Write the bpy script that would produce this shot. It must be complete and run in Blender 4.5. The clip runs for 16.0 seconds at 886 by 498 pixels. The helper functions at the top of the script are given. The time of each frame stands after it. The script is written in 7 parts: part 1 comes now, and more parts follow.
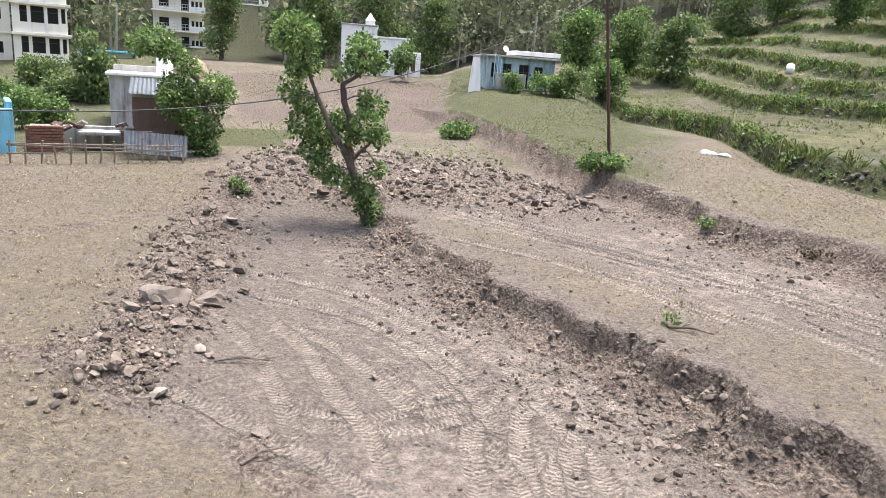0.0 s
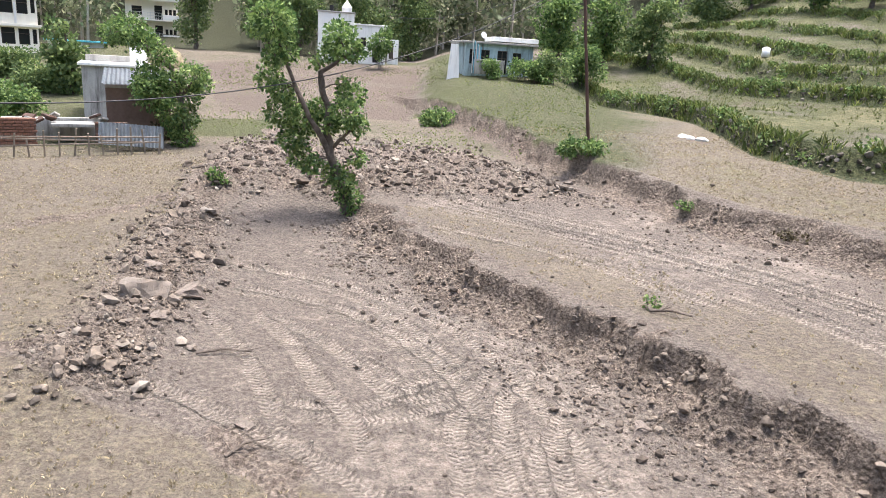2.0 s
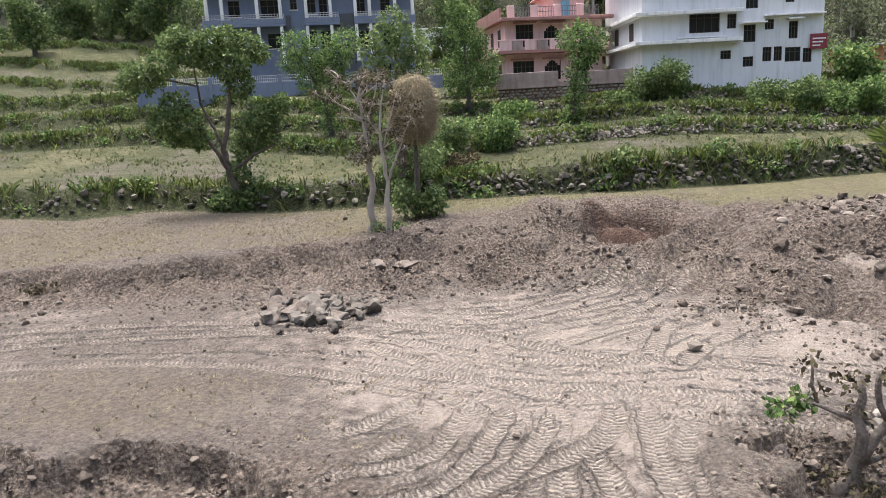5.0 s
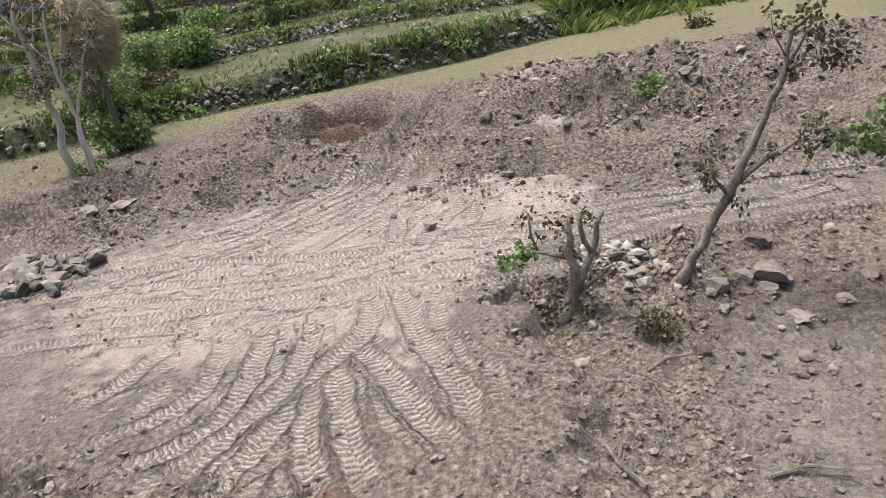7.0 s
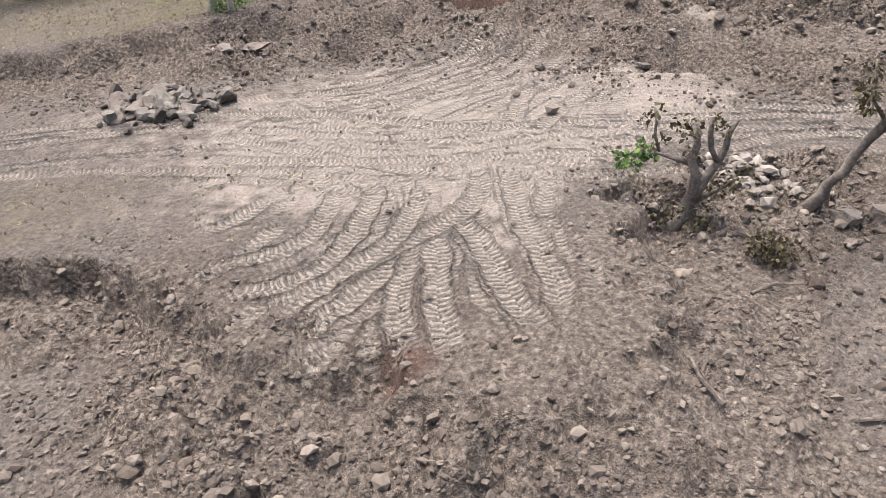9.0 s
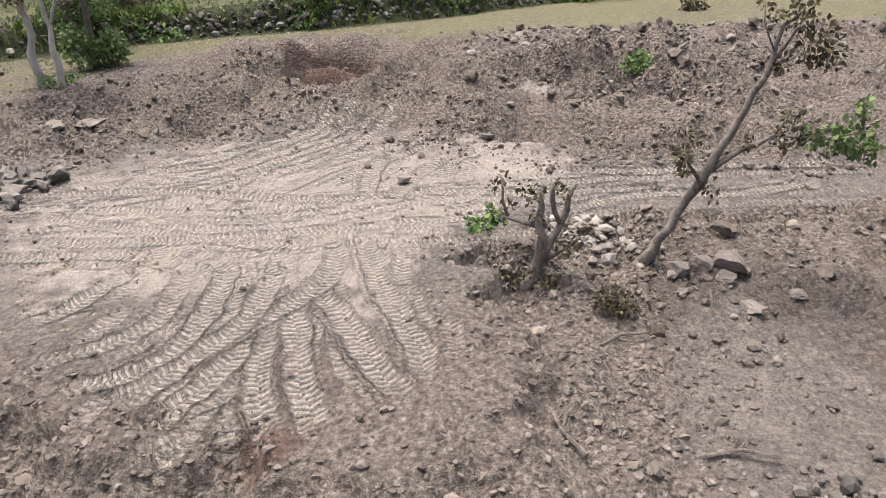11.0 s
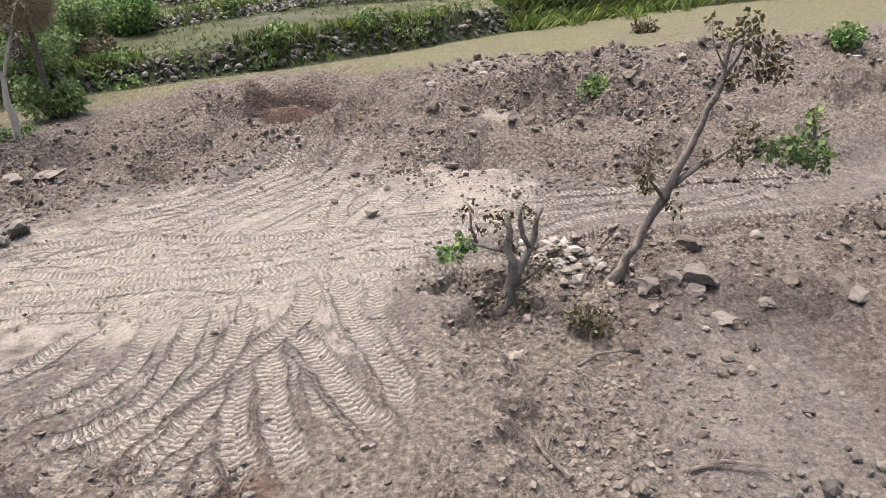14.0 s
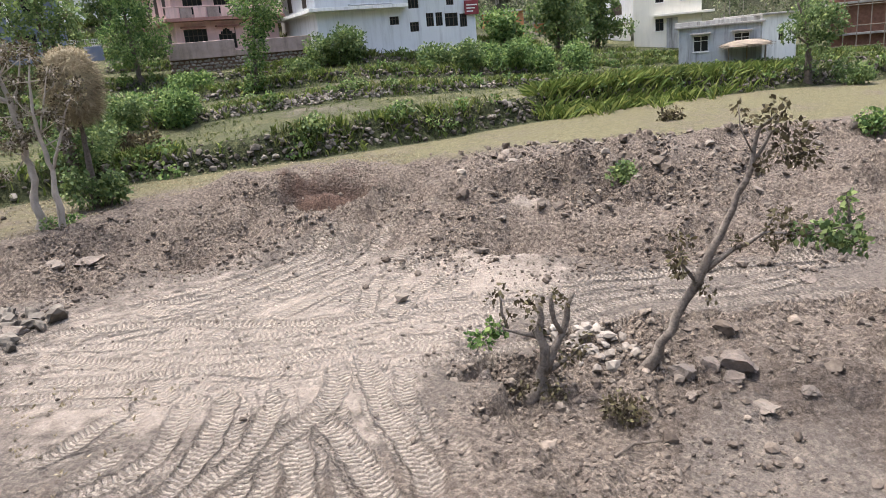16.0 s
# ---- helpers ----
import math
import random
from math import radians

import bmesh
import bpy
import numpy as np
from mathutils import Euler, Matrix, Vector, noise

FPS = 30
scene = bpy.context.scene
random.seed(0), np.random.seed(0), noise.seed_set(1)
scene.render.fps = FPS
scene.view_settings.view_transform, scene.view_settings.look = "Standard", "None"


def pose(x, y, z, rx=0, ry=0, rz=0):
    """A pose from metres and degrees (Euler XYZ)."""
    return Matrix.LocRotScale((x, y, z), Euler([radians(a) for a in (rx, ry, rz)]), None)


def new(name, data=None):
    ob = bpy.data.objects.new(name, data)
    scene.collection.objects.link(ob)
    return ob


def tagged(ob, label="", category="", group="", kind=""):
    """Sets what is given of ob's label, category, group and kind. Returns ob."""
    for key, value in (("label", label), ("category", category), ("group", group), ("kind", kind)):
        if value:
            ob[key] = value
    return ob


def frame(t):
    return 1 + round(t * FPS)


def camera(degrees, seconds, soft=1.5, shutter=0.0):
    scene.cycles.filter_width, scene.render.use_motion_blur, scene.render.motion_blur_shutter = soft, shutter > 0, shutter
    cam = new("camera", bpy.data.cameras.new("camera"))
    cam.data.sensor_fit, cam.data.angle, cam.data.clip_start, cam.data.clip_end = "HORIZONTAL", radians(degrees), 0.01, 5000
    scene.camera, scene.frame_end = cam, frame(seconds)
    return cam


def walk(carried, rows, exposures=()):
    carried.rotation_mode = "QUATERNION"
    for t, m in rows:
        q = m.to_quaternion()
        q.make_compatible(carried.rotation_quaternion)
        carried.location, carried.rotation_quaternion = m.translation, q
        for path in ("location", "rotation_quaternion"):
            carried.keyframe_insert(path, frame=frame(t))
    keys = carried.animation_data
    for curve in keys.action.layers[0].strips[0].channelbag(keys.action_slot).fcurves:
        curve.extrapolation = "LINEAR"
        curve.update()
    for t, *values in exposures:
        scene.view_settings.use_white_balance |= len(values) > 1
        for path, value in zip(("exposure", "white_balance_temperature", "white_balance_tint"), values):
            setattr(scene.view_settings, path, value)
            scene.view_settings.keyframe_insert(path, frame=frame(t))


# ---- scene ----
# ---------------------------------------------------------------- camera
EYE = 6.2
cam = camera(64.5, 16.0, soft=0.7)
TURNS = [  # seconds, then the turn of the camera about x, y and z in degrees
    (0.0, 75.77, -4.07, 1.03), (0.5, 75.77, -4.38, 1.80), (1.0, 74.87, -4.58, 3.39), (1.5, 76.35, -5.28, 4.62),
    (2.0, 74.88, -3.53, -0.69), (2.5, 75.74, -0.43, -9.45), (3.0, 78.71, -0.55, -17.93), (3.5, 79.85, -1.13, -31.83),
    (4.0, 83.50, -1.61, -41.42), (4.5, 82.99, -0.26, -48.23), (5.0, 78.78, 3.00, -59.60), (5.2, 76.61, 4.18, -63.60),
    (7.3, 68.46, 7.92, -86.65), (7.5, 68.56, 6.79, -88.80), (8.0, 64.70, 5.70, -86.52), (8.2, 62.47, 4.89, -83.01),
    (10.3, 61.74, 4.30, -65.73), (10.5, 62.21, 3.80, -71.21), (11.0, 65.16, 1.90, -83.28), (11.5, 62.84, 4.17, -89.54),
    (12.0, 63.69, 4.26, -88.50), (12.5, 63.68, 4.87, -86.44), (13.0, 63.24, 4.34, -86.22), (13.5, 63.36, 4.50, -86.83),
    (14.0, 67.42, 4.18, -86.88), (14.5, 68.67, 4.35, -90.30), (15.0, 66.86, 5.55, -91.51), (15.5, 69.77, 6.17, -92.25),
    (16.0, 74.53, 5.05, -84.56),
]
LIGHTNESS = [(0.0, 1.86), (2.5, 1.90), (3.5, 1.80), (4.2, 1.45), (4.6, 1.38), (5.0, 1.50), (7.5, 1.46), (10.5, 1.48), (13.0, 1.51), (16.0, 1.62)]
walk(cam, [(t, pose(0, 0, EYE, a, b, c)) for t, a, b, c in TURNS], LIGHTNESS)

# ---------------------------------------------------------------- light: thin high cloud, soft sun
world = bpy.data.worlds.new("sky")
scene.world = world
world.use_nodes = True
wn = world.node_tree.nodes
sky = wn.new("ShaderNodeTexSky")
sky.sky_type = "NISHITA"
sky.sun_disc = False
sky.sun_elevation, sky.sun_rotation = radians(77), radians(30)
sky.air_density, sky.dust_density, sky.ozone_density = 1.0, 6.0, 0.6
world.node_tree.links.new(sky.outputs[0], wn["Background"].inputs[0])
wn["Background"].inputs[1].default_value = 0.15
sun = new("sun", bpy.data.lights.new("sun", "SUN"))
sun.data.energy, sun.data.angle, sun.data.color = 1.65, radians(20), (1.0, 0.98, 0.95)
sun.rotation_euler = (radians(-13), 0, radians(-30))
# ---------------------------------------------------------------- materials
def mat(name, rough_=0.9, metal=0.0):
    m = bpy.data.materials.new(name)
    m.use_nodes = True
    b = m.node_tree.nodes["Principled BSDF"]
    b.inputs["Roughness"].default_value = rough_
    b.inputs["Metallic"].default_value = metal
    b.inputs["Specular IOR Level"].default_value = 0.25
    return m, m.node_tree.nodes, m.node_tree.links, b


def noise_node(n, l, scale, detail=4, rough_=0.6, coords=None, stretch=None):
    t = n.new("ShaderNodeTexNoise")
    t.inputs["Scale"].default_value, t.inputs["Detail"].default_value, t.inputs["Roughness"].default_value = scale, detail, rough_
    if coords is not None:
        if stretch:
            mp = n.new("ShaderNodeMapping")
            mp.inputs["Scale"].default_value = stretch
            l.new(coords, mp.inputs[0])
            coords = mp.outputs[0]
        l.new(coords, t.inputs["Vector"])
    return t.outputs["Fac"]


def ramp(n, l, fac, stops):
    r = n.new("ShaderNodeValToRGB")
    while len(r.color_ramp.elements) < len(stops):
        r.color_ramp.elements.new(0.5)
    for e, (p, c) in zip(r.color_ramp.elements, stops):
        e.position, e.color = p, (*c, 1)
    l.new(fac, r.inputs[0])
    return r.outputs[0]


def mix(n, l, fac, a, b, how="MIX"):
    m = n.new("ShaderNodeMix")
    m.data_type, m.blend_type = "RGBA", how
    for s, v in ((m.inputs[0], fac), (m.inputs[6], a), (m.inputs[7], b)):
        if isinstance(v, (int, float)):
            s.default_value = v
        elif isinstance(v, tuple):
            s.default_value = (*v, 1)
        else:
            l.new(v, s)
    return m.outputs[2]


def calc(n, l, how, a, b=None, c=None):
    m = n.new("ShaderNodeMath")
    m.operation = how
    for s, v in zip(m.inputs, (a, b, c)):
        if isinstance(v, (int, float)):
            s.default_value = v
        elif v is not None:
            l.new(v, s)
    return m.outputs[0]


def bump(n, l, b, height, strength, dist):
    k = n.new("ShaderNodeBump")
    k.inputs["Strength"].default_value, k.inputs["Distance"].default_value = strength, dist
    l.new(height, k.inputs["Height"])
    l.new(k.outputs[0], b.inputs["Normal"])


def plain(name, c, rough_=0.85, var=0.25, scale=1.5, fine=18.0, metal=0.0, bumps=0.15, coarse_dirt=None, dirt=0.0):
    """Paint, plaster, cloth and the like: a colour with blotches, grain, a little relief and, if wanted, rain streaks."""
    m, n, l, b = mat(name, rough_, metal)
    co = n.new("ShaderNodeTexCoord").outputs["Object"]
    a = noise_node(n, l, scale, 5, 0.65, co)
    g = noise_node(n, l, fine, 3, 0.6, co)
    lo, hi = tuple(v * (1 - var) for v in c), tuple(min(1, v * (1 + var * 0.7)) for v in c)
    col = ramp(n, l, a, [(0.3, lo), (0.7, hi)])
    col = mix(n, l, 0.35, col, ramp(n, l, g, [(0.3, lo), (0.75, hi)]))
    if dirt:
        s = noise_node(n, l, 1.0, 6, 0.7, co, (2.2, 2.2, 0.25))
        col = mix(n, l, ramp(n, l, s, [(0.48, (0, 0, 0)), (0.72, (dirt, dirt, dirt))]), col, coarse_dirt or (0.06, 0.055, 0.05))
    l.new(col, b.inputs["Base Color"])
    bump(n, l, b, g, bumps, 0.02)
    return m


def island(name, stops, rough_=0.7, through_light=0.0, grain=0.0):
    """Leaves, stems and stones: each piece of the mesh takes its own shade."""
    m, n, l, b = mat(name, rough_)
    fac = n.new("ShaderNodeNewGeometry").outputs["Random Per Island"]
    col = ramp(n, l, fac, stops)
    co = n.new("ShaderNodeTexCoord").outputs["Object"]
    big = noise_node(n, l, 0.9, 3, 0.6, co)
    col = mix(n, l, 1.0, col, ramp(n, l, big, [(0.25, (0.68, 0.68, 0.68)), (0.75, (1.2, 1.2, 1.15))]), "MULTIPLY")
    if grain:
        g = noise_node(n, l, grain, 5, 0.65, co)
        col = mix(n, l, 1.0, col, ramp(n, l, g, [(0.3, (0.7, 0.7, 0.7)), (0.7, (1.15, 1.13, 1.1))]), "MULTIPLY")
        bump(n, l, b, g, 0.5, 0.03)
    l.new(col, b.inputs["Base Color"])
    if through_light:
        t = n.new("ShaderNodeBsdfTranslucent")
        l.new(col, t.inputs[0])
        x = n.new("ShaderNodeMixShader")
        x.inputs[0].default_value = through_light
        l.new(b.outputs[0], x.inputs[1])
        l.new(t.outputs[0], x.inputs[2])
        l.new(x.outputs[0], n["Material Output"].inputs[0])
    return m


def earth():
    m, n, l, b = mat("earth", 0.96)
    co = n.new("ShaderNodeTexCoord").outputs["Object"]

    def att(k):
        a = n.new("ShaderNodeAttribute")
        a.attribute_name = k
        return a.outputs["Fac"]

    big, mid = noise_node(n, l, 0.35, 5, 0.6, co), noise_node(n, l, 2.2, 6, 0.7, co)
    fine, grit = noise_node(n, l, 11, 5, 0.62, co), noise_node(n, l, 50, 3, 0.55, co)
    soil = ramp(n, l, mid, [(0.25, (0.142, 0.118, 0.102)), (0.75, (0.272, 0.232, 0.205))])
    soil = mix(n, l, 0.5, soil, ramp(n, l, fine, [(0.3, (0.07, 0.057, 0.049)), (0.7, (0.40, 0.345, 0.305))]))
    fresh = ramp(n, l, fine, [(0.3, (0.085, 0.067, 0.056)), (0.5, (0.225, 0.184, 0.156)), (0.72, (0.41, 0.343, 0.294))])
    dust = ramp(n, l, mid, [(0.2, (0.36, 0.303, 0.262)), (0.8, (0.60, 0.517, 0.45))])
    dust = mix(n, l, 0.35, dust, ramp(n, l, grit, [(0.3, (0.22, 0.184, 0.158)), (0.7, (0.60, 0.52, 0.455))]))
    blade = noise_node(n, l, 30, 5, 0.75, co, (1.0, 1.7, 1.0))
    dry = ramp(n, l, blade, [(0.34, (0.095, 0.078, 0.058)), (0.52, (0.20, 0.168, 0.126)), (0.7, (0.36, 0.312, 0.238))])
    tuft = noise_node(n, l, 5.5, 5, 0.72, co)
    dry = mix(n, l, 0.5, dry, ramp(n, l, tuft, [(0.36, (0.115, 0.095, 0.071)), (0.5, (0.205, 0.173, 0.128)), (0.66, (0.42, 0.36, 0.24))]))
    dry = mix(n, l, ramp(n, l, big, [(0.35, (0.0, 0.0, 0.0)), (0.7, (0.6, 0.6, 0.6))]), dry, soil)
    green = ramp(n, l, blade, [(0.3, (0.042, 0.052, 0.024)), (0.55, (0.10, 0.112, 0.05)), (0.75, (0.18, 0.18, 0.09))])
    green = mix(n, l, 0.5, green, ramp(n, l, tuft, [(0.36, (0.042, 0.052, 0.024)), (0.52, (0.105, 0.115, 0.052)), (0.68, (0.20, 0.19, 0.10))]))
    red = ramp(n, l, fine, [(0.3, (0.09, 0.057, 0.045)), (0.7, (0.23, 0.15, 0.12))])
    wet = ramp(n, l, fine, [(0.3, (0.10, 0.079, 0.066)), (0.7, (0.24, 0.195, 0.165))])
    brk = calc(n, l, "SUBTRACT", mid, 0.5)

    def mask(k, hard=2.2):
        v = calc(n, l, "MULTIPLY_ADD", brk, 1.3, att(k))
        return ramp(n, l, v, [(0.5 - 0.5 / hard, (0, 0, 0)), (0.5 + 0.5 / hard, (1, 1, 1))])

    col = mix(n, l, mask("dust"), soil, dust)
    col = mix(n, l, mask("dry", 2.0), col, dry)
    col = mix(n, l, mask("ploughed", 2.5), col, wet)
    col = mix(n, l, mask("green", 2.0), col, green)
    meadow = ramp(n, l, blade, [(0.3, (0.115, 0.108, 0.058)), (0.55, (0.27, 0.243, 0.15)), (0.75, (0.42, 0.375, 0.235))])
    meadow = mix(n, l, 0.45, meadow, ramp(n, l, tuft, [(0.38, (0.09, 0.088, 0.04)), (0.54, (0.20, 0.19, 0.095)), (0.68, (0.36, 0.32, 0.19))]))
    col = mix(n, l, mask("meadow", 2.0), col, meadow)
    col = mix(n, l, mask("bank_green", 2.0), col, ramp(n, l, tuft, [(0.36, (0.022, 0.029, 0.013)), (0.52, (0.06, 0.072, 0.03)), (0.68, (0.135, 0.135, 0.065))]))
    col = mix(n, l, mask("litter", 2.0), col, ramp(n, l, fine, [(0.3, (0.034, 0.04, 0.022)), (0.7, (0.085, 0.09, 0.052))]))
    col = mix(n, l, mask("fresh", 2.0), col, fresh)
    col = mix(n, l, mask("red", 2.0), col, red)
    # tyre prints: slanted lugs to both sides of a middle line
    u, v, tm = att("tread_u"), att("tread_v"), att("tread")
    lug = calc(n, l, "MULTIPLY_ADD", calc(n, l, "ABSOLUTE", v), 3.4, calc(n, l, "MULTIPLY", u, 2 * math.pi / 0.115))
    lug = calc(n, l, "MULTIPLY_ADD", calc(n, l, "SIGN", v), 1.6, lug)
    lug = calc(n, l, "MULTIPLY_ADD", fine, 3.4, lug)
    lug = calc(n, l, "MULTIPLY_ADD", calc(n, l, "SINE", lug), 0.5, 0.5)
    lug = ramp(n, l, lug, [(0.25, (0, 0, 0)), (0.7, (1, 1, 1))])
    pressed = ramp(n, l, grit, [(0.3, (0.37, 0.318, 0.275)), (0.7, (0.64, 0.56, 0.49))])
    along = n.new("ShaderNodeCombineXYZ")
    l.new(calc(n, l, "MULTIPLY", u, 0.7), along.inputs[0])
    l.new(calc(n, l, "MULTIPLY", v, 3.2), along.inputs[1])
    streak = noise_node(n, l, 1.6, 4, 0.65, along.outputs[0])
    pressed = mix(n, l, 1.0, pressed, ramp(n, l, streak, [(0.34, (0.5, 0.49, 0.48)), (0.58, (1.12, 1.12, 1.12))]), "MULTIPLY")
    patchy = ramp(n, l, noise_node(n, l, 1.7, 5, 0.75, co), [(0.36, (0.4, 0.4, 0.4)), (0.56, (1, 1, 1))])
    worn = calc(n, l, "MULTIPLY", calc(n, l, "MULTIPLY_ADD", brk, 0.7, att("cover")), patchy)
    col = mix(n, l, ramp(n, l, worn, [(0.25, (0, 0, 0)), (0.85, (0.9, 0.9, 0.9))]), col, pressed)
    tm = calc(n, l, "MULTIPLY", tm, patchy)
    # lug tops are mixed paler and the grooves between them darker
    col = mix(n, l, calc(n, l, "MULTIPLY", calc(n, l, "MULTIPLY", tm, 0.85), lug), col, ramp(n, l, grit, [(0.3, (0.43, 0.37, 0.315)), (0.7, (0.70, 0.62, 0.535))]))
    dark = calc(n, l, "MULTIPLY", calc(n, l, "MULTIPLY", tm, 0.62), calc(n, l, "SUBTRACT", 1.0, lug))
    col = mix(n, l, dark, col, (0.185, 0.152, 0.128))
    peb = n.new("ShaderNodeTexVoronoi")
    peb.inputs["Scale"].default_value = 16
    l.new(co, peb.inputs["Vector"])
    stone = ramp(n, l, peb.outputs["Distance"], [(0.10, (1, 1, 1)), (0.2, (0, 0, 0))])
    some = ramp(n, l, noise_node(n, l, 3.1, 4, 0.7, co), [(0.55, (0, 0, 0)), (0.62, (0.75, 0.75, 0.75))])
    stones = calc(n, l, "MULTIPLY", calc(n, l, "MULTIPLY", stone, some), calc(n, l, "SUBTRACT", 1.0, calc(n, l, "MINIMUM", calc(n, l, "ADD", att("green"), att("dry")), 1.0)))
    col = mix(n, l, stones, col, (0.37, 0.33, 0.29))
    # crumbs: every clod and grain its own shade
    loose = calc(n, l, "SUBTRACT", 1.0, calc(n, l, "MINIMUM", calc(n, l, "ADD", att("green"), calc(n, l, "MULTIPLY", att("dry"), 0.6)), 1.0))
    for size, amount in ((8.0, 0.4), (21.0, 0.55), (50.0, 0.6)):
        grain = n.new("ShaderNodeTexVoronoi")
        grain.inputs["Scale"].default_value = size
        l.new(co, grain.inputs["Vector"])
        shade = n.new("ShaderNodeSeparateColor")
        l.new(grain.outputs["Color"], shade.inputs[0])
        tone = ramp(n, l, shade.outputs[0], [(0.0, (0.66, 0.65, 0.64)), (0.6, (0.98, 0.98, 0.98)), (1.0, (1.24, 1.24, 1.22))])
        col = mix(n, l, calc(n, l, "MULTIPLY", calc(n, l, "MULTIPLY_ADD", att("dust"), -0.6, loose), amount), col, mix(n, l, 1.0, col, tone, "MULTIPLY"))
    col = mix(n, l, 1.0, col, (0.735, 0.735, 0.728), "MULTIPLY")
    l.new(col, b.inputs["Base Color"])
    h = calc(n, l, "MULTIPLY_ADD", fine, 1.0, calc(n, l, "MULTIPLY", mid, 0.9))
    cell = n.new("ShaderNodeTexVoronoi")
    cell.inputs["Scale"].default_value = 11
    wob = n.new("ShaderNodeVectorMath")
    wob.operation = "MULTIPLY_ADD"
    wob.inputs[1].default_value = (0.06, 0.06, 0.06)
    nz = n.new("ShaderNodeTexNoise")
    nz.inputs["Scale"].default_value = 9
    l.new(co, nz.inputs["Vector"])
    l.new(nz.outputs["Color"], wob.inputs[0])
    l.new(co, wob.inputs[2])
    l.new(wob.outputs[0], cell.inputs["Vector"])
    some_clods = ramp(n, l, noise_node(n, l, 0.75, 3, 0.6, co), [(0.45, (0.05, 0.05, 0.05)), (0.62, (1, 1, 1))])
    crumb = calc(n, l, "MULTIPLY", calc(n, l, "SUBTRACT", 1.0, cell.outputs["Distance"]), calc(n, l, "MULTIPLY_ADD", calc(n, l, "MULTIPLY", att("fresh"), some_clods), 0.7, 0.1))
    h = calc(n, l, "ADD", h, crumb)
    h = calc(n, l, "MULTIPLY_ADD", grit, 0.4, h)
    h = calc(n, l, "MULTIPLY_ADD", stones, 0.4, h)
    h = calc(n, l, "MULTIPLY_ADD", calc(n, l, "MULTIPLY", tm, lug), 0.8, h)
    bump(n, l, b, h, 1.0, 0.15)
    return m


M = dict(earth=earth())
# ---------------------------------------------------------------- the lie of the land
def smooth(a, b, x):
    t = np.clip((x - a) / (b - a), 0, 1)
    return t * t * (3 - 2 * t)


def lattice(ix, iy, seed):
    h = (ix * 374761393 + iy * 668265263 + seed * 974634777) & 0xFFFFFFFF
    h = ((h ^ (h >> 13)) * 1274126177) & 0xFFFFFFFF
    return ((h ^ (h >> 16)) & 0xFFFF) / 65535.0


def rough(x, y, size, seed=0):
    """Smooth noise from -1 to 1 with features of that size."""
    u, v = np.asarray(x) / size, np.asarray(y) / size
    iu, iv = np.floor(u).astype(np.int64), np.floor(v).astype(np.int64)
    fu, fv = u - iu, v - iv
    fu, fv = fu * fu * (3 - 2 * fu), fv * fv * (3 - 2 * fv)
    a = lattice(iu, iv, seed) * (1 - fu) + lattice(iu + 1, iv, seed) * fu
    b = lattice(iu, iv + 1, seed) * (1 - fu) + lattice(iu + 1, iv + 1, seed) * fu
    return (a * (1 - fv) + b * fv) * 2 - 1


def lumps(x, y, size, seed):
    """Rounded clods side by side with sharp creases between them, 0 to 1."""
    u, v = x / size, y / size
    iu, iv = np.floor(u).astype(np.int64), np.floor(v).astype(np.int64)
    best = np.full(np.shape(x), 9.0)
    tall = np.zeros(np.shape(x))
    for a in (-1, 0, 1):
        for b in (-1, 0, 1):
            cu, cv = iu + a, iv + b
            d = np.hypot(cu + lattice(cu, cv, seed) - u, cv + lattice(cu, cv, seed + 1) - v)
            m = d < best
            best = np.where(m, d, best)
            tall = np.where(m, 0.45 + 0.55 * lattice(cu, cv, seed + 2), tall)
    return tall * np.sqrt(np.clip(1 - (best / 0.95) ** 2, 0, 1))


def beside(line, x, y):
    """Signed distance from a bent line (left of its run is plus) and the half width of its slope there."""
    best = np.full(np.shape(x), 1e9)
    sign = np.ones(np.shape(x))
    wide = np.ones(np.shape(x))
    for (x0, y0, w0), (x1, y1, w1) in zip(line, line[1:]):
        dx, dy = x1 - x0, y1 - y0
        k = np.clip(((x - x0) * dx + (y - y0) * dy) / (dx * dx + dy * dy), 0, 1)
        ex, ey = x - x0 - k * dx, y - y0 - k * dy
        d = np.hypot(ex, ey)
        side = dx * (y - y0) - dy * (x - x0)
        m = d < best - 1e-9
        best = np.where(m, d, best)
        sign = np.where(m, np.where(side > 0, 1.0, -1.0), sign)
        wide = np.where(m, (w0 + (w1 - w0) * k) / 2, wide)
    return best * sign, wide


def scarp(s, w):
    """Loose soil at the foot of a cut and a steeper broken face above it; wide slopes stay gentle."""
    steep = np.maximum(smooth(1.7, 1.0, w), 0.5 * smooth(4.2, 2.8, w))
    return (1 - 0.5 * steep) * smooth(-1.3, 0.95, s) + 0.5 * steep * smooth(0.2, 0.62, s)


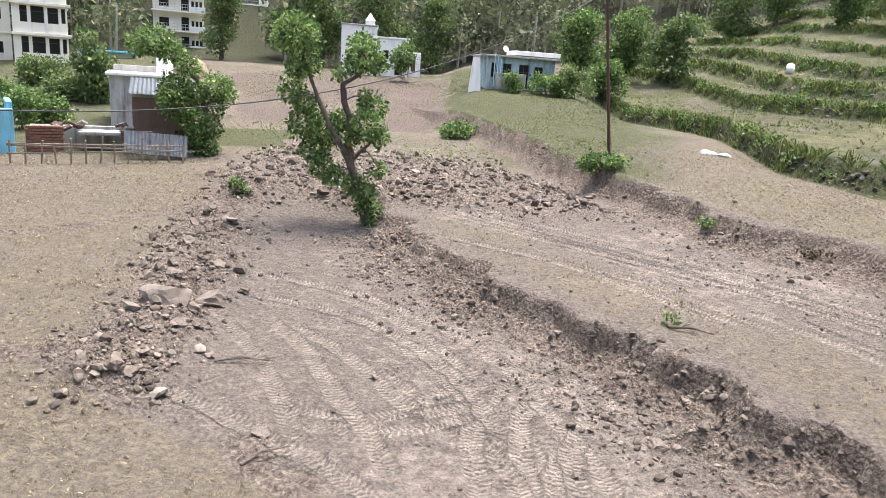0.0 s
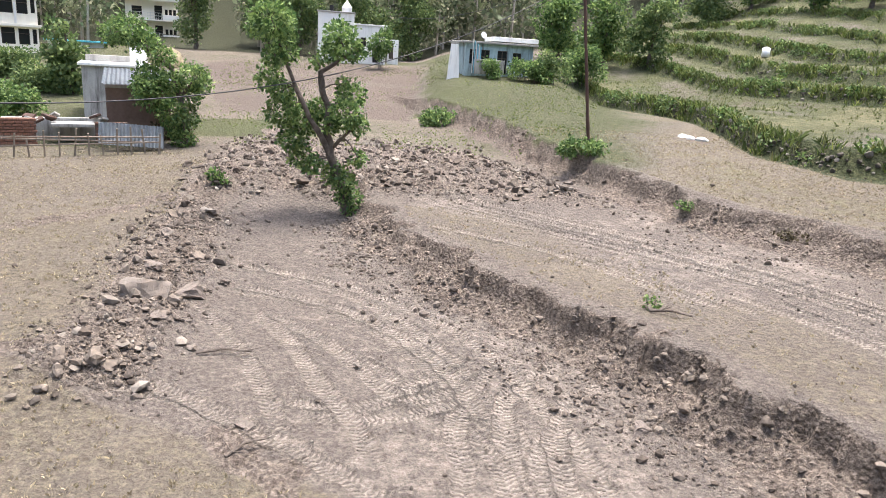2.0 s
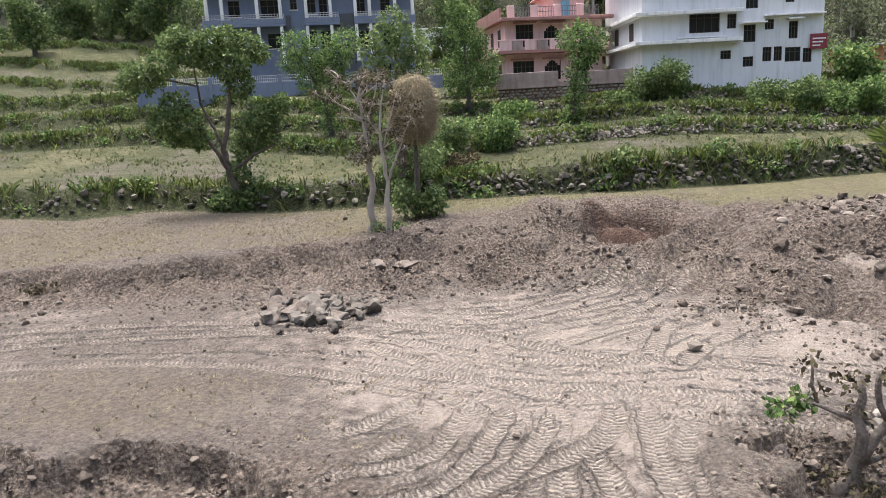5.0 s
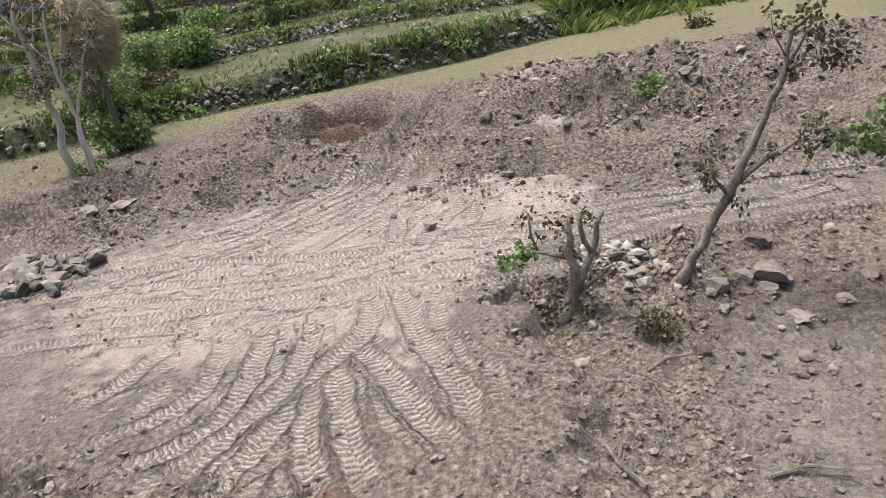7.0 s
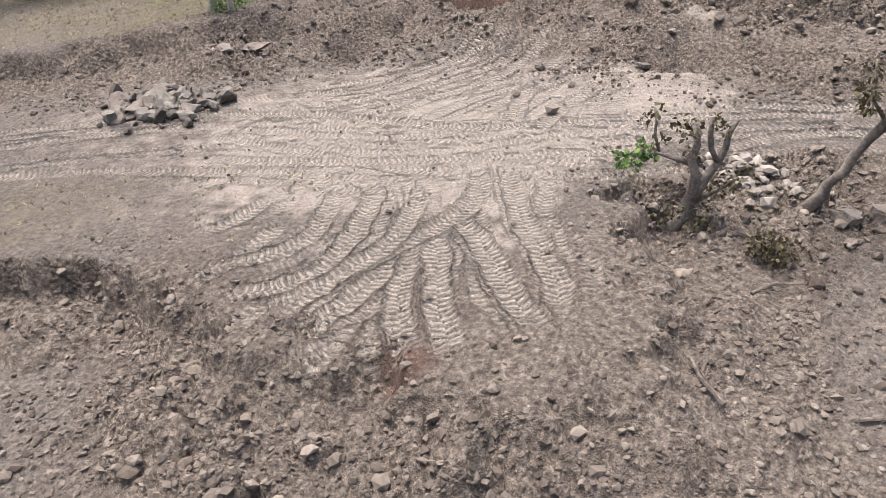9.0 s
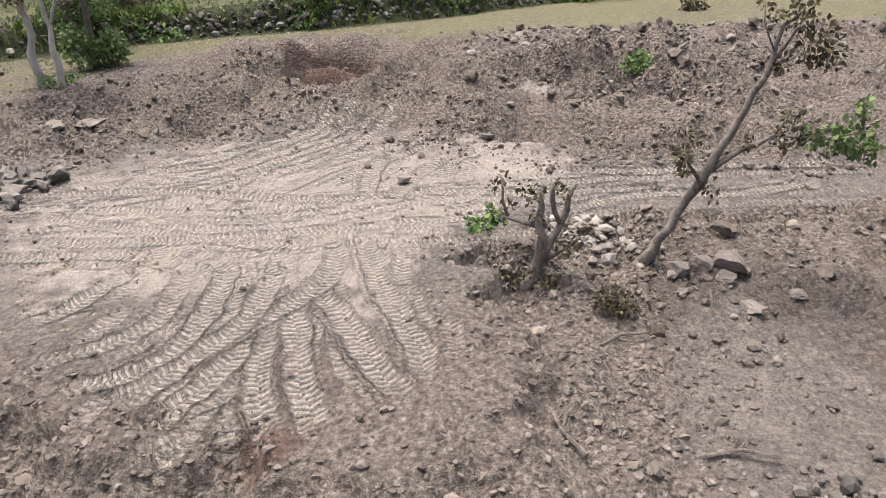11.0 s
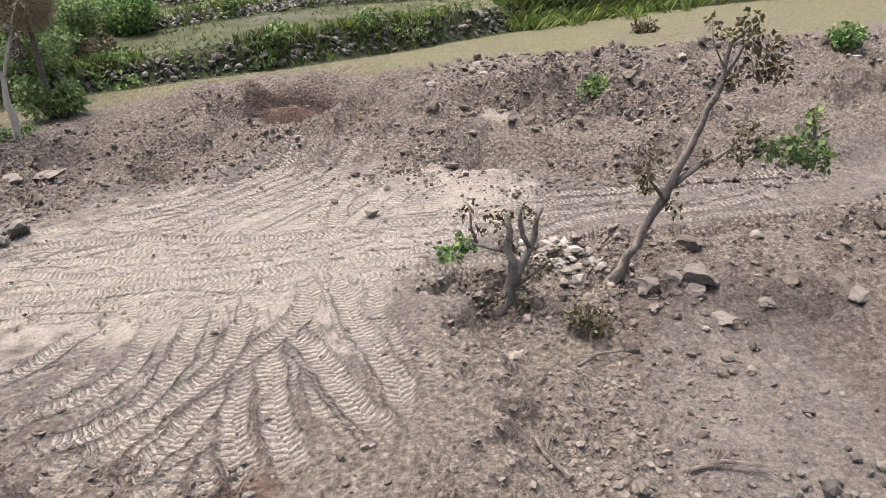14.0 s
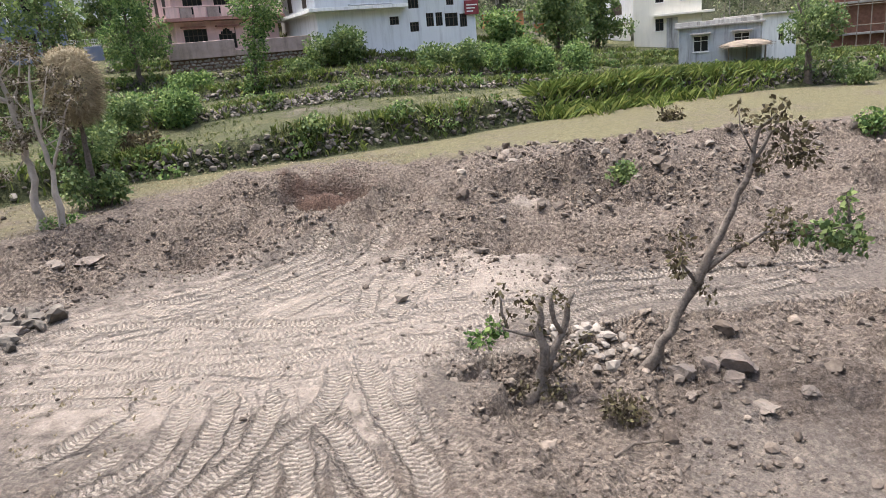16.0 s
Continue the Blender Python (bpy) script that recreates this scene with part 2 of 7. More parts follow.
# the cut edge of the bench, then the tipped mound, then the front of the track behind the cut trees
BENCH = [(-9.0, 42.0, 2.0), (-2.3, 25.2, 1.6), (-0.9, 20.2, 1.6), (0.8, 18.0, 1.6), (1.9, 16.1, 1.6), (2.9, 14.5, 1.6), (3.8, 13.7, 1.6),
         (4.5, 12.9, 1.6), (5.0, 11.6, 1.8), (5.4, 10.5, 1.8), (5.9, 9.5, 1.8), (6.5, 8.4, 1.6), (6.0, 7.0, 2.4), (5.2, 5.4, 3.4), (4.7, 3.5, 4.0),
         (4.9, 1.2, 3.2), (5.9, -0.6, 3.2), (7.6, -0.7, 2.8), (9.7, -0.4, 2.6), (11.1, 0.2, 2.4), (12.0, -0.8, 2.0), (12.7, -2.2, 1.2),
         (13.1, -4.0, 0.8), (13.7, -5.3, 0.8), (14.1, -6.8, 0.8), (15.0, -13.0, 1.0), (16.0, -24.0, 1.0)]
# the second cut bank, which widens to a dug slope
CUT = [(-1.0, 53.0, 1.0), (3.0, 44.0, 1.3), (5.6, 33.5, 1.4), (7.2, 28.8, 1.4), (9.0, 24.3, 1.4), (10.4, 21.5, 1.6), (12.3, 19.6, 1.6), (14.2, 17.6, 1.7),
       (15.6, 15.2, 2.0), (17.6, 12.6, 3.2), (20.5, 10.8, 5.5), (22.3, 8.4, 6.0), (22.8, 5.2, 5.5), (21.6, 2.6, 6.0), (20.8, -1.0, 7.5),
       (21.5, -5.0, 9.0), (24.0, -12.0, 11.0), (27.0, -24.0, 12.0)]
# low furrows of turned soil across the left field
FURROWS = [[(-15.5, 18.2, 1), (-13.1, 20.0, 1), (-11.3, 21.4, 1), (-9.2, 24.6, 1)], [(-12.0, 11.2, 1), (-8.4, 12.5, 1), (-7.0, 12.6, 1), (-6.2, 13.4, 1)], [(-3.0, 10.4, 1), (-1.9, 9.0, 1), (-1.0, 7.5, 1)]]
# compass angle in degrees, distance of the first field wall, spread of the terraces behind it, their rise
ANGLES = np.array([-180, -10, 6, 13, 18, 25, 31, 37, 40, 45, 51, 61, 71, 78, 85, 94, 108, 125, 180.0])
FIRST = np.array([90, 90, 78, 62, 54, 38, 34.5, 35, 34, 32, 31.4, 32, 32, 33, 34.8, 39.6, 47.5, 55, 60.0])
SPREAD = np.array([1, 1, 1, 1, 1, 1, 0.97, 0.9, 0.8, 0.72, 0.65, 0.6, 0.6, 0.6, 0.6, 0.7, 0.8, 0.8, 0.8])
RISE = np.array([0.9, 0.9, 0.9, 0.9, 0.95, 1, 1, 1, 0.9, 0.8, 0.72, 0.68, 0.7, 0.75, 0.6, 0.38, 0.22, 0.2, 0.2])
WOODS = np.array([92, 88, 92, 104, 108, 106, 104, 102, 102, 105, 125, 150, 165, 170, 170, 170, 170, 160, 150.0])
STEPS = [(0.0, 1.0, 0.0), (21.0, 0.9, 0.6), (30.0, 1.0, 0.4), (37.0, 0.9, 0.5), (45.0, 0.6, 0.8), (53.0, 0.7, 1.0), (61.0, 0.8, 1.3), (70.0, 0.8, 1.2)]


def first_wall(az):
    return np.interp(az, ANGLES, FIRST)


def land(x, y, fine=True):
    """Height of the ground, and how far the point lies from the edges that shape it."""
    x, y = np.asarray(x, float), np.asarray(y, float)
    r, az = np.hypot(x, y), np.degrees(np.arctan2(x, y))
    z = 0.035 * np.clip(y - 9, 0, 200) + 0.5 * smooth(23, 28, y) + 0.085 * np.clip(y - 50, 0, 28)
    z = z + 0.45 * smooth(9.3, 11.6, x) * smooth(0.5, -1.5, y) + 0.25 * smooth(-4.5, -8, y) * smooth(5, 9, x)
    # the untouched field beside the dug strip stands a little higher
    dug_edge = -6.6 - 0.16 * (y - 13)
    z = z + 0.22 * smooth(dug_edge + 1.2, dug_edge - 0.6, x) * smooth(11.0, 12.5, y - 0.25 * x) * smooth(30, 24, y)
    d1, w1 = beside(BENCH, x, y)
    wob = 0.5 * rough(x, y, 1.7, 3) + 0.5 * rough(x, y, 0.65, 4) + 0.3 * rough(x, y, 0.26, 7)
    bench = np.maximum(1.0 + 0.012 * (y - 8), z)
    k1 = scarp((d1 + wob * np.minimum(w1, 1.0)) / w1, w1)
    z = z + (bench - z) * k1
    d2, w2 = beside(CUT, x, y)
    field = np.maximum(2.0 + 0.012 * np.clip(x - 8, 0, 40) + 0.05 * np.clip(y - 23, 0, 22), z)
    k2 = scarp((d2 + (0.6 * rough(x, y, 2.1, 5) + 0.55 * rough(x, y, 0.75, 6) + 0.3 * rough(x, y, 0.3, 10)) * np.minimum(w2, 1.2)) / w2, w2)
    z = z + (field - z) * k2
    # the far field climbs to the shed
    z = z + 1.6 * smooth(45, 60, r) * smooth(-2.0, 2.0, az) * smooth(14, 9, az)
    # a scoop under the lip of the dug slope, and the spoil tongue beside it
    z = z - 0.95 * smooth(1.15, 0.8, np.hypot((x - 24.0) / 1.0, (y - 6.7) / 1.7) + 0.2 * rough(x, y, 0.8, 107))
    z = z + 0.55 * np.exp(-((x - 18.3) ** 2 / 3.5 + (y - 0.9) ** 2 / 3.0))
    # walled terraces
    u = (r - np.interp(az, ANGLES, FIRST)) / np.interp(az, ANGLES, SPREAD)
    up = np.interp(az, ANGLES, RISE)
    un = u + 0.7 * rough(x, y, 6.0, 8) + 0.3 * rough(x, y, 2.0, 9)
    tz = np.zeros_like(z)
    for at, tall, lift in STEPS:
        tz = tz + tall * smooth(at - 0.3, at + 0.9, un) + lift * smooth(at - 7, at, un)
    tz = np.where(u > -0.6, tz * np.where(u < 5, 1.0 + (up - 1) * smooth(0, 5, u), up), 0)
    tz = tz + 0.35 * smooth(60, 75, az) * smooth(112, 100, az) * smooth(0, 0.9, un)
    z = z + tz * smooth(4, 14, az)
    # wooded hillside
    w = r - np.interp(az, ANGLES, WOODS)
    hill = 0.5 * np.clip(w, 0, 400) * smooth(0, 40, w) + 5 * rough(x, y, 38.0, 11) * smooth(10, 60, w)
    z = z + hill
    if fine:
        soil = np.clip(np.maximum(4 * k1 * (1 - k1), 4 * k2 * (1 - k2) * (d2 < 6)), 0, 1)
        wx, wy = x + 0.12 * rough(x, y, 0.3, 25), y + 0.12 * rough(x, y, 0.3, 26)
        lump = 0.35 * rough(x, y, 0.9, 21) + 0.75 * (lumps(wx, wy, 0.5, 61) - 0.5) + 0.5 * (lumps(wx, wy, 0.24, 71) - 0.5) + 0.22 * (lumps(x, y, 0.13, 81) - 0.5)
        near = smooth(70, 25, r)
        # blade cuts, ledges and tipped heaps on the dug slope
        dug = smooth(13.5, 18, x) * smooth(33, 27, x) * smooth(12.5, 9.5, y) * smooth(-0.5, 1.5, d2 + w2 + 1.0) * smooth(6.5, 3.0, d2)
        bx, by = x + 0.8 * rough(x, y, 2.6, 91), y + 0.8 * rough(x, y, 2.6, 92)
        z = z + dug * (0.62 * rough(bx * 2.0, by * 0.7, 2.4, 93) + 0.55 * (lumps(bx, by, 1.5, 94) - 0.5) + 0.12 * rough(bx * 3, by, 1.4, 97) + 0.2 * (lumps(wx, wy, 0.6, 98) - 0.5))
        rough_pit = (1 - k1) * smooth(9.4, 11.0, x + 0.5 * rough(x, y, 1.5, 99)) * smooth(-0.5, -2.0, y) * smooth(17, 14, x)
        z = z + rough_pit * (0.42 * (lumps(bx, by, 0.9, 95) - 0.5) + 0.24 * (lumps(wx, wy, 0.42, 96) - 0.5))
        turned = np.zeros_like(z)
        for line in FURROWS:
            turned = np.maximum(turned, np.exp(-(beside(line, x + 0.3 * rough(x, y, 0.8, 27), y + 0.3 * rough(x, y, 0.8, 28))[0] / 0.38) ** 2))
        z = z + turned * (0.04 + 0.22 * lump) * (r < 32)
        rubble = np.exp(-((x + 6.2 + 0.14 * (y - 13)) ** 2 / 1.6)) * smooth(10.5, 12.5, y) * smooth(31, 27, y)
        rubble = np.maximum(rubble, smooth(24.5, 27, y + 0.1 * x) * smooth(41, 34, y) * smooth(-11, -8, x) * smooth(6.0, 4.0, x + (y - 30) * 0.4))
        rubble = np.maximum(rubble, smooth(14.5, 18, x) * smooth(31, 27, x) * smooth(4.0, 0.0, y) * k2)
        rubble = np.maximum(rubble, 0.7 * smooth(10.6, 11.6, x) * smooth(-0.8, -2.0, y) * (1 - k1))
        grade = k1 * (1 - k2) * smooth(0.2, 1.2, d1 - w1)
        # some stretches lie smooth, others are all clods
        patch = np.clip(0.6 + 0.85 * rough(x, y, 1.9, 106), 0.12, 1.3)
        z = z + near * lump * patch * (0.05 - 0.028 * grade + 0.62 * soil + 0.42 * rubble)
        z = z + 0.22 * rubble * smooth(5, 12, y)
        # edge of the turf stands up where it has been cut
        z = z + near * 0.10 * np.exp(-((d2 - w2) / 0.35) ** 2) * (d2 < 4)
    else:
        soil = rubble = turned = 0
    return z, dict(d1=d1, w1=w1, d2=d2, w2=w2, k1=k1, k2=k2, u=un, ur=u, r=r, az=az, woods=w, soil=soil, rubble=rubble, turned=turned)
# ---------------------------------------------------------------- ground: one sheet, finest near the yard
def curve_through(pts, step=0.12):
    """Even points on a smooth line through a few places, with the length run so far."""
    p = np.array([(2 * pts[0][0] - pts[1][0], 2 * pts[0][1] - pts[1][1]), *pts, (2 * pts[-1][0] - pts[-2][0], 2 * pts[-1][1] - pts[-2][1])])
    out = []
    for a, b, c, d in zip(p, p[1:], p[2:], p[3:]):
        n = max(2, int(np.hypot(*(c - b)) / 0.35))
        for t in np.linspace(0, 1, n, endpoint=False):
            out.append(0.5 * (2 * b + (c - a) * t + (2 * a - 5 * b + 4 * c - d) * t * t + (3 * b - a - 3 * c + d) * t ** 3))
    out.append(p[-2])
    out = np.array(out)
    return out, np.concatenate([[0], np.cumsum(np.hypot(*np.diff(out, axis=0).T))])


YARD = [  # wheel lines on the dug strip
    [(-4.7, 18.7), (-2.4, 17.8), (-0.2, 16.2), (1.4, 14.2), (2.1, 12.4), (2.9, 9.9), (3.2, 7.0)],
    [(-3.6, 15.5), (-2.1, 14.2), (-0.9, 12.6), (-0.5, 12.0), (0.4, 11.3), (1.3, 10.1), (1.8, 7.5)],
    [(3.2, 12.5), (2.5, 11.0), (2.4, 9.6), (2.6, 7.0)], [(1.7, 13.5), (0.8, 11.4), (0.8, 9.4), (0.9, 7.0)],
    [(-2.2, 11.1), (-0.8, 11.0), (0.4, 11.6), (1.5, 13.0)], [(-6.9, 11.9), (-4.8, 11.8), (-2.6, 10.5), (-1.3, 9.6), (0.5, 8.0)],
    [(-4.1, 15.8), (-2.8, 14.1), (-1.8, 12.2), (-0.9, 10.6), (-0.5, 9.5)], [(-0.6, 11.5), (1.2, 12.3)], [(-5.0, 17.2), (-2.6, 16.4), (-0.6, 14.8), (0.6, 13.0), (1.3, 11.0)],
]
BENCH_RUNS = [  # along the bench and on behind the cut trees
    [(-0.4, 24.6), (5.3, 20.4), (9.0, 16.8), (12.0, 12.2), (13.1, 8.9), (14.8, 6.6)], [(1.2, 25.7), (7.2, 21.1), (10.6, 16.4), (12.2, 12.5)],
    [(7.3, 16.7), (9.6, 12.4), (10.5, 8.3), (10.7, 6.1)], [(-0.4, 21.8), (3.5, 19.2), (6.5, 15.0)],
    [(0.5, 25.6), (6.1, 20.9), (9.8, 16.9), (12.6, 12.6), (14.0, 9.6), (15.9, 7.0)], [(3.0, 24.6), (8.4, 19.6), (11.4, 15.4), (13.2, 11.6)],
    [(11.1, 8.2), (11.3, 4.6), (13.3, 1.2), (14.4, -3.0), (15.0, -7.5)], [(12.7, 9.9), (12.8, 5.8), (14.2, 2.5), (15.6, -3.2), (16.2, -8.0)],
    [(11.9, 9.0), (12.0, 5.2), (13.7, 1.9), (14.9, -3.1)],
]
FAN = [  # turns on the tipped mound
    [(10.8, 4.2), (8.6, 3.7), (6.8, 3.8), (6.2, 4.6)], [(10.4, 3.9), (8.0, 3.3), (6.5, 3.0)], [(10.6, 3.5), (7.5, 2.9), (6.4, 2.4)], [(10.8, 3.6), (8.1, 2.3), (7.0, 1.5)],
    [(11.6, 2.8), (9.2, 2.0), (7.4, 1.2)], [(10.4, 4.9), (8.0, 4.7), (7.0, 5.3), (6.7, 6.3)], [(10.6, 6.5), (9.1, 6.6), (8.4, 7.8)], [(10.9, 6.2), (10.2, 4.9), (8.4, 4.5), (7.1, 4.7)],
    [(11.4, 7.0), (9.4, 5.6), (7.6, 5.9)],
]
SLOPE_RUNS = [
    [(13.5, 12.1), (15.9, 8.6), (19.6, 5.9)], [(15.2, 9.9), (17.1, 7.5), (20.8, 5.3)], [(13.5, 7.5), (16.5, 5.0), (18.1, 2.0)], [(14.1, 4.3), (16.2, 3.6), (19.1, 3.3)],
    [(12.6, 6.6), (15.3, 5.9), (19.8, 4.6)], [(13.2, 9.4), (15.6, 7.0), (18.9, 5.2)],
]
SPRAY = [  # single wheel lines that spill over the mound
    [(11.7, 3.3), (9.5, 2.3), (8.3, 1.7), (7.4, 1.3)], [(9.4, 3.4), (8.5, 2.6), (6.7, 1.5)], [(11.2, 4.5), (9.5, 3.8), (7.6, 3.3), (6.5, 3.2), (5.9, 2.8)], [(9.5, 3.7), (7.4, 3.0), (6.3, 2.4)],
    [(8.0, 4.6), (6.8, 4.4), (6.1, 4.7)], [(11.0, 4.8), (8.8, 4.2), (7.4, 4.4)], [(10.5, 6.3), (9.9, 4.9), (8.4, 4.6)], [(9.1, 6.2), (7.6, 6.3), (6.7, 6.7)], [(7.9, 5.0), (6.4, 5.3), (5.8, 5.3)],
    [(12.3, 10.3), (11.3, 4.8), (12.0, 3.2), (12.2, 1.1)], [(15.0, 9.6), (14.8, 7.8), (18.6, 5.2), (20.5, 3.5)], [(13.2, 4.0), (17.2, 2.8), (17.9, 1.9)], [(14.1, 3.7), (17.2, 3.7)], [(11.4, 2.7), (9.7, 1.9), (8.3, 1.4)],
]
LONE = [  # clear single prints that spread over the mound, the bench and the dug slope
    [(11.8, 3.1), (10.0, 2.4), (8.6, 1.7), (7.3, 1.2)], [(10.0, 3.7), (9.1, 2.9), (8.0, 2.2), (6.8, 1.4)], [(9.8, 3.8), (8.3, 3.3), (7.1, 2.8), (6.1, 2.3)],
    [(9.8, 4.0), (8.0, 3.7), (6.8, 3.3), (6.0, 2.8)], [(10.7, 4.5), (9.1, 4.1), (7.4, 4.0), (6.5, 4.3), (6.0, 4.7)], [(10.5, 5.1), (8.5, 4.8), (7.3, 5.0), (6.6, 6.0)],
    [(10.3, 5.8), (8.5, 5.5), (7.7, 6.0), (7.1, 6.8)], [(10.2, 6.7), (8.9, 7.0), (8.1, 7.4)], [(11.5, 3.5), (10.0, 3.3), (8.5, 4.0), (7.4, 4.5)], [(10.5, 4.3), (8.8, 4.1), (7.8, 4.4), (6.8, 4.9), (6.3, 5.4)],
]
LONE_UP = [
    [(11.0, 9.3), (11.2, 7.3), (11.7, 5.0), (12.3, 3.0), (12.8, 1.3), (13.2, 0.4)], [(15.3, 9.6), (15.7, 7.8), (17.4, 6.8), (20.1, 5.5)], [(15.1, 6.1), (17.1, 4.8), (20.0, 3.9)], [(14.3, 4.6), (16.4, 3.5), (17.9, 1.9)],
    [(13.8, 3.5), (15.7, 3.7), (16.9, 3.6)], [(14.7, 1.9), (16.0, 2.0), (16.6, 1.8)], [(11.5, 2.2), (10.3, 2.1), (9.6, 2.0)], [(15.8, -0.8), (15.9, -2.7), (16.2, -4.7), (16.6, -7.2)],
    [(13.1, -0.3), (14.4, -2.5), (14.5, -4.3), (15.6, -6.4)], [(13.5, 10.8), (13.9, 8.0), (13.6, 4.7), (14.3, 1.6), (14.1, -0.4)], [(10.1, 5.6), (10.5, 5.4), (9.9, 4.8), (8.8, 4.5), (7.9, 4.7)],
    [(14.9, 7.1), (16.8, 5.9), (19.1, 4.6)], [(13.4, 3.0), (15.5, 2.5), (16.8, 1.7)],
]
HALF_TYRE = 0.2


def wheel_marks(x, y):
    """Lengthwise and crosswise place in the last print over each spot, its clearness, and how much dust the wheels have pressed there."""
    u, v, m, cover = (np.zeros(len(x)) for _ in range(4))
    rnd = random.Random(12)
    runs = []
    wx, wy = x + 0.05 * rough(x, y, 0.35, 101) + 0.025 * rough(x, y, 0.12, 102), y + 0.05 * rough(x, y, 0.35, 103) + 0.025 * rough(x, y, 0.12, 104)
    for group, copies, off in ((YARD, 1, 0.6), (BENCH_RUNS, 2, 0.9), (SLOPE_RUNS, 2, 0.8), (LONE, 1, 0.35), (LONE_UP, 1, 0.4)):
        for _ in range(copies):
            for pts in group:
                a, b = rnd.gauss(0, off), rnd.gauss(0, off)
                runs.append((rnd.uniform(0.25, 0.6), [(x_ + a + rnd.gauss(0, off * 0.3), y_ + b + rnd.gauss(0, off * 0.3)) for x_, y_ in pts]))
    for power, group in ((0.5, YARD), (0.5, BENCH_RUNS), (0.7, SLOPE_RUNS), (0.6, FAN), (0.7, SPRAY), (0.85, LONE_UP), (1.0, LONE)):
        runs += [(power * rnd.uniform(0.8, 1.1), pts) for pts in group]
    for k, (power, pts) in enumerate(runs):
        line, run = curve_through(pts)
        lo, hi = line.min(0) - 0.6, line.max(0) + 0.6
        near = np.flatnonzero((x > lo[0]) & (x < hi[0]) & (y > lo[1]) & (y < hi[1]))
        best, bu, bv = np.full(len(near), 9.0), np.zeros(len(near)), np.zeros(len(near))
        px, py = wx[near], wy[near]
        for (a, b), (c, d), s in zip(line, line[1:], run):
            dx, dy = c - a, d - b
            ln = math.hypot(dx, dy)
            t = np.clip(((px - a) * dx + (py - b) * dy) / ln ** 2, 0, 1)
            e = np.hypot(px - a - t * dx, py - b - t * dy)
            q = e < best
            best[q], bu[q] = e[q], (s + t * ln)[q]
            bv[q] = np.where(dx * (py - b) - dy * (px - a) > 0, 1, -1)[q] * e[q]
        ring = (best >= HALF_TYRE * 0.9) & (best < HALF_TYRE * 1.6)
        m[near[ring]] *= 0.35 + 0.65 * smooth(HALF_TYRE * 1.1, HALF_TYRE * 1.6, best[ring])
        cover[near[ring]] *= 1 - 0.75 * min(power, 1.0) * (1 - smooth(HALF_TYRE * 1.1, HALF_TYRE * 1.6, best[ring]))
        q = best < HALF_TYRE * 1.9
        i = near[q]
        s = smooth(HALF_TYRE * 1.25, HALF_TYRE * 0.75, best[q]) * smooth(-0.1, 0.8, bu[q]) * smooth(run[-1] + 0.1, run[-1] - 0.8, bu[q]) * min(power, 1.0)
        cover[i] = np.maximum(cover[i], s)
        win = s >= m[i] * 0.6
        i, s = i[win], s[win]
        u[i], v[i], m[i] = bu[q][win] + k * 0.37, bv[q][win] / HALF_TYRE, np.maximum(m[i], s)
    return u, v, m, np.clip(cover, 0, 1)


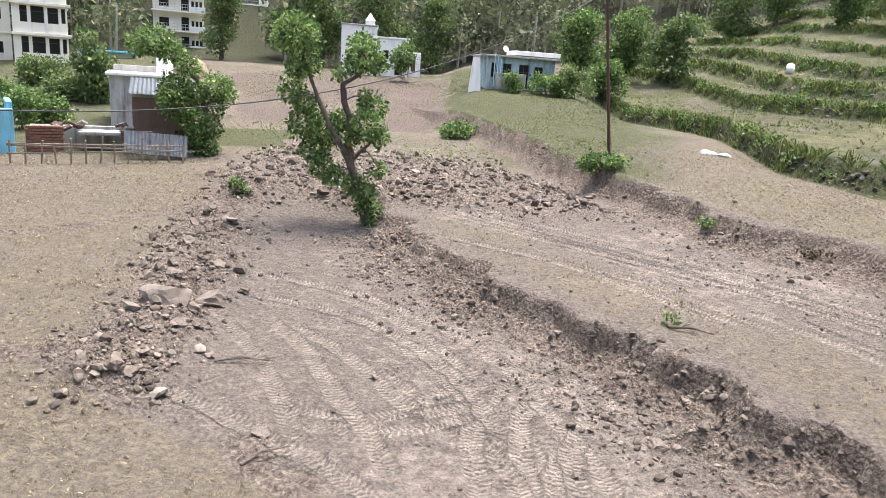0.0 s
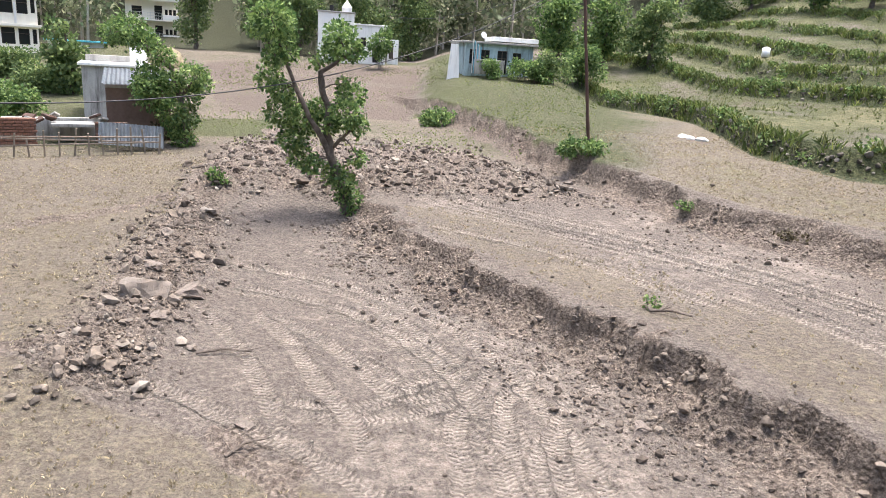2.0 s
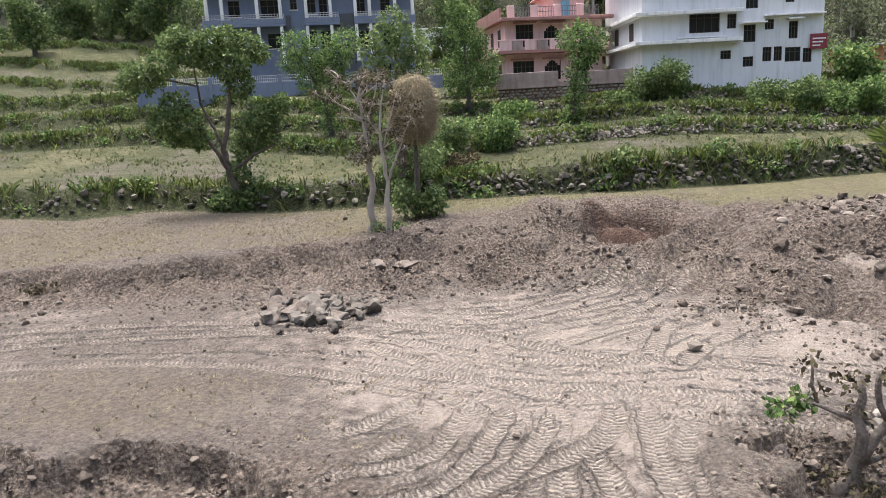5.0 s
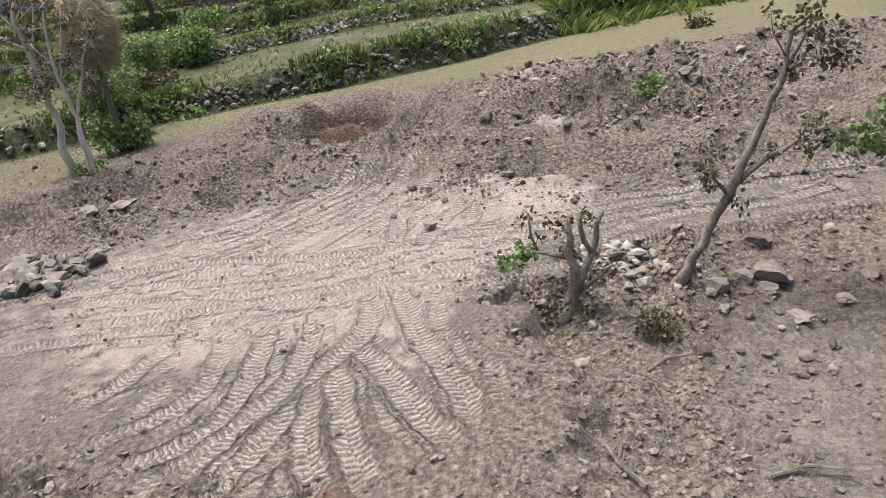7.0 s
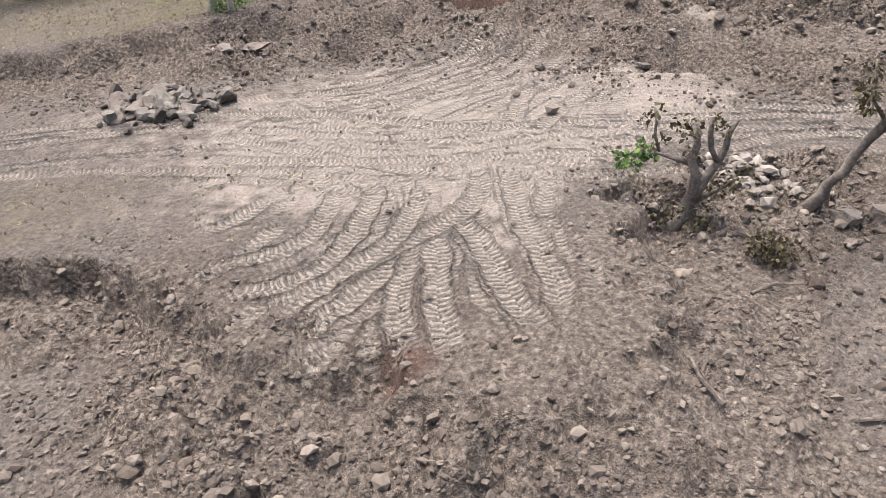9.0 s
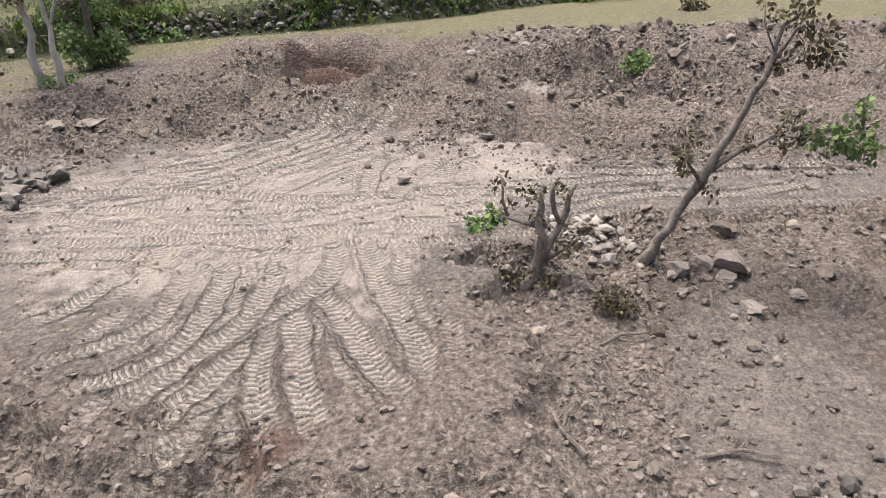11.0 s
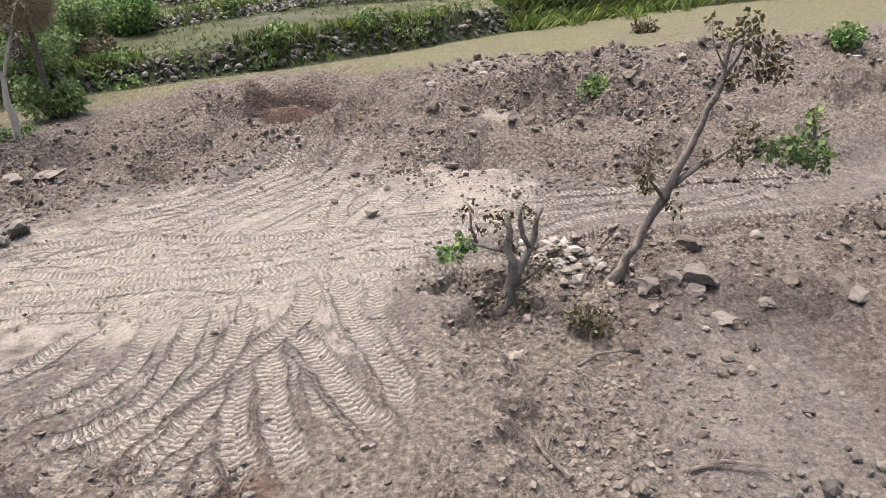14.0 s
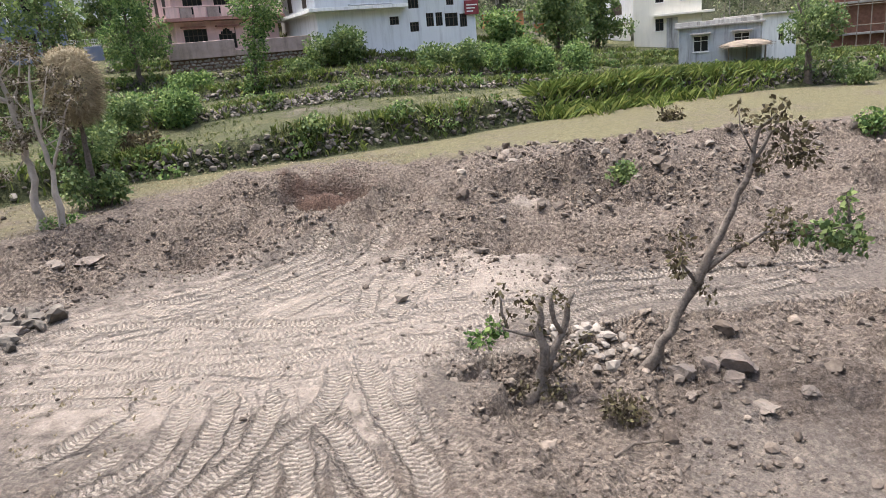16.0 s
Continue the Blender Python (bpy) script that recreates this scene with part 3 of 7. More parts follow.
def build_ground():
    az = np.radians(np.concatenate([np.arange(-46, 131, 0.145), np.arange(131, 314, 3.0)]))
    ring = [0.0, 0.3, 1.2, 2.2]
    r = 3.0
    while r < 62:
        ring.append(r)
        r *= 1.0056 if 5.5 < r < 32 else 1.0115
    while r < 430:
        ring.append(r)
        r *= 1.02
    ring += [520, 700, 1000, 1600, 2600]
    R_, A_ = np.meshgrid(ring, az, indexing="ij")
    x, y = (R_ * np.sin(A_)).ravel(), (R_ * np.cos(A_)).ravel()
    z, q = land(x, y)
    u, v, tr, cover = wheel_marks(x, y)
    rut = smooth(45, 20, q["r"])
    z = z - 0.04 * tr * rut + 0.035 * np.clip(1 - np.abs(np.abs(v) - 1.25) / 0.4, 0, 1) * (tr > 0.02) * rut
    nr, na = R_.shape
    i, j = np.meshgrid(np.arange(nr - 1), np.arange(na), indexing="ij")
    j2 = (j + 1) % na
    quads = np.stack([i * na + j, i * na + j2, (i + 1) * na + j2, (i + 1) * na + j], -1).reshape(-1, 4)[:, ::-1]
    me = bpy.data.meshes.new("ground")
    me.from_pydata(np.stack([x, y, z], 1).tolist(), [], quads.tolist())
    me.polygons.foreach_set("use_smooth", np.ones(len(me.polygons), bool))
    n1, n2 = rough(x, y, 3.2, 31), rough(x, y, 0.8, 32)
    jag = 0.5 * n1 + 0.5 * n2
    d1, w1, d2, w2, k1, k2, un, rr, a_ = (q[k] for k in ("d1", "w1", "d2", "w2", "k1", "k2", "u", "r", "az"))
    below, bench_, field = (1 - k1) * (1 - k2), k1 * (1 - k2), k2
    dug_edge = -6.6 - 0.16 * (y - 13)
    left = smooth(0.3, -0.3, x - dug_edge + 0.5 * jag) * (y > 12.6 + 0.25 * (x + 7)) * (y < 34 + 0.1 * x)
    nearleft = smooth(0.3, -0.3, y - 10.9 + 0.55 * (x + 5) + 0.5 * jag) * (x < 2)
    strip = smooth(w1 + 0.1, w1 + 0.6, d1) * smooth(w1 + 4.2, w1 + 2.6, d1 + 0.8 * n1) * smooth(8.0, 10.5, y + n1) * (y < 24)
    green_c = smooth(21, 13, a_ + 3 * n1) * smooth(26, 31, y)
    past = (y > 33 + 0.15 * x) & (k2 < 0.5) & (x < 6)
    dry = np.clip(left + nearleft + 0.55 * strip * bench_ + field * smooth(w2 + 0.05, w2 + 0.4, d2) * (un < 0) * (1 - green_c) * (y > -30), 0, 1)
    dry = dry * np.where((k2 > 0.5) & (a_ > 57), 0.8, 1.0) + past * 0.55
    wall = np.zeros_like(x)
    for at, _, _ in STEPS:
        wall = np.maximum(wall, smooth(1.9, 0.9, np.abs(un - at - 0.3)))
    wall *= (q["ur"] > -3) * smooth(8, 14, a_)
    green = np.clip(wall * 0.95 + np.where(q["ur"] > 0, 0.78 + 0.35 * n1 + 0.15 * n2, 0) * smooth(6, 12, a_) + 0.75 * green_c * field * (un < 0), 0, 1)
    green = np.maximum(green, (0.62 + 0.3 * n1 + 0.15 * n2) * field * smooth(57, 66, a_) * smooth(w2, w2 + 1.5, d2 + 0.6 * n1) * (un < 0))
    aj = a_ + 0.8 * n1 + 0.3 * n2
    strips = smooth(-7.5, -8.5, aj) * smooth(38.5, 40, rr) * smooth(48, 46, rr) + smooth(-7, -6, aj) * smooth(4, 3, aj) * smooth(50, 51, rr) * smooth(54, 53, rr)
    green = np.maximum(green, strips * 0.85 * (x < 5))
    green = np.maximum(green, (rr > 34) * (a_ < 12) * (0.28 + 0.3 * rough(x, y, 5, 44)) * (q["woods"] < 0))
    meadow = field * smooth(w2, w2 + 1.2, d2 + 0.6 * n1) * (un < 0.2) * (0.2 + 0.55 * smooth(42, 62, a_ + 5 * n1) + 0.22 * n1 + 0.2 * n2) * (a_ > 14)
    meadow = np.maximum(meadow, (0.2 + 0.4 * n1 + 0.2 * n2) * ((q["ur"] > 0) & (q["woods"] < 0) & (a_ > 8)))
    green = green * (1 - 0.9 * smooth(50, 62, a_) * (un < 0))
    litter = smooth(-4, 6, q["woods"]) * 1.2
    green = green * (1 - np.clip(litter, 0, 1))
    green = np.where((a_ < -21) & (y > 33 + 0.3 * (x + 14)) & (q["woods"] < 0), 0.7, green)
    ploughed = smooth(-18, -16.5, aj) * smooth(-0.5, -2.0, aj - 0.03 * (rr - 50)) * smooth(48, 50, rr) * smooth(80, 74, rr) * (0.72 + 0.3 * n1)
    green = green * (1 - np.clip(ploughed * 1.3, 0, 1))
    ploughed = np.maximum(ploughed, np.where((un > 3) & (q["woods"] < 0), smooth(0.25, 0.6, rough(x, y, 13, 42)) * 0.75, 0))
    ploughed = np.maximum(ploughed, (0.22 + 0.3 * rough(x, y, 9, 108)) * ((q["ur"] > 0) & (q["woods"] < 0) & (a_ > 8)))
    fresh = np.clip(smooth(0.02, 0.35, q["soil"]) * 1.1 * (rr < 60), 0, 1.2)
    fresh = np.maximum(fresh, (0.8 + 0.25 * n2) * q["rubble"])
    fresh = np.maximum(fresh, 0.9 * smooth(0.25, 0.6, q["turned"]))
    fresh = np.maximum(fresh, 0.85 * below * smooth(4.5, 6.5, x) * (0.55 + 0.4 * n1 + 0.3 * n2))
    ploughed = np.maximum(ploughed, below * smooth(2.2, 3.6, x + 0.5 * n1) * smooth(8.0, 6.5, y) * (0.85 + 0.25 * n1 + 0.2 * n2))
    tipped = bench_ * smooth(8.6, 6.4, x + 1.1 * n1 + 0.5 * n2) * smooth(9.0, 7.0, y) * (y > -2)
    fresh = np.maximum(fresh * (1 - 0.4 * tipped), 0.62 * tipped)
    ploughed = np.maximum(ploughed, (0.85 + 0.2 * n2) * tipped)
    fresh = np.maximum(fresh, 0.8 * bench_ * smooth(2.4, 0.6, y + 0.25 * (x - 10) + 1.0 * n1) * smooth(11.5, 10.0, x) * (x > 4))
    n3 = rough(x, y, 0.3, 105)
    far_out = np.hypot((x - 13.6) / 4.2, (y - 5.0) / 5.4) + 0.3 * n1 + 0.24 * n2 + 0.12 * n3
    dust = bench_ * np.clip(0.8 * smooth(1.28, 0.66, far_out) + 0.24 + 0.22 * n1 + 0.14 * n2, 0, 1) * (1 - 0.7 * q["rubble"]) * smooth(w1 - 0.2, w1 + 1.2, d1)
    dust = np.maximum(dust, 0.32 * below * smooth(-6, -3, x) * (y < 24) * smooth(5.0, 3.5, x) * (0.8 + 0.5 * n1))
    pit = below * smooth(1.0, 0.55, np.hypot((x - 8.6) / 2.6, (y + 3.4) / 1.9) + 0.16 * n1 + 0.14 * n2)
    dust = np.maximum(dust, 0.28 * pit)
    fresh, ploughed = fresh * (1 - 0.75 * pit), ploughed * (1 - 0.55 * pit * (x > 4.5))
    fresh = np.maximum(fresh, (0.85 + 0.3 * n2) * smooth(w2 + 1.9, w2 + 0.2, d2 + 0.9 * n1) * (d2 > -w2) * (x > 8) * (y < 16))
    dry, green, meadow = (v_ * (1 - 0.8 * np.clip(fresh, 0, 1)) for v_ in (dry, green, meadow))
    # pale subsoil laid bare on the dug slope
    pale = np.exp(-(((x - 19.8) / 0.35) ** 2 + ((y + 0.1) / 0.9) ** 2)) + 0.8 * np.exp(-(((x - 21.9) / 0.3) ** 2 + ((y - 3.0) / 0.8) ** 2)) + 0.5 * np.exp(-(((x + 6.0) / 0.9) ** 2 + ((y - 23.5) / 1.1) ** 2))
    dust = np.maximum(dust, pale * (0.75 + 0.4 * n2))
    fresh = fresh * (1 - 0.8 * np.clip(pale, 0, 1))
    red = 1.1 * np.exp(-((x - 6.0) ** 2 / 0.16 + (y - 2.9) ** 2 / 0.22)) + 1.3 * np.exp(-((x - 24.2) ** 2 / 1.2 + (y - 6.7) ** 2 / 2.6))
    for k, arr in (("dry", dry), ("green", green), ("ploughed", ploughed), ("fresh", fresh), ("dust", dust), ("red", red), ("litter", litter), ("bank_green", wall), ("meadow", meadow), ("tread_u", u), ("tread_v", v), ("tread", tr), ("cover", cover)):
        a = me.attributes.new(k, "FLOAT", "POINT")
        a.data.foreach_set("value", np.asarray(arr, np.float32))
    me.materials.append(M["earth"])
    return tagged(new("ground", me), "bare graded earth with wheel marks, straw stubble and grassy terraces", "ground", kind="structure")


ground = build_ground()
# ---------------------------------------------------------------- building blocks
def height(x, y):
    return float(land(np.array([x]), np.array([y]))[0][0])


def to_mesh(bm, material, name, flat=True):
    me = bpy.data.meshes.new(name)
    bmesh.ops.recalc_face_normals(bm, faces=bm.faces)
    bm.to_mesh(me)
    bm.free()
    if not flat:
        me.polygons.foreach_set("use_smooth", np.ones(len(me.polygons), bool))
    me.materials.append(material)
    return me


def part(name, bm, material, parent=None, label="", flat=True):
    ob = new(name, to_mesh(bm, material, name, flat))
    ob.parent = parent
    return tagged(ob, label) if label else ob


def thing(name, m, label, category, group=""):
    ob = new(name)
    ob.empty_display_size = 0.3
    ob.matrix_world = m
    return tagged(ob, label, category, group)


def add_box(bm, x0, x1, y0, y1, z0, z1, bevel=0.0):
    v = [bm.verts.new(p) for p in ((x0, y0, z0), (x1, y0, z0), (x1, y1, z0), (x0, y1, z0), (x0, y0, z1), (x1, y0, z1), (x1, y1, z1), (x0, y1, z1))]
    f = [bm.faces.new([v[i] for i in q]) for q in ((3, 2, 1, 0), (4, 5, 6, 7), (0, 1, 5, 4), (1, 2, 6, 5), (2, 3, 7, 6), (3, 0, 4, 7))]
    if bevel:
        bmesh.ops.bevel(bm, geom=list({e for q in f for e in q.edges}), offset=bevel, segments=1, affect="EDGES", profile=0.5)
    return bm


def box(*a, bevel=0.02):
    return add_box(bmesh.new(), *a, bevel=bevel)


def holed_wall(w, z0, z1, thick, holes, arch=()):
    """A wall along x whose openings go right through it."""
    bm = bmesh.new()
    xs = sorted({0.0, w, *(v for h in holes for v in (h[0], h[2]) if 0 < v < w)})
    zs = sorted({z0, z1, *(v for h in holes for v in (h[1], h[3]) if z0 < v < z1)})
    solid = {}
    for i in range(len(xs) - 1):
        for j in range(len(zs) - 1):
            cx, cz = (xs[i] + xs[i + 1]) / 2, (zs[j] + zs[j + 1]) / 2
            solid[i, j] = not any(h[0] < cx < h[2] and h[1] < cz < h[3] for h in holes)
    vert = {}

    def V(i, j, k):
        if (i, j, k) not in vert:
            vert[i, j, k] = bm.verts.new((xs[i], thick * k, zs[j]))
        return vert[i, j, k]

    for (i, j), s in solid.items():
        if not s:
            continue
        bm.faces.new([V(i, j, 0), V(i + 1, j, 0), V(i + 1, j + 1, 0), V(i, j + 1, 0)])
        bm.faces.new([V(i, j, 1), V(i, j + 1, 1), V(i + 1, j + 1, 1), V(i + 1, j, 1)])
        for (di, dj), (p, q) in {(-1, 0): ((i, j), (i, j + 1)), (1, 0): ((i + 1, j), (i + 1, j + 1)), (0, -1): ((i, j), (i + 1, j)), (0, 1): ((i, j + 1), (i + 1, j + 1))}.items():
            if not solid.get((i + di, j + dj), False):
                bm.faces.new([V(*p, 0), V(*q, 0), V(*q, 1), V(*p, 1)])
    return bm


def add_window(owner, h, frame_mat, bars=2, cross=1, sill=True, name="window"):
    x0, z0, x1, z1 = h
    t = 0.055
    w, gaps, low = x1 - x0, [], z0 + t
    tops = [z0 + (z1 - z0) * 0.68 - t / 2, z1 - t] if cross else [z1 - t]
    for up in tops:
        for k in range(bars):
            gaps.append((max(t, w * k / bars + t / 2), low, min(w - t, w * (k + 1) / bars - t / 2), up))
        low = up + t
    bm = holed_wall(w, z0, z1, 0.07, gaps)
    bmesh.ops.translate(bm, vec=(x0, 0.06, 0), verts=bm.verts)
    win = part(name, bm, frame_mat, owner)
    part("pane", add_box(bmesh.new(), x0 + t * 0.6, x1 - t * 0.6, 0.09, 0.1, z0 + t * 0.6, z1 - t * 0.6), M["glass"], win)
    if sill:
        part("sill", box(x0 - 0.08, x1 + 0.08, -0.09, 0.02, z0 - 0.07, z0, bevel=0.01), M["white"], win)
    return win


def railing(owner, x0, x1, z0, y=-0.9, tall=0.85, gap=0.14, material=None, name="railing"):
    bm = bmesh.new()
    n = max(2, int((x1 - x0) / gap))
    for k in range(n + 1):
        c = x0 + (x1 - x0) * k / n
        add_box(bm, c - 0.015, c + 0.015, y - 0.015, y + 0.015, z0, z0 + tall)
    for z in (z0 + 0.08, z0 + tall * 0.55, z0 + tall):
        add_box(bm, x0, x1, y - 0.02, y + 0.02, z - 0.02, z + 0.02)
    return part(name, bm, material or M["iron"], owner)


def house(name, a, b, foot, depth, top, holes, wall, label, category="house", window=None, frame=None, bars=2, over=0.25, sills=True, roof=None, foot_wall=None):
    """A flat-roofed house with its front from a to b; heights are above sea of the plan, walls go 0.25 m deep."""
    w = math.hypot(b[0] - a[0], b[1] - a[1])
    turn = math.degrees(math.atan2(b[1] - a[1], b[0] - a[0]))
    ob = thing(name, pose(a[0], a[1], foot, 0, 0, turn), label, category)
    rel = [(x0, z0 - foot, x1, z1 - foot) for x0, z0, x1, z1 in holes]
    t = top - foot
    part("front_wall", holed_wall(w, 0, t, 0.25, rel), wall, ob)
    part("side_wall", add_box(bmesh.new(), 0, 0.25, 0.252, depth - 0.252, 0, t), wall, ob)
    part("side_wall", add_box(bmesh.new(), w - 0.25, w, 0.252, depth - 0.252, 0, t), wall, ob)
    part("back_wall", add_box(bmesh.new(), 0, w, depth - 0.25, depth, 0, t), wall, ob)
    part("roof", box(-over, w + over, -over, depth + over, t + 0.003, t + 0.16), roof or M["concrete"], ob)
    for h in rel:
        add_window(ob, h, frame or M["frame_dark"], bars if h[2] - h[0] < 1.6 else bars + 1, sill=sills)
    return ob, w


def at_angle(az, r):
    return r * math.sin(radians(az)), r * math.cos(radians(az))


M.update(
    white=plain("white paint", (0.82, 0.82, 0.80), 0.7, 0.08, 0.8, dirt=0.35), concrete=plain("weathered concrete", (0.36, 0.35, 0.33), 0.9, 0.3, 1.1, dirt=0.5),
    glass=plain("dark window glass", (0.018, 0.02, 0.022), 0.12, 0.1), frame_dark=plain("dark brown window frame", (0.07, 0.055, 0.045), 0.6),
    frame_light=plain("pale window frame", (0.6, 0.6, 0.58), 0.6), iron=plain("painted iron", (0.2, 0.2, 0.21), 0.5, metal=0.3),
    slate=plain("slate blue paint", (0.185, 0.22, 0.30), 0.75, 0.12, 0.7, dirt=0.15), slate_dark=plain("dark grey paint", (0.105, 0.11, 0.125), 0.75, 0.15),
    pink=plain("pink paint", (0.76, 0.53, 0.505), 0.8, 0.12, 0.8, dirt=0.3), pink_dark=plain("dusky red paint", (0.38, 0.21, 0.185), 0.8, 0.2, dirt=0.3),
    grey_wall=plain("pale grey paint", (0.72, 0.73, 0.75), 0.8, 0.08, 0.6, dirt=0.25), cream=plain("cream paint", (0.84, 0.80, 0.70), 0.8, 0.08, 0.6, dirt=0.12),
    blue=plain("sky blue paint", (0.20, 0.50, 0.66), 0.75, 0.25, 1.2, dirt=0.5), mud=plain("mud brick", (0.17, 0.115, 0.09), 0.95, 0.35, 2.0, 9.0, bumps=0.6),
    stained=plain("rain stained plaster", (0.42, 0.41, 0.39), 0.9, 0.3, 1.0, dirt=0.9), tin=plain("grey corrugated iron", (0.30, 0.33, 0.36), 0.5, 0.25, 1.5, metal=0.5, dirt=0.4),
    black=plain("black plastic", (0.02, 0.02, 0.022), 0.45, 0.2), plastic=plain("white plastic", (0.75, 0.76, 0.78), 0.5, 0.05), rust=plain("rusty steel", (0.085, 0.05, 0.04), 0.8, 0.35),
    bark=plain("bark", (0.135, 0.112, 0.094), 0.95, 0.75, 5.0, 22.0, bumps=1.0, dirt=0.6, coarse_dirt=(0.035, 0.03, 0.026)), pale_bark=plain("pale bark", (0.38, 0.34, 0.295), 0.95, 0.35, 3.0, 22.0, bumps=0.7),
    cut_bark=plain("scarred grey bark", (0.20, 0.172, 0.148), 0.95, 0.7, 5.0, 20.0, bumps=1.0, dirt=0.5, coarse_dirt=(0.05, 0.042, 0.036)),
    wood=plain("grey weathered wood", (0.24, 0.20, 0.16), 0.9, 0.35, 3.0, 24.0), rubber=plain("cable", (0.05, 0.05, 0.055), 0.6),
    blue_roof=plain("turquoise roof sheet", (0.12, 0.45, 0.55), 0.6, 0.15), rendered=plain("pinkish render over stone", (0.36, 0.285, 0.265), 0.9, 0.35, 1.6, dirt=0.5),
    orange=plain("orange paint", (0.55, 0.25, 0.13), 0.8, 0.15, dirt=0.3), sign=plain("dark red sign board", (0.25, 0.05, 0.06), 0.6),
    leaf=island("fresh leaves", [(0.0, (0.040, 0.088, 0.030)), (0.5, (0.122, 0.205, 0.066)), (1.0, (0.275, 0.37, 0.125))], 0.6, 0.35),
    leaf_dark=island("dark leaves", [(0.0, (0.060, 0.105, 0.042)), (0.6, (0.140, 0.205, 0.076)), (1.0, (0.26, 0.32, 0.12))], 0.6, 0.35),
    leaf_dry=island("withered leaves", [(0.0, (0.045, 0.035, 0.023)), (0.6, (0.105, 0.088, 0.052)), (1.0, (0.17, 0.155, 0.085))], 0.85, 0.2),
    woods_leaf=island("far woodland", [(0.0, (0.062, 0.083, 0.047)), (0.45, (0.135, 0.165, 0.090)), (0.85, (0.215, 0.230, 0.140)), (1.0, (0.28, 0.265, 0.195))], 0.8, 0.3),
    grass=island("green grass", [(0.0, (0.058, 0.094, 0.021)), (0.6, (0.143, 0.195, 0.046)), (1.0, (0.273, 0.299, 0.091))], 0.7, 0.25),
    straw=island("straw", [(0.0, (0.19, 0.155, 0.10)), (0.5, (0.31, 0.26, 0.175)), (1.0, (0.46, 0.40, 0.28))], 0.85, 0.15),
    clod=island("earth clods", [(0.0, (0.095, 0.077, 0.066)), (0.7, (0.165, 0.138, 0.119)), (1.0, (0.225, 0.191, 0.166))], 0.97, 0, 11.0),
    stone=island("field stone", [(0.0, (0.10, 0.084, 0.073)), (0.7, (0.175, 0.151, 0.133)), (1.0, (0.28, 0.25, 0.222))], 0.9, 0, 6.0),
    boulder=plain("boulder", (0.17, 0.142, 0.123), 0.92, 0.4, 2.6, 17.0, bumps=0.8, dirt=0.25, coarse_dirt=(0.18, 0.14, 0.11)),
)
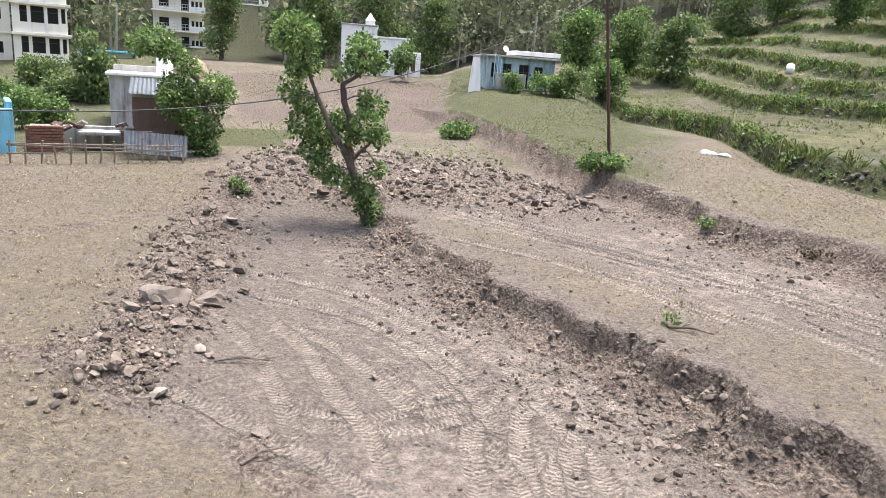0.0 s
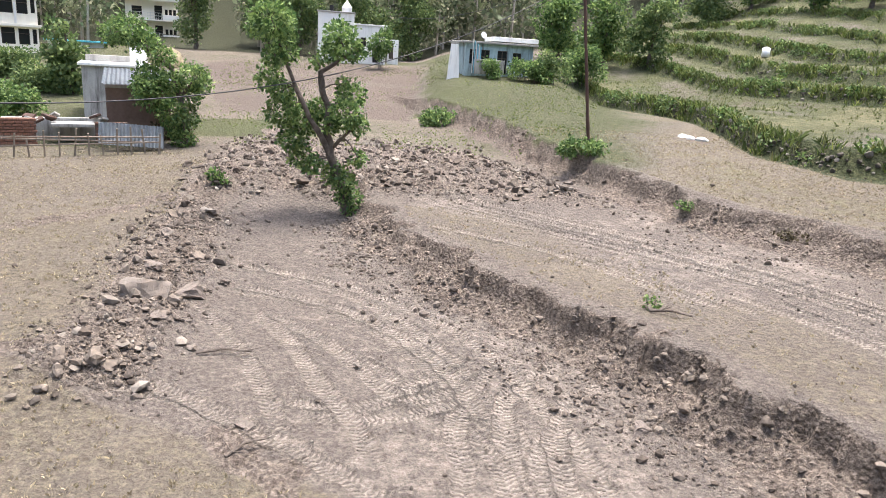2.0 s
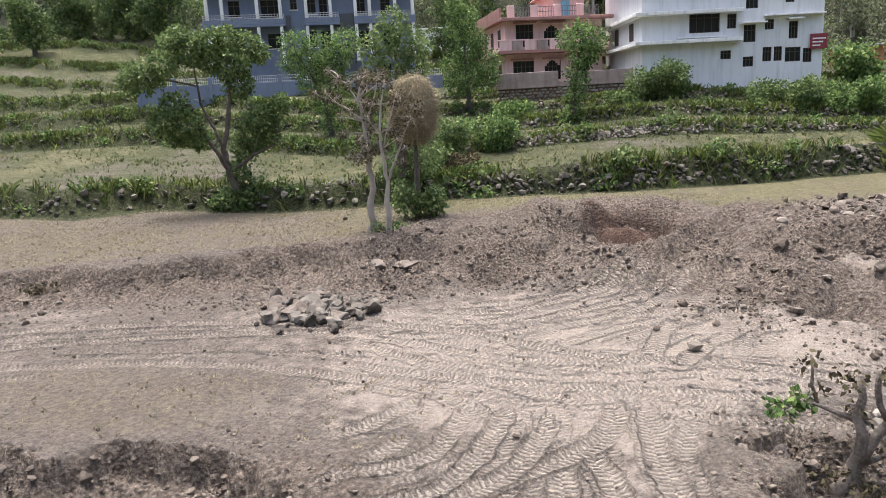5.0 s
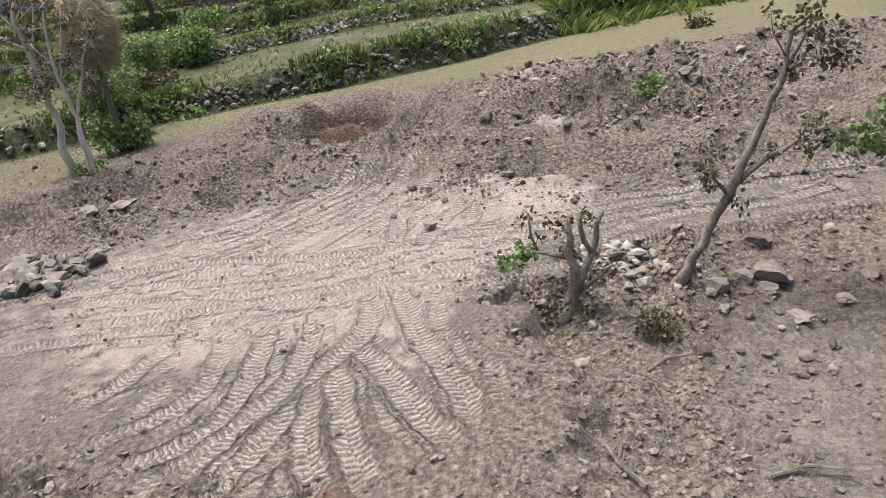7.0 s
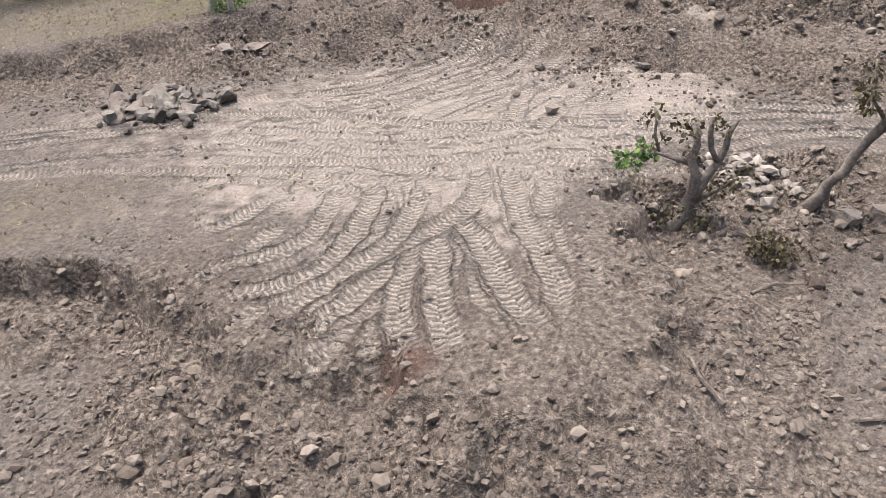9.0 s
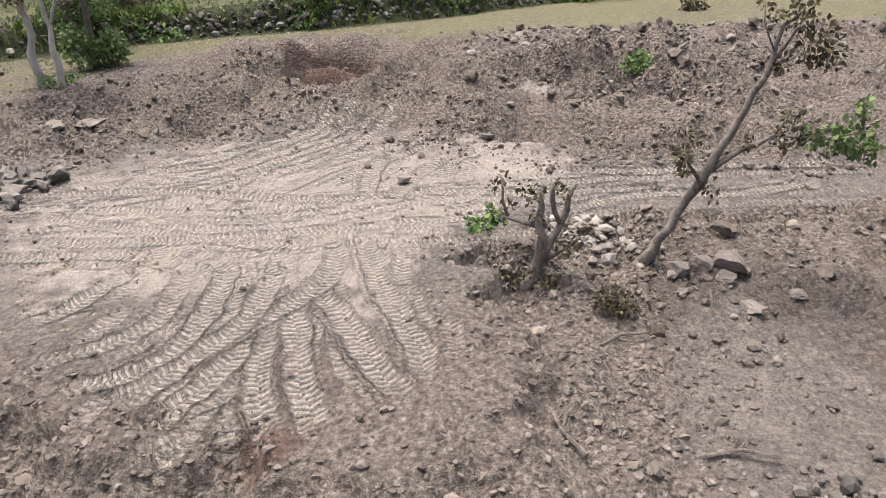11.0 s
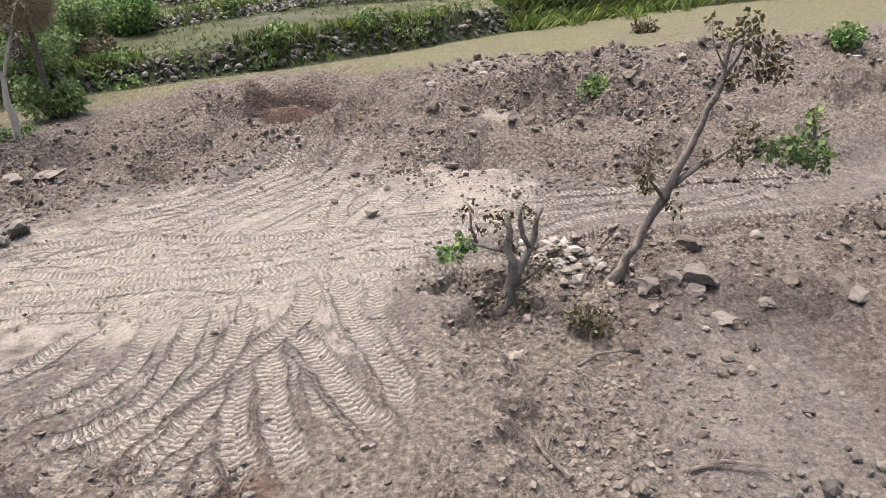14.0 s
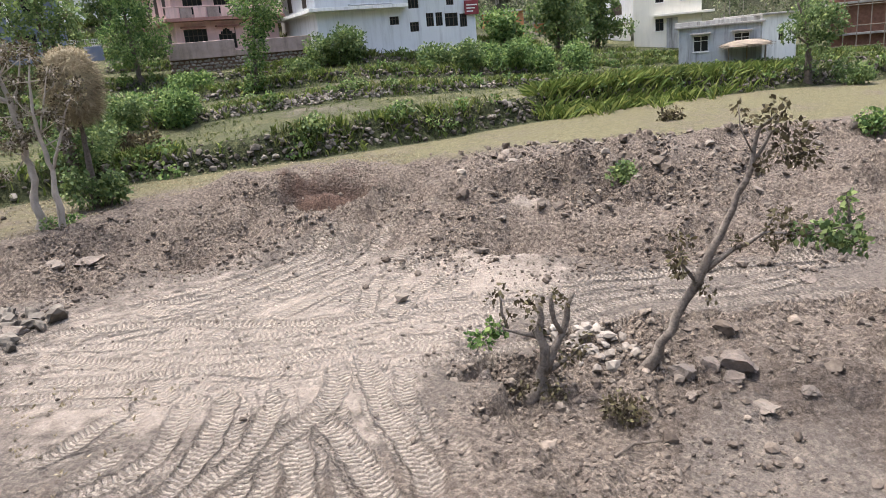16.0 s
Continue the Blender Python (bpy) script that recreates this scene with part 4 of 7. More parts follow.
# ---------------------------------------------------------------- houses round the fields
def dark_house():
    a, b = (45.5, 50.5), (57.4, 36.4)
    f = 8.0
    holes = [(2.0, 15.2, 3.0, 16.6), (4.8, 15.0, 6.6, 16.6), (7.4, 15.7, 8.0, 16.6), (8.75, 15.3, 9.65, 16.6), (9.95, 15.0, 10.7, 16.6), (13.2, 15.2, 14.1, 16.6), (15.5, 15.1, 16.4, 16.6),
             (2.0, 12.0, 3.2, 13.6), (5.2, 12.4, 6.6, 13.7), (8.6, 12.4, 9.6, 13.8), (9.9, 12.2, 10.8, 13.8), (13.3, 12.2, 14.3, 13.7), (15.6, 12.2, 16.6, 13.7),
             (2.2, 9.2, 3.4, 10.7), (9.0, 9.0, 10.2, 10.9), (15.0, 9.2, 16.2, 10.7)]
    ob, w = house("slate_house", a, b, f, 11.0, 17.3, holes, M["slate"], "three-storey slate blue house with white trim and dark towers", bars=2)
    for x0, x1 in ((6.95, 8.6), (11.7, 13.0)):
        part("tower", box(x0, x1, -0.35, 3.0, 9.5, 12.25), M["slate_dark"], ob, "dark grey stair tower")
        part("pilaster", box(x0, x1, -0.35, -0.003, 0, 7.2) if x0 > 9 else box(x0, x0 + 0.4, -0.35, -0.003, 0, 7.2), M["slate_dark"], ob)
    part("beam", box(8.6, 11.7, -0.3, 0.1, 11.95, 12.2), M["white"], ob, "white roof frame beam")
    part("post", box(8.9, 9.15, -0.3, 0.1, 9.5, 11.95), M["white"], ob, "white roof frame post")
    for x0, x1 in ((0.0, 3.0), (3.1, 4.9), (5.0, 6.9), (8.7, 11.6), (13.05, 15.5), (15.6, 18.4)):
        part("parapet", box(x0, x1, -1.0, -0.8, 9.45, 10.15), M["white"], ob, "white parapet panel")
    for z, x0, x1 in ((9.2, -0.2, 6.9), (9.2, 8.6, 11.7), (9.2, 13.0, 18.6), (6.2, -0.2, 6.9), (6.2, 8.6, 11.7), (6.2, 13.0, 18.6)):
        part("balcony_slab", box(x0, x1, -1.05, -0.003, z, z + 0.22), M["slate"], ob)
        if z < 9:
            part("balcony_front", box(x0, x1, -1.05, -0.93, z + 0.224, z + 0.65), M["slate"], ob)
            railing(ob, x0 + 0.1, x1 - 0.1, z + 0.65, -1.0, 0.4, 0.25, M["frame_light"])
    for x in (0.1, 1.4, 4.4, 6.4, 8.65, 10.8, 13.02, 14.3, 16.6, 18.2):
        part("column", box(x, x + 0.28, -1.0, -0.7, 6.424, 9.196), M["white"], ob)
        part("column", box(x, x + 0.28, -1.0, -0.7, 3.0, 6.196), M["white"], ob)
    part("roof_room", box(15.6, 18.2, 3, 6, 9.47, 12.2), M["white"], ob, "white stair room on the roof")
    for x in (14.4, 18.6):
        bm = bmesh.new()
        bmesh.ops.create_cone(bm, cap_ends=True, segments=16, radius1=0.5, radius2=0.46, depth=1.1, matrix=pose(x, 3.2, 11.2))
        part("water_tank", bm, M["plastic"], ob, "white plastic tank on a stand", flat=False)
        part("tank_stand", box(x - 0.4, x + 0.4, 2.8, 3.6, 9.47, 10.65), M["concrete"], ob)
    # boundary wall
    a, b = at_angle(36.6, 63), at_angle(59.7, 63)
    n = 9
    wall = thing("boundary_wall", pose(a[0], a[1], 7.2, 0, 0, math.degrees(math.atan2(b[1] - a[1], b[0] - a[0]))), "slate blue boundary wall with pale railing panels", "wall")
    L = math.hypot(b[0] - a[0], b[1] - a[1])
    for k in range(n):
        if k in (5,):
            continue
        x0, x1 = L * k / n, L * (k + 1) / n
        part("wall_panel", box(x0 + 0.3, x1 - 0.002, 0, 0.2, 0, 2.0), M["slate"], wall)
        part("pier", box(x0, x0 + 0.298, -0.06, 0.26, 0, 2.6), M["slate"], wall)
        railing(wall, x0 + 0.35, x1 - 0.05, 2.0, 0.1, 0.55, 0.16, M["frame_light"], "wall_railing")


def pink_house():
    a, b = (54.3, 25.6), (59.7, 19.2)
    f = 7.0
    holes = [(0.9, 10.9, 2.4, 12.7), (3.3, 10.9, 4.6, 12.6), (0.6, 8.3, 2.4, 9.8), (3.3, 8.2, 4.7, 9.8), (6.0, 8.4, 7.2, 9.8), (6.0, 10.9, 7.2, 12.5)]
    ob, w = house("pink_house", a, b, f, 9.0, 13.0, holes, M["pink"], "two-storey pink house with balcony and roof railing", bars=4, over=0.55, sills=False, roof=M["pink_dark"])
    part("balcony_slab", box(-0.9, w + 0.3, -1.0, -0.003, 3.35, 3.6), M["pink_dark"], ob)
    part("side_ledge", box(-0.9, -0.003, -0.003, 9.0, 3.35, 3.55), M["pink_dark"], ob)
    part("roof_ledge", box(-0.6, w + 0.6, -1.1, -0.56, 5.9, 6.16), M["pink_dark"], ob)
    for k in range(9):
        x = -0.75 + k * 1.05
        part("baluster_panel", box(x, x + 0.92, -0.98, -0.9, 3.604, 4.35), M["rendered"] if k % 2 else M["pink"], ob)
    part("handrail", box(-0.9, w + 0.3, -1.0, -0.85, 4.354, 4.45), M["pink"], ob)
    for x0, z0 in ((0.7, 5.75), (0.4, 2.85), (3.1, 5.72), (3.1, 2.85)):
        part("lintel", box(x0, x0 + 1.9, -0.35, -0.003, z0 + 0.03, z0 + 0.15), M["pink_dark"], ob)
    # scalloped heads of the two arches
    for z in (2.8, 5.6):
        bm = bmesh.new()
        for k in range(7):
            h = 0.42 * abs((k - 3) / 3.0) ** 1.4 + 0.02
            add_box(bm, 3.3 + k * 0.19, 3.3 + (k + 1) * 0.19, 0.01, 0.2, z - h, z)
        part("arch_head", bm, M["pink"], ob, "scalloped pink arch")
    # roof: panels with round flowers, stair room with sloped roof, scaffold behind
    for k in range(8):
        x = 0.1 + k * 0.98
        if k % 2 == 0:
            part("roof_pier", box(x, x + 0.6, -0.5, -0.3, 6.164, 7.15), M["pink"], ob)
        else:
            railing(ob, x - 0.35, x + 0.95, 6.164, -0.4, 0.85, 0.13)
    part("side_parapet", box(-0.55, -0.35, -0.3, 9.4, 6.164, 7.0), M["pink_dark"], ob)
    part("roof_room", box(4.2, 7.4, 1.5, 5.0, 6.164, 8.1), M["pink"], ob)
    bm = bmesh.new()
    v = [bm.verts.new(p) for p in ((3.7, 1.0, 8.1), (7.9, 1.0, 8.1), (7.9, 5.5, 8.1), (3.7, 5.5, 8.1), (5.0, 2.4, 9.0), (6.6, 2.4, 9.0), (6.6, 4.1, 9.0), (5.0, 4.1, 9.0))]
    for q in ((0, 1, 5, 4), (1, 2, 6, 5), (2, 3, 7, 6), (3, 0, 4, 7), (4, 5, 6, 7), (3, 2, 1, 0)):
        bm.faces.new([v[i] for i in q])
    part("hipped_roof", bm, M["pink_dark"], ob)
    part("roof_door", box(5.3, 6.1, 1.44, 1.496, 6.2, 7.7), M["blue"], ob, "blue door")
    for y in (1.5, 4.0, 6.5):
        part("side_window", box(-0.03, -0.003, y, y + 0.9, 4.1, 5.5, bevel=0.005), M["frame_dark"], ob)
        part("side_window", box(-0.03, -0.003, y, y + 0.9, 1.2, 2.7, bevel=0.005), M["frame_dark"], ob)
    # unfinished frame of columns behind the roof
    sk = thing("concrete_frame", pose(63.5, 26.0, 6.0, 0, 0, -69), "unfinished concrete frame of columns and beams with bamboo props", "building")
    for i in range(5):
        for j in range(2):
            part("column", box(i * 2.2, i * 2.2 + 0.25, j * 5, j * 5 + 0.25, 0, 11.6), M["concrete"], sk)
        part("prop", box(i * 2.2 + 1.0, i * 2.2 + 1.08, 0.1, 0.18, 8.0, 11.5), M["wood"], sk)
    for z in (3.0, 6.5, 10.0, 11.6):
        part("beam", box(-0.4, 9.4, -0.2, 5.5, z, z + 0.2), M["concrete"], sk)
    # retaining wall of stone with a rendered upper course
    a, b = at_angle(64.0, 57), at_angle(74.6, 57)
    t = math.degrees(math.atan2(b[1] - a[1], b[0] - a[0]))
    rw = thing("retaining_wall", pose(a[0], a[1], 5.2, 0, 0, t), "rubble stone retaining wall with a stained pinkish parapet", "wall")
    part("core", box(0, 10.4, 0.2, 0.7, 0, 2.3), M["mud"], rw)
    part("parapet", box(-0.02, 4.75, 0.0, 0.5, 2.3, 3.5), M["rendered"], rw)
    part("parapet", box(6.0, 10.4, 0.0, 0.5, 2.3, 3.35), M["rendered"], rw)
    part("gate_wall", box(4.76, 5.99, 0.1, 0.4, 2.3, 2.7), M["rendered"], rw)
    stone_face(rw, 10.4, 0.0, 2.25, 0.33, 280, 5)


def stone_face(owner, w, z0, z1, size, count, seed):
    """Rubble stones set in the face of a wall, each its own piece."""
    rnd = random.Random(seed)
    kinds = [rock_mesh(1, seed * 7 + k, 0.22, "stone", M["stone_single"]) for k in range(5)]
    rows = max(1, int((z1 - z0) / (size * 0.72)))
    per = max(1, count // rows)
    tall = (z1 - z0) / rows
    for r in range(rows):
        for c in range(per):
            o = new("stone", kinds[rnd.randrange(5)])
            o.parent = owner
            o.matrix_local = pose((c + 0.5 * (r % 2) + 0.25 + rnd.uniform(-0.2, 0.2)) * w / per, 0.2 + rnd.uniform(-0.04, 0.04), z0 + (r + 0.5) * tall + rnd.uniform(-0.03, 0.03),
                                  rnd.uniform(-12, 12), rnd.uniform(-14, 14), 0) @ Matrix.Diagonal((w / per * rnd.uniform(0.5, 0.68), 0.16, tall * rnd.uniform(0.55, 0.72), 1))


def rock_mesh(sub, seed, jag, name, material, flat=1.0):
    rnd = random.Random(seed)
    bm = bmesh.new()
    bmesh.ops.create_icosphere(bm, subdivisions=sub, radius=1.0)
    off = Vector((rnd.uniform(-50, 50), rnd.uniform(-50, 50), rnd.uniform(-50, 50)))
    cuts = [(Vector((rnd.gauss(0, 1), rnd.gauss(0, 1), rnd.gauss(0, 1))).normalized(), rnd.uniform(0.42, 0.75)) for _ in range(8)]
    for v in bm.verts:
        p = v.co.copy()
        for n_, d_ in cuts:
            k = p.dot(n_)
            if k > d_:
                p -= n_ * (k - d_)
        p *= 1 + jag * noise.noise(v.co * 1.6 + off) + jag * 0.55 * noise.noise(v.co * 4 + off) + jag * 0.25 * noise.noise(v.co * 9 + off)
        v.co = Vector((p.x, p.y, p.z * flat))
    return to_mesh(bm, material, name)


M["stone_single"] = plain("wall stone", (0.30, 0.27, 0.245), 0.92, 0.45, 1.2, 9.0, bumps=0.6)


def grey_house():
    a, b = (54.1, 14.4), (61.5, 2.9)
    f = 6.0
    holes = [(3.1, 10.6, 5.1, 12.1), (5.6, 10.8, 6.2, 11.8), (5.2, 8.7, 5.9, 9.3), (6.7, 8.1, 7.4, 8.8), (6.7, 9.8, 7.5, 11.0), (8.1, 10.6, 8.7, 11.3), (9.7, 9.9, 10.3, 11.1), (8.0, 8.4, 8.6, 9.4),
             (8.75, 8.4, 9.3, 9.4), (9.5, 8.3, 10.55, 9.3), (10.7, 8.2, 11.3, 9.2), (6.8, 12.1, 7.6, 13.3), (9.4, 12.4, 10.0, 13.3), (3.1, 13.6, 5.1, 15.1), (8.1, 13.8, 8.9, 14.8)]
    holes = [(x0 * 1.14, 6.2 + (z0 - 6.2) * 1.04, x1 * 1.14, 6.2 + (z1 - 6.2) * 1.04) for x0, z0, x1, z1 in holes]
    ob, w = house("grey_house", a, b, f, 10.0, 16.2, holes, M["grey_wall"], "tall pale grey house with white ledges and dark windows", bars=3, sills=False, over=0.3)
    for z in (4.05, 6.05 + 0.05, 9.2):
        part("ledge", box(-0.7, 7.3, -0.75, -0.003, z, z + 0.26), M["white"], ob, "white concrete sun ledge")
        part("side_ledge", box(-0.7, -0.003, -0.003, 9.0, z - 0.02, z + 0.22), M["white"], ob)
    for x0, x1, z in ((7.3, 9.2, 5.25), (9.1, 13.6, 5.7), (10.8, 12.0, 5.4)):
        part("sunshade", box(x0, x1, -0.5, -0.003, z, z + 0.12), M["white"], ob)
    part("projecting_bay", box(2.6, 6.3, -0.3, -0.003, 4.4, 4.5), M["grey_wall"], ob)
    for y in (2.0, 6.0):
        part("side_window", box(-0.04, -0.003, y, y + 1.0, 4.6, 5.9, bevel=0.005), M["frame_dark"], ob)
    s = part("sign_board", box(12.6, 13.9, -0.25, -0.15, 3.2, 4.3), M["sign"], ob, "dark red sign board")
    for k in range(3):
        part("letter_bar", box(12.75, 13.75 - 0.2 * k, -0.27, -0.254, 3.9 - 0.25 * k, 4.0 - 0.25 * k, bevel=0.0), M["white"], s)


def left_building():
    f = 3.0
    a, b = at_angle(-31.5, 80), at_angle(-28.2, 80)
    holes = []
    for z in (5.1, 7.9, 10.7, 13.5):
        holes += [(0.65, z, 1.25, z + 1.5), (1.55, z, 2.65, z + 1.5), (2.95, z, 3.85, z + 1.45), (4.1, z + 0.1, 4.45, z + 1.45)]
    ob, w = house("cream_building", a, b, f, 12.0, 15.8, holes, M["cream"], "tall cream apartment building with dark window bands", "building", bars=1, sills=False, over=0.2)
    for z in (3.85, 6.65, 9.45, 12.2):
        part("band", box(-0.1, w + 0.15, -0.3, -0.003, z - 0.15, z + 0.12), M["cream"], ob)
        part("side_band", box(w + 0.003, w + 0.3, -0.3, 12.0, z - 0.15, z + 0.12), M["cream"], ob)
        part("pier", box(1.3, 1.5, -0.12, -0.003, z + 0.15, z + 2.0), M["white"], ob)
        part("pier", box(2.7, 2.9, -0.12, -0.003, z + 0.15, z + 2.0), M["white"], ob)
    a, b = at_angle(-39.5, 80.5), at_angle(-31.6, 81.6)
    holes = []
    for z in (4.9, 8.0, 10.9, 13.7):
        holes += [(x, z, x + 0.9, z + 1.05) for x in (1.2, 3.6, 5.5, 7.6, 9.6)]
    ob, w = house("cream_block", a, b, f, 11.0, 15.8, holes, M["cream"], "long cream apartment block with small dark windows", "building", bars=2, over=0.2)
    for z in (3.7, 6.6, 9.5):
        part("band", box(0, w, -0.15, -0.003, z, z + 0.18), M["cream"], ob)
    for x in (4.8, 6.9, 9.2):
        part("drain_pipe", box(x, x + 0.09, -0.1, -0.01, 0.2, 12.6, bevel=0.02), M["frame_light"], ob)
        part("cooler_box", box(x + 0.4, x + 0.95, -0.4, -0.003, 4.7, 5.15), M["white"], ob)
    for zz, q in ((8.3, 0), (5.4, 0)):
        part("window_hood", box(7.5, 8.7, -0.4, -0.003, zz - 2.0, zz - 1.92), M["cream"], ob)
    # turquoise roof beside it
    r = thing("turquoise_roof_shed", pose(*at_angle(-27.6, 84), 3.0, 0, 0, 30), "low shed with a turquoise sheet roof", "shed")
    part("wall", box(0, 5, 0, 4, 0, 2.6), M["white"], r)
    bm = bmesh.new()
    n = 20
    for k in range(n):
        add_box(bm, -0.4 + 5.8 * k / n, -0.4 + 5.8 * (k + 0.55) / n, -0.6, 4.4, 2.7, 2.78)
    add_box(bm, -0.4, 5.4, -0.6, 4.4, 2.62, 2.7)
    part("roof", bm, M["blue_roof"], r)


def hotel():
    for a0, a1, r, top, nm in ((-22.7, -19.2, 100, 17.0, "balcony_building"), (-16.9, -14.6, 112, 17.5, "white_tower_block")):
        a, b = at_angle(a0, r), at_angle(a1, r)
        w = math.hypot(b[0] - a[0], b[1] - a[1])
        holes = []
        for z in (6.6, 9.0, 11.4, 13.8):
            holes += [(0.12 * w, z + 0.2, 0.31 * w, z + 1.3), (0.55 * w, z - 0.3, 0.7 * w, z + 1.5)]
            holes += [(x * w, z + 0.2, (x + 0.055) * w, z + 1.1) for x in (0.75, 0.83, 0.91)]
        ob, w = house(nm, a, b, 4.5, 9.0, top, holes, M["cream"] if r == 100 else M["white"], "cream building with balconies under the wooded slope" if r == 100 else "white block with glazed balconies near the trees", "building", bars=1, sills=False, over=0.2)
        for z in (1.7, 4.1, 6.5, 8.9):
            part("balcony_slab", box(-0.2, w + 0.2, -1.0, -0.003, z, z + 0.18), M["cream"], ob)
            part("balcony_front", box(0.7 * w, w + 0.15, -1.0, -0.9, z + 0.184, z + 0.8), M["white"], ob)
            railing(ob, 0.05, 0.68 * w, z + 0.18, -0.95, 0.8, 0.3, M["frame_light"])


def white_house():
    a, b = at_angle(-8.9, 78), at_angle(-3.85, 78)
    ob, w = house("white_cottage", a, b, 4.3, 7.0, 9.1, [(5.5, 5.4, 6.1, 6.2), (4.2, 7.0, 4.8, 7.9)], M["white"], "whitewashed house with a taller end and a small cupola", sills=False, over=0.1, roof=M["white"])
    part("tall_end", box(-0.25, 3.5, -0.15, 6.0, 0, 5.9), M["white"], ob)
    part("rim", box(-0.35, 3.6, -0.25, 6.1, 5.904, 6.05), M["concrete"], ob)
    bm = bmesh.new()
    bmesh.ops.create_cone(bm, cap_ends=True, segments=4, radius1=0.75, radius2=0.02, depth=0.8, matrix=pose(2.7, 0.8, 6.9, 0, 0, 45))
    part("cupola", bm, M["white"], ob, "small pointed white cupola")
    part("cupola_base", box(2.2, 3.2, 0.3, 1.3, 6.054, 6.5), M["white"], ob)
    part("end_wall", box(7.1, 8.3, 1.0, 1.3, 0, 3.6), M["white"], ob)
    part("end_door", box(7.3, 7.75, 0.93, 0.997, 1.6, 3.2), M["frame_dark"], ob)
    part("roof_tank", box(0.9, 1.3, 1, 1.4, 6.054, 6.7), M["black"], ob)


def blue_shed():
    a, b = at_angle(2.4, 62), at_angle(7.7, 64)
    ob, w = house("pale_blue_shed", a, b, 4.9, 4.0, 7.7, [(0.4, 6.0, 0.95, 7.2), (1.4, 5.4, 2.2, 7.2), (2.9, 5.2, 3.8, 7.2), (4.3, 6.0, 5.1, 7.1)], M["blue_pale"], "low pale blue shed with a slab roof and stacked pipes", "shed", sills=False, over=0.35)
    part("roof_parapet", box(2.6, w + 0.5, 0.2, 3, 3.064, 3.45), M["white"], ob)
    for k in range(6):
        part("plank", box(0.5 + k * 0.13, 0.58 + k * 0.13, -0.5 - 0.03 * k, -0.44 - 0.03 * k, 0.3, 3.1 - 0.12 * k), M["blue"] if k % 2 else M["frame_light"], ob)
    part("fence_panel", box(0.6, 3.3, -0.9, -0.85, 0.3, 1.5), M["stained"], ob, "stained fence panel")
    part("dish", bowl(0.32, pose(1.7, 0.5, 3.5, 70, 0, 20)), M["plastic"], ob, "white satellite dish", flat=False)
    p = thing("white_pillar", pose(*at_angle(1.55, 61), height(*at_angle(1.55, 61)) - 0.3), "tapered whitewashed pillar at the field edge", "pillar")
    bm = bmesh.new()
    bmesh.ops.create_cone(bm, cap_ends=True, segments=4, radius1=0.75, radius2=0.42, depth=3.0, matrix=pose(0, 0, 1.5, 0, 0, 45))
    part("shaft", bm, M["white"], p)
    part("cap", box(-0.3, 0.3, -0.3, 0.3, 3.0, 3.25), M["concrete"], p)


def bowl(r, m):
    bm = bmesh.new()
    bmesh.ops.create_uvsphere(bm, u_segments=16, v_segments=10, radius=r * 1.6, matrix=Matrix.Identity(4))
    bmesh.ops.delete(bm, geom=[v for v in bm.verts if v.co.z > -r * 1.2], context="VERTS")
    bmesh.ops.solidify(bm, geom=bm.faces[:], thickness=0.02)
    bmesh.ops.transform(bm, matrix=m @ Matrix.Translation((0, 0, r * 1.4)), verts=bm.verts)
    return bm


M["grey_stained"] = plain("stained blue-grey plaster", (0.40, 0.43, 0.46), 0.85, 0.2, 0.9, dirt=0.7)
M["blue_pale"] = plain("pale blue paint", (0.36, 0.47, 0.50), 0.85, 0.35, 1.4, dirt=0.9)
M["green_net"] = plain("green netting", (0.16, 0.36, 0.27), 0.8, 0.25)


def corrugated(w, d, waves, tall=0.035):
    bm = bmesh.new()
    n = waves * 4
    rows = []
    for y in (0, d):
        rows.append([bm.verts.new((w * k / n, y, tall * math.sin(k * math.pi / 2))) for k in range(n + 1)])
    for k in range(n):
        bm.faces.new([rows[0][k], rows[0][k + 1], rows[1][k + 1], rows[1][k]])
    bmesh.ops.solidify(bm, geom=bm.faces[:], thickness=0.012)
    return bm


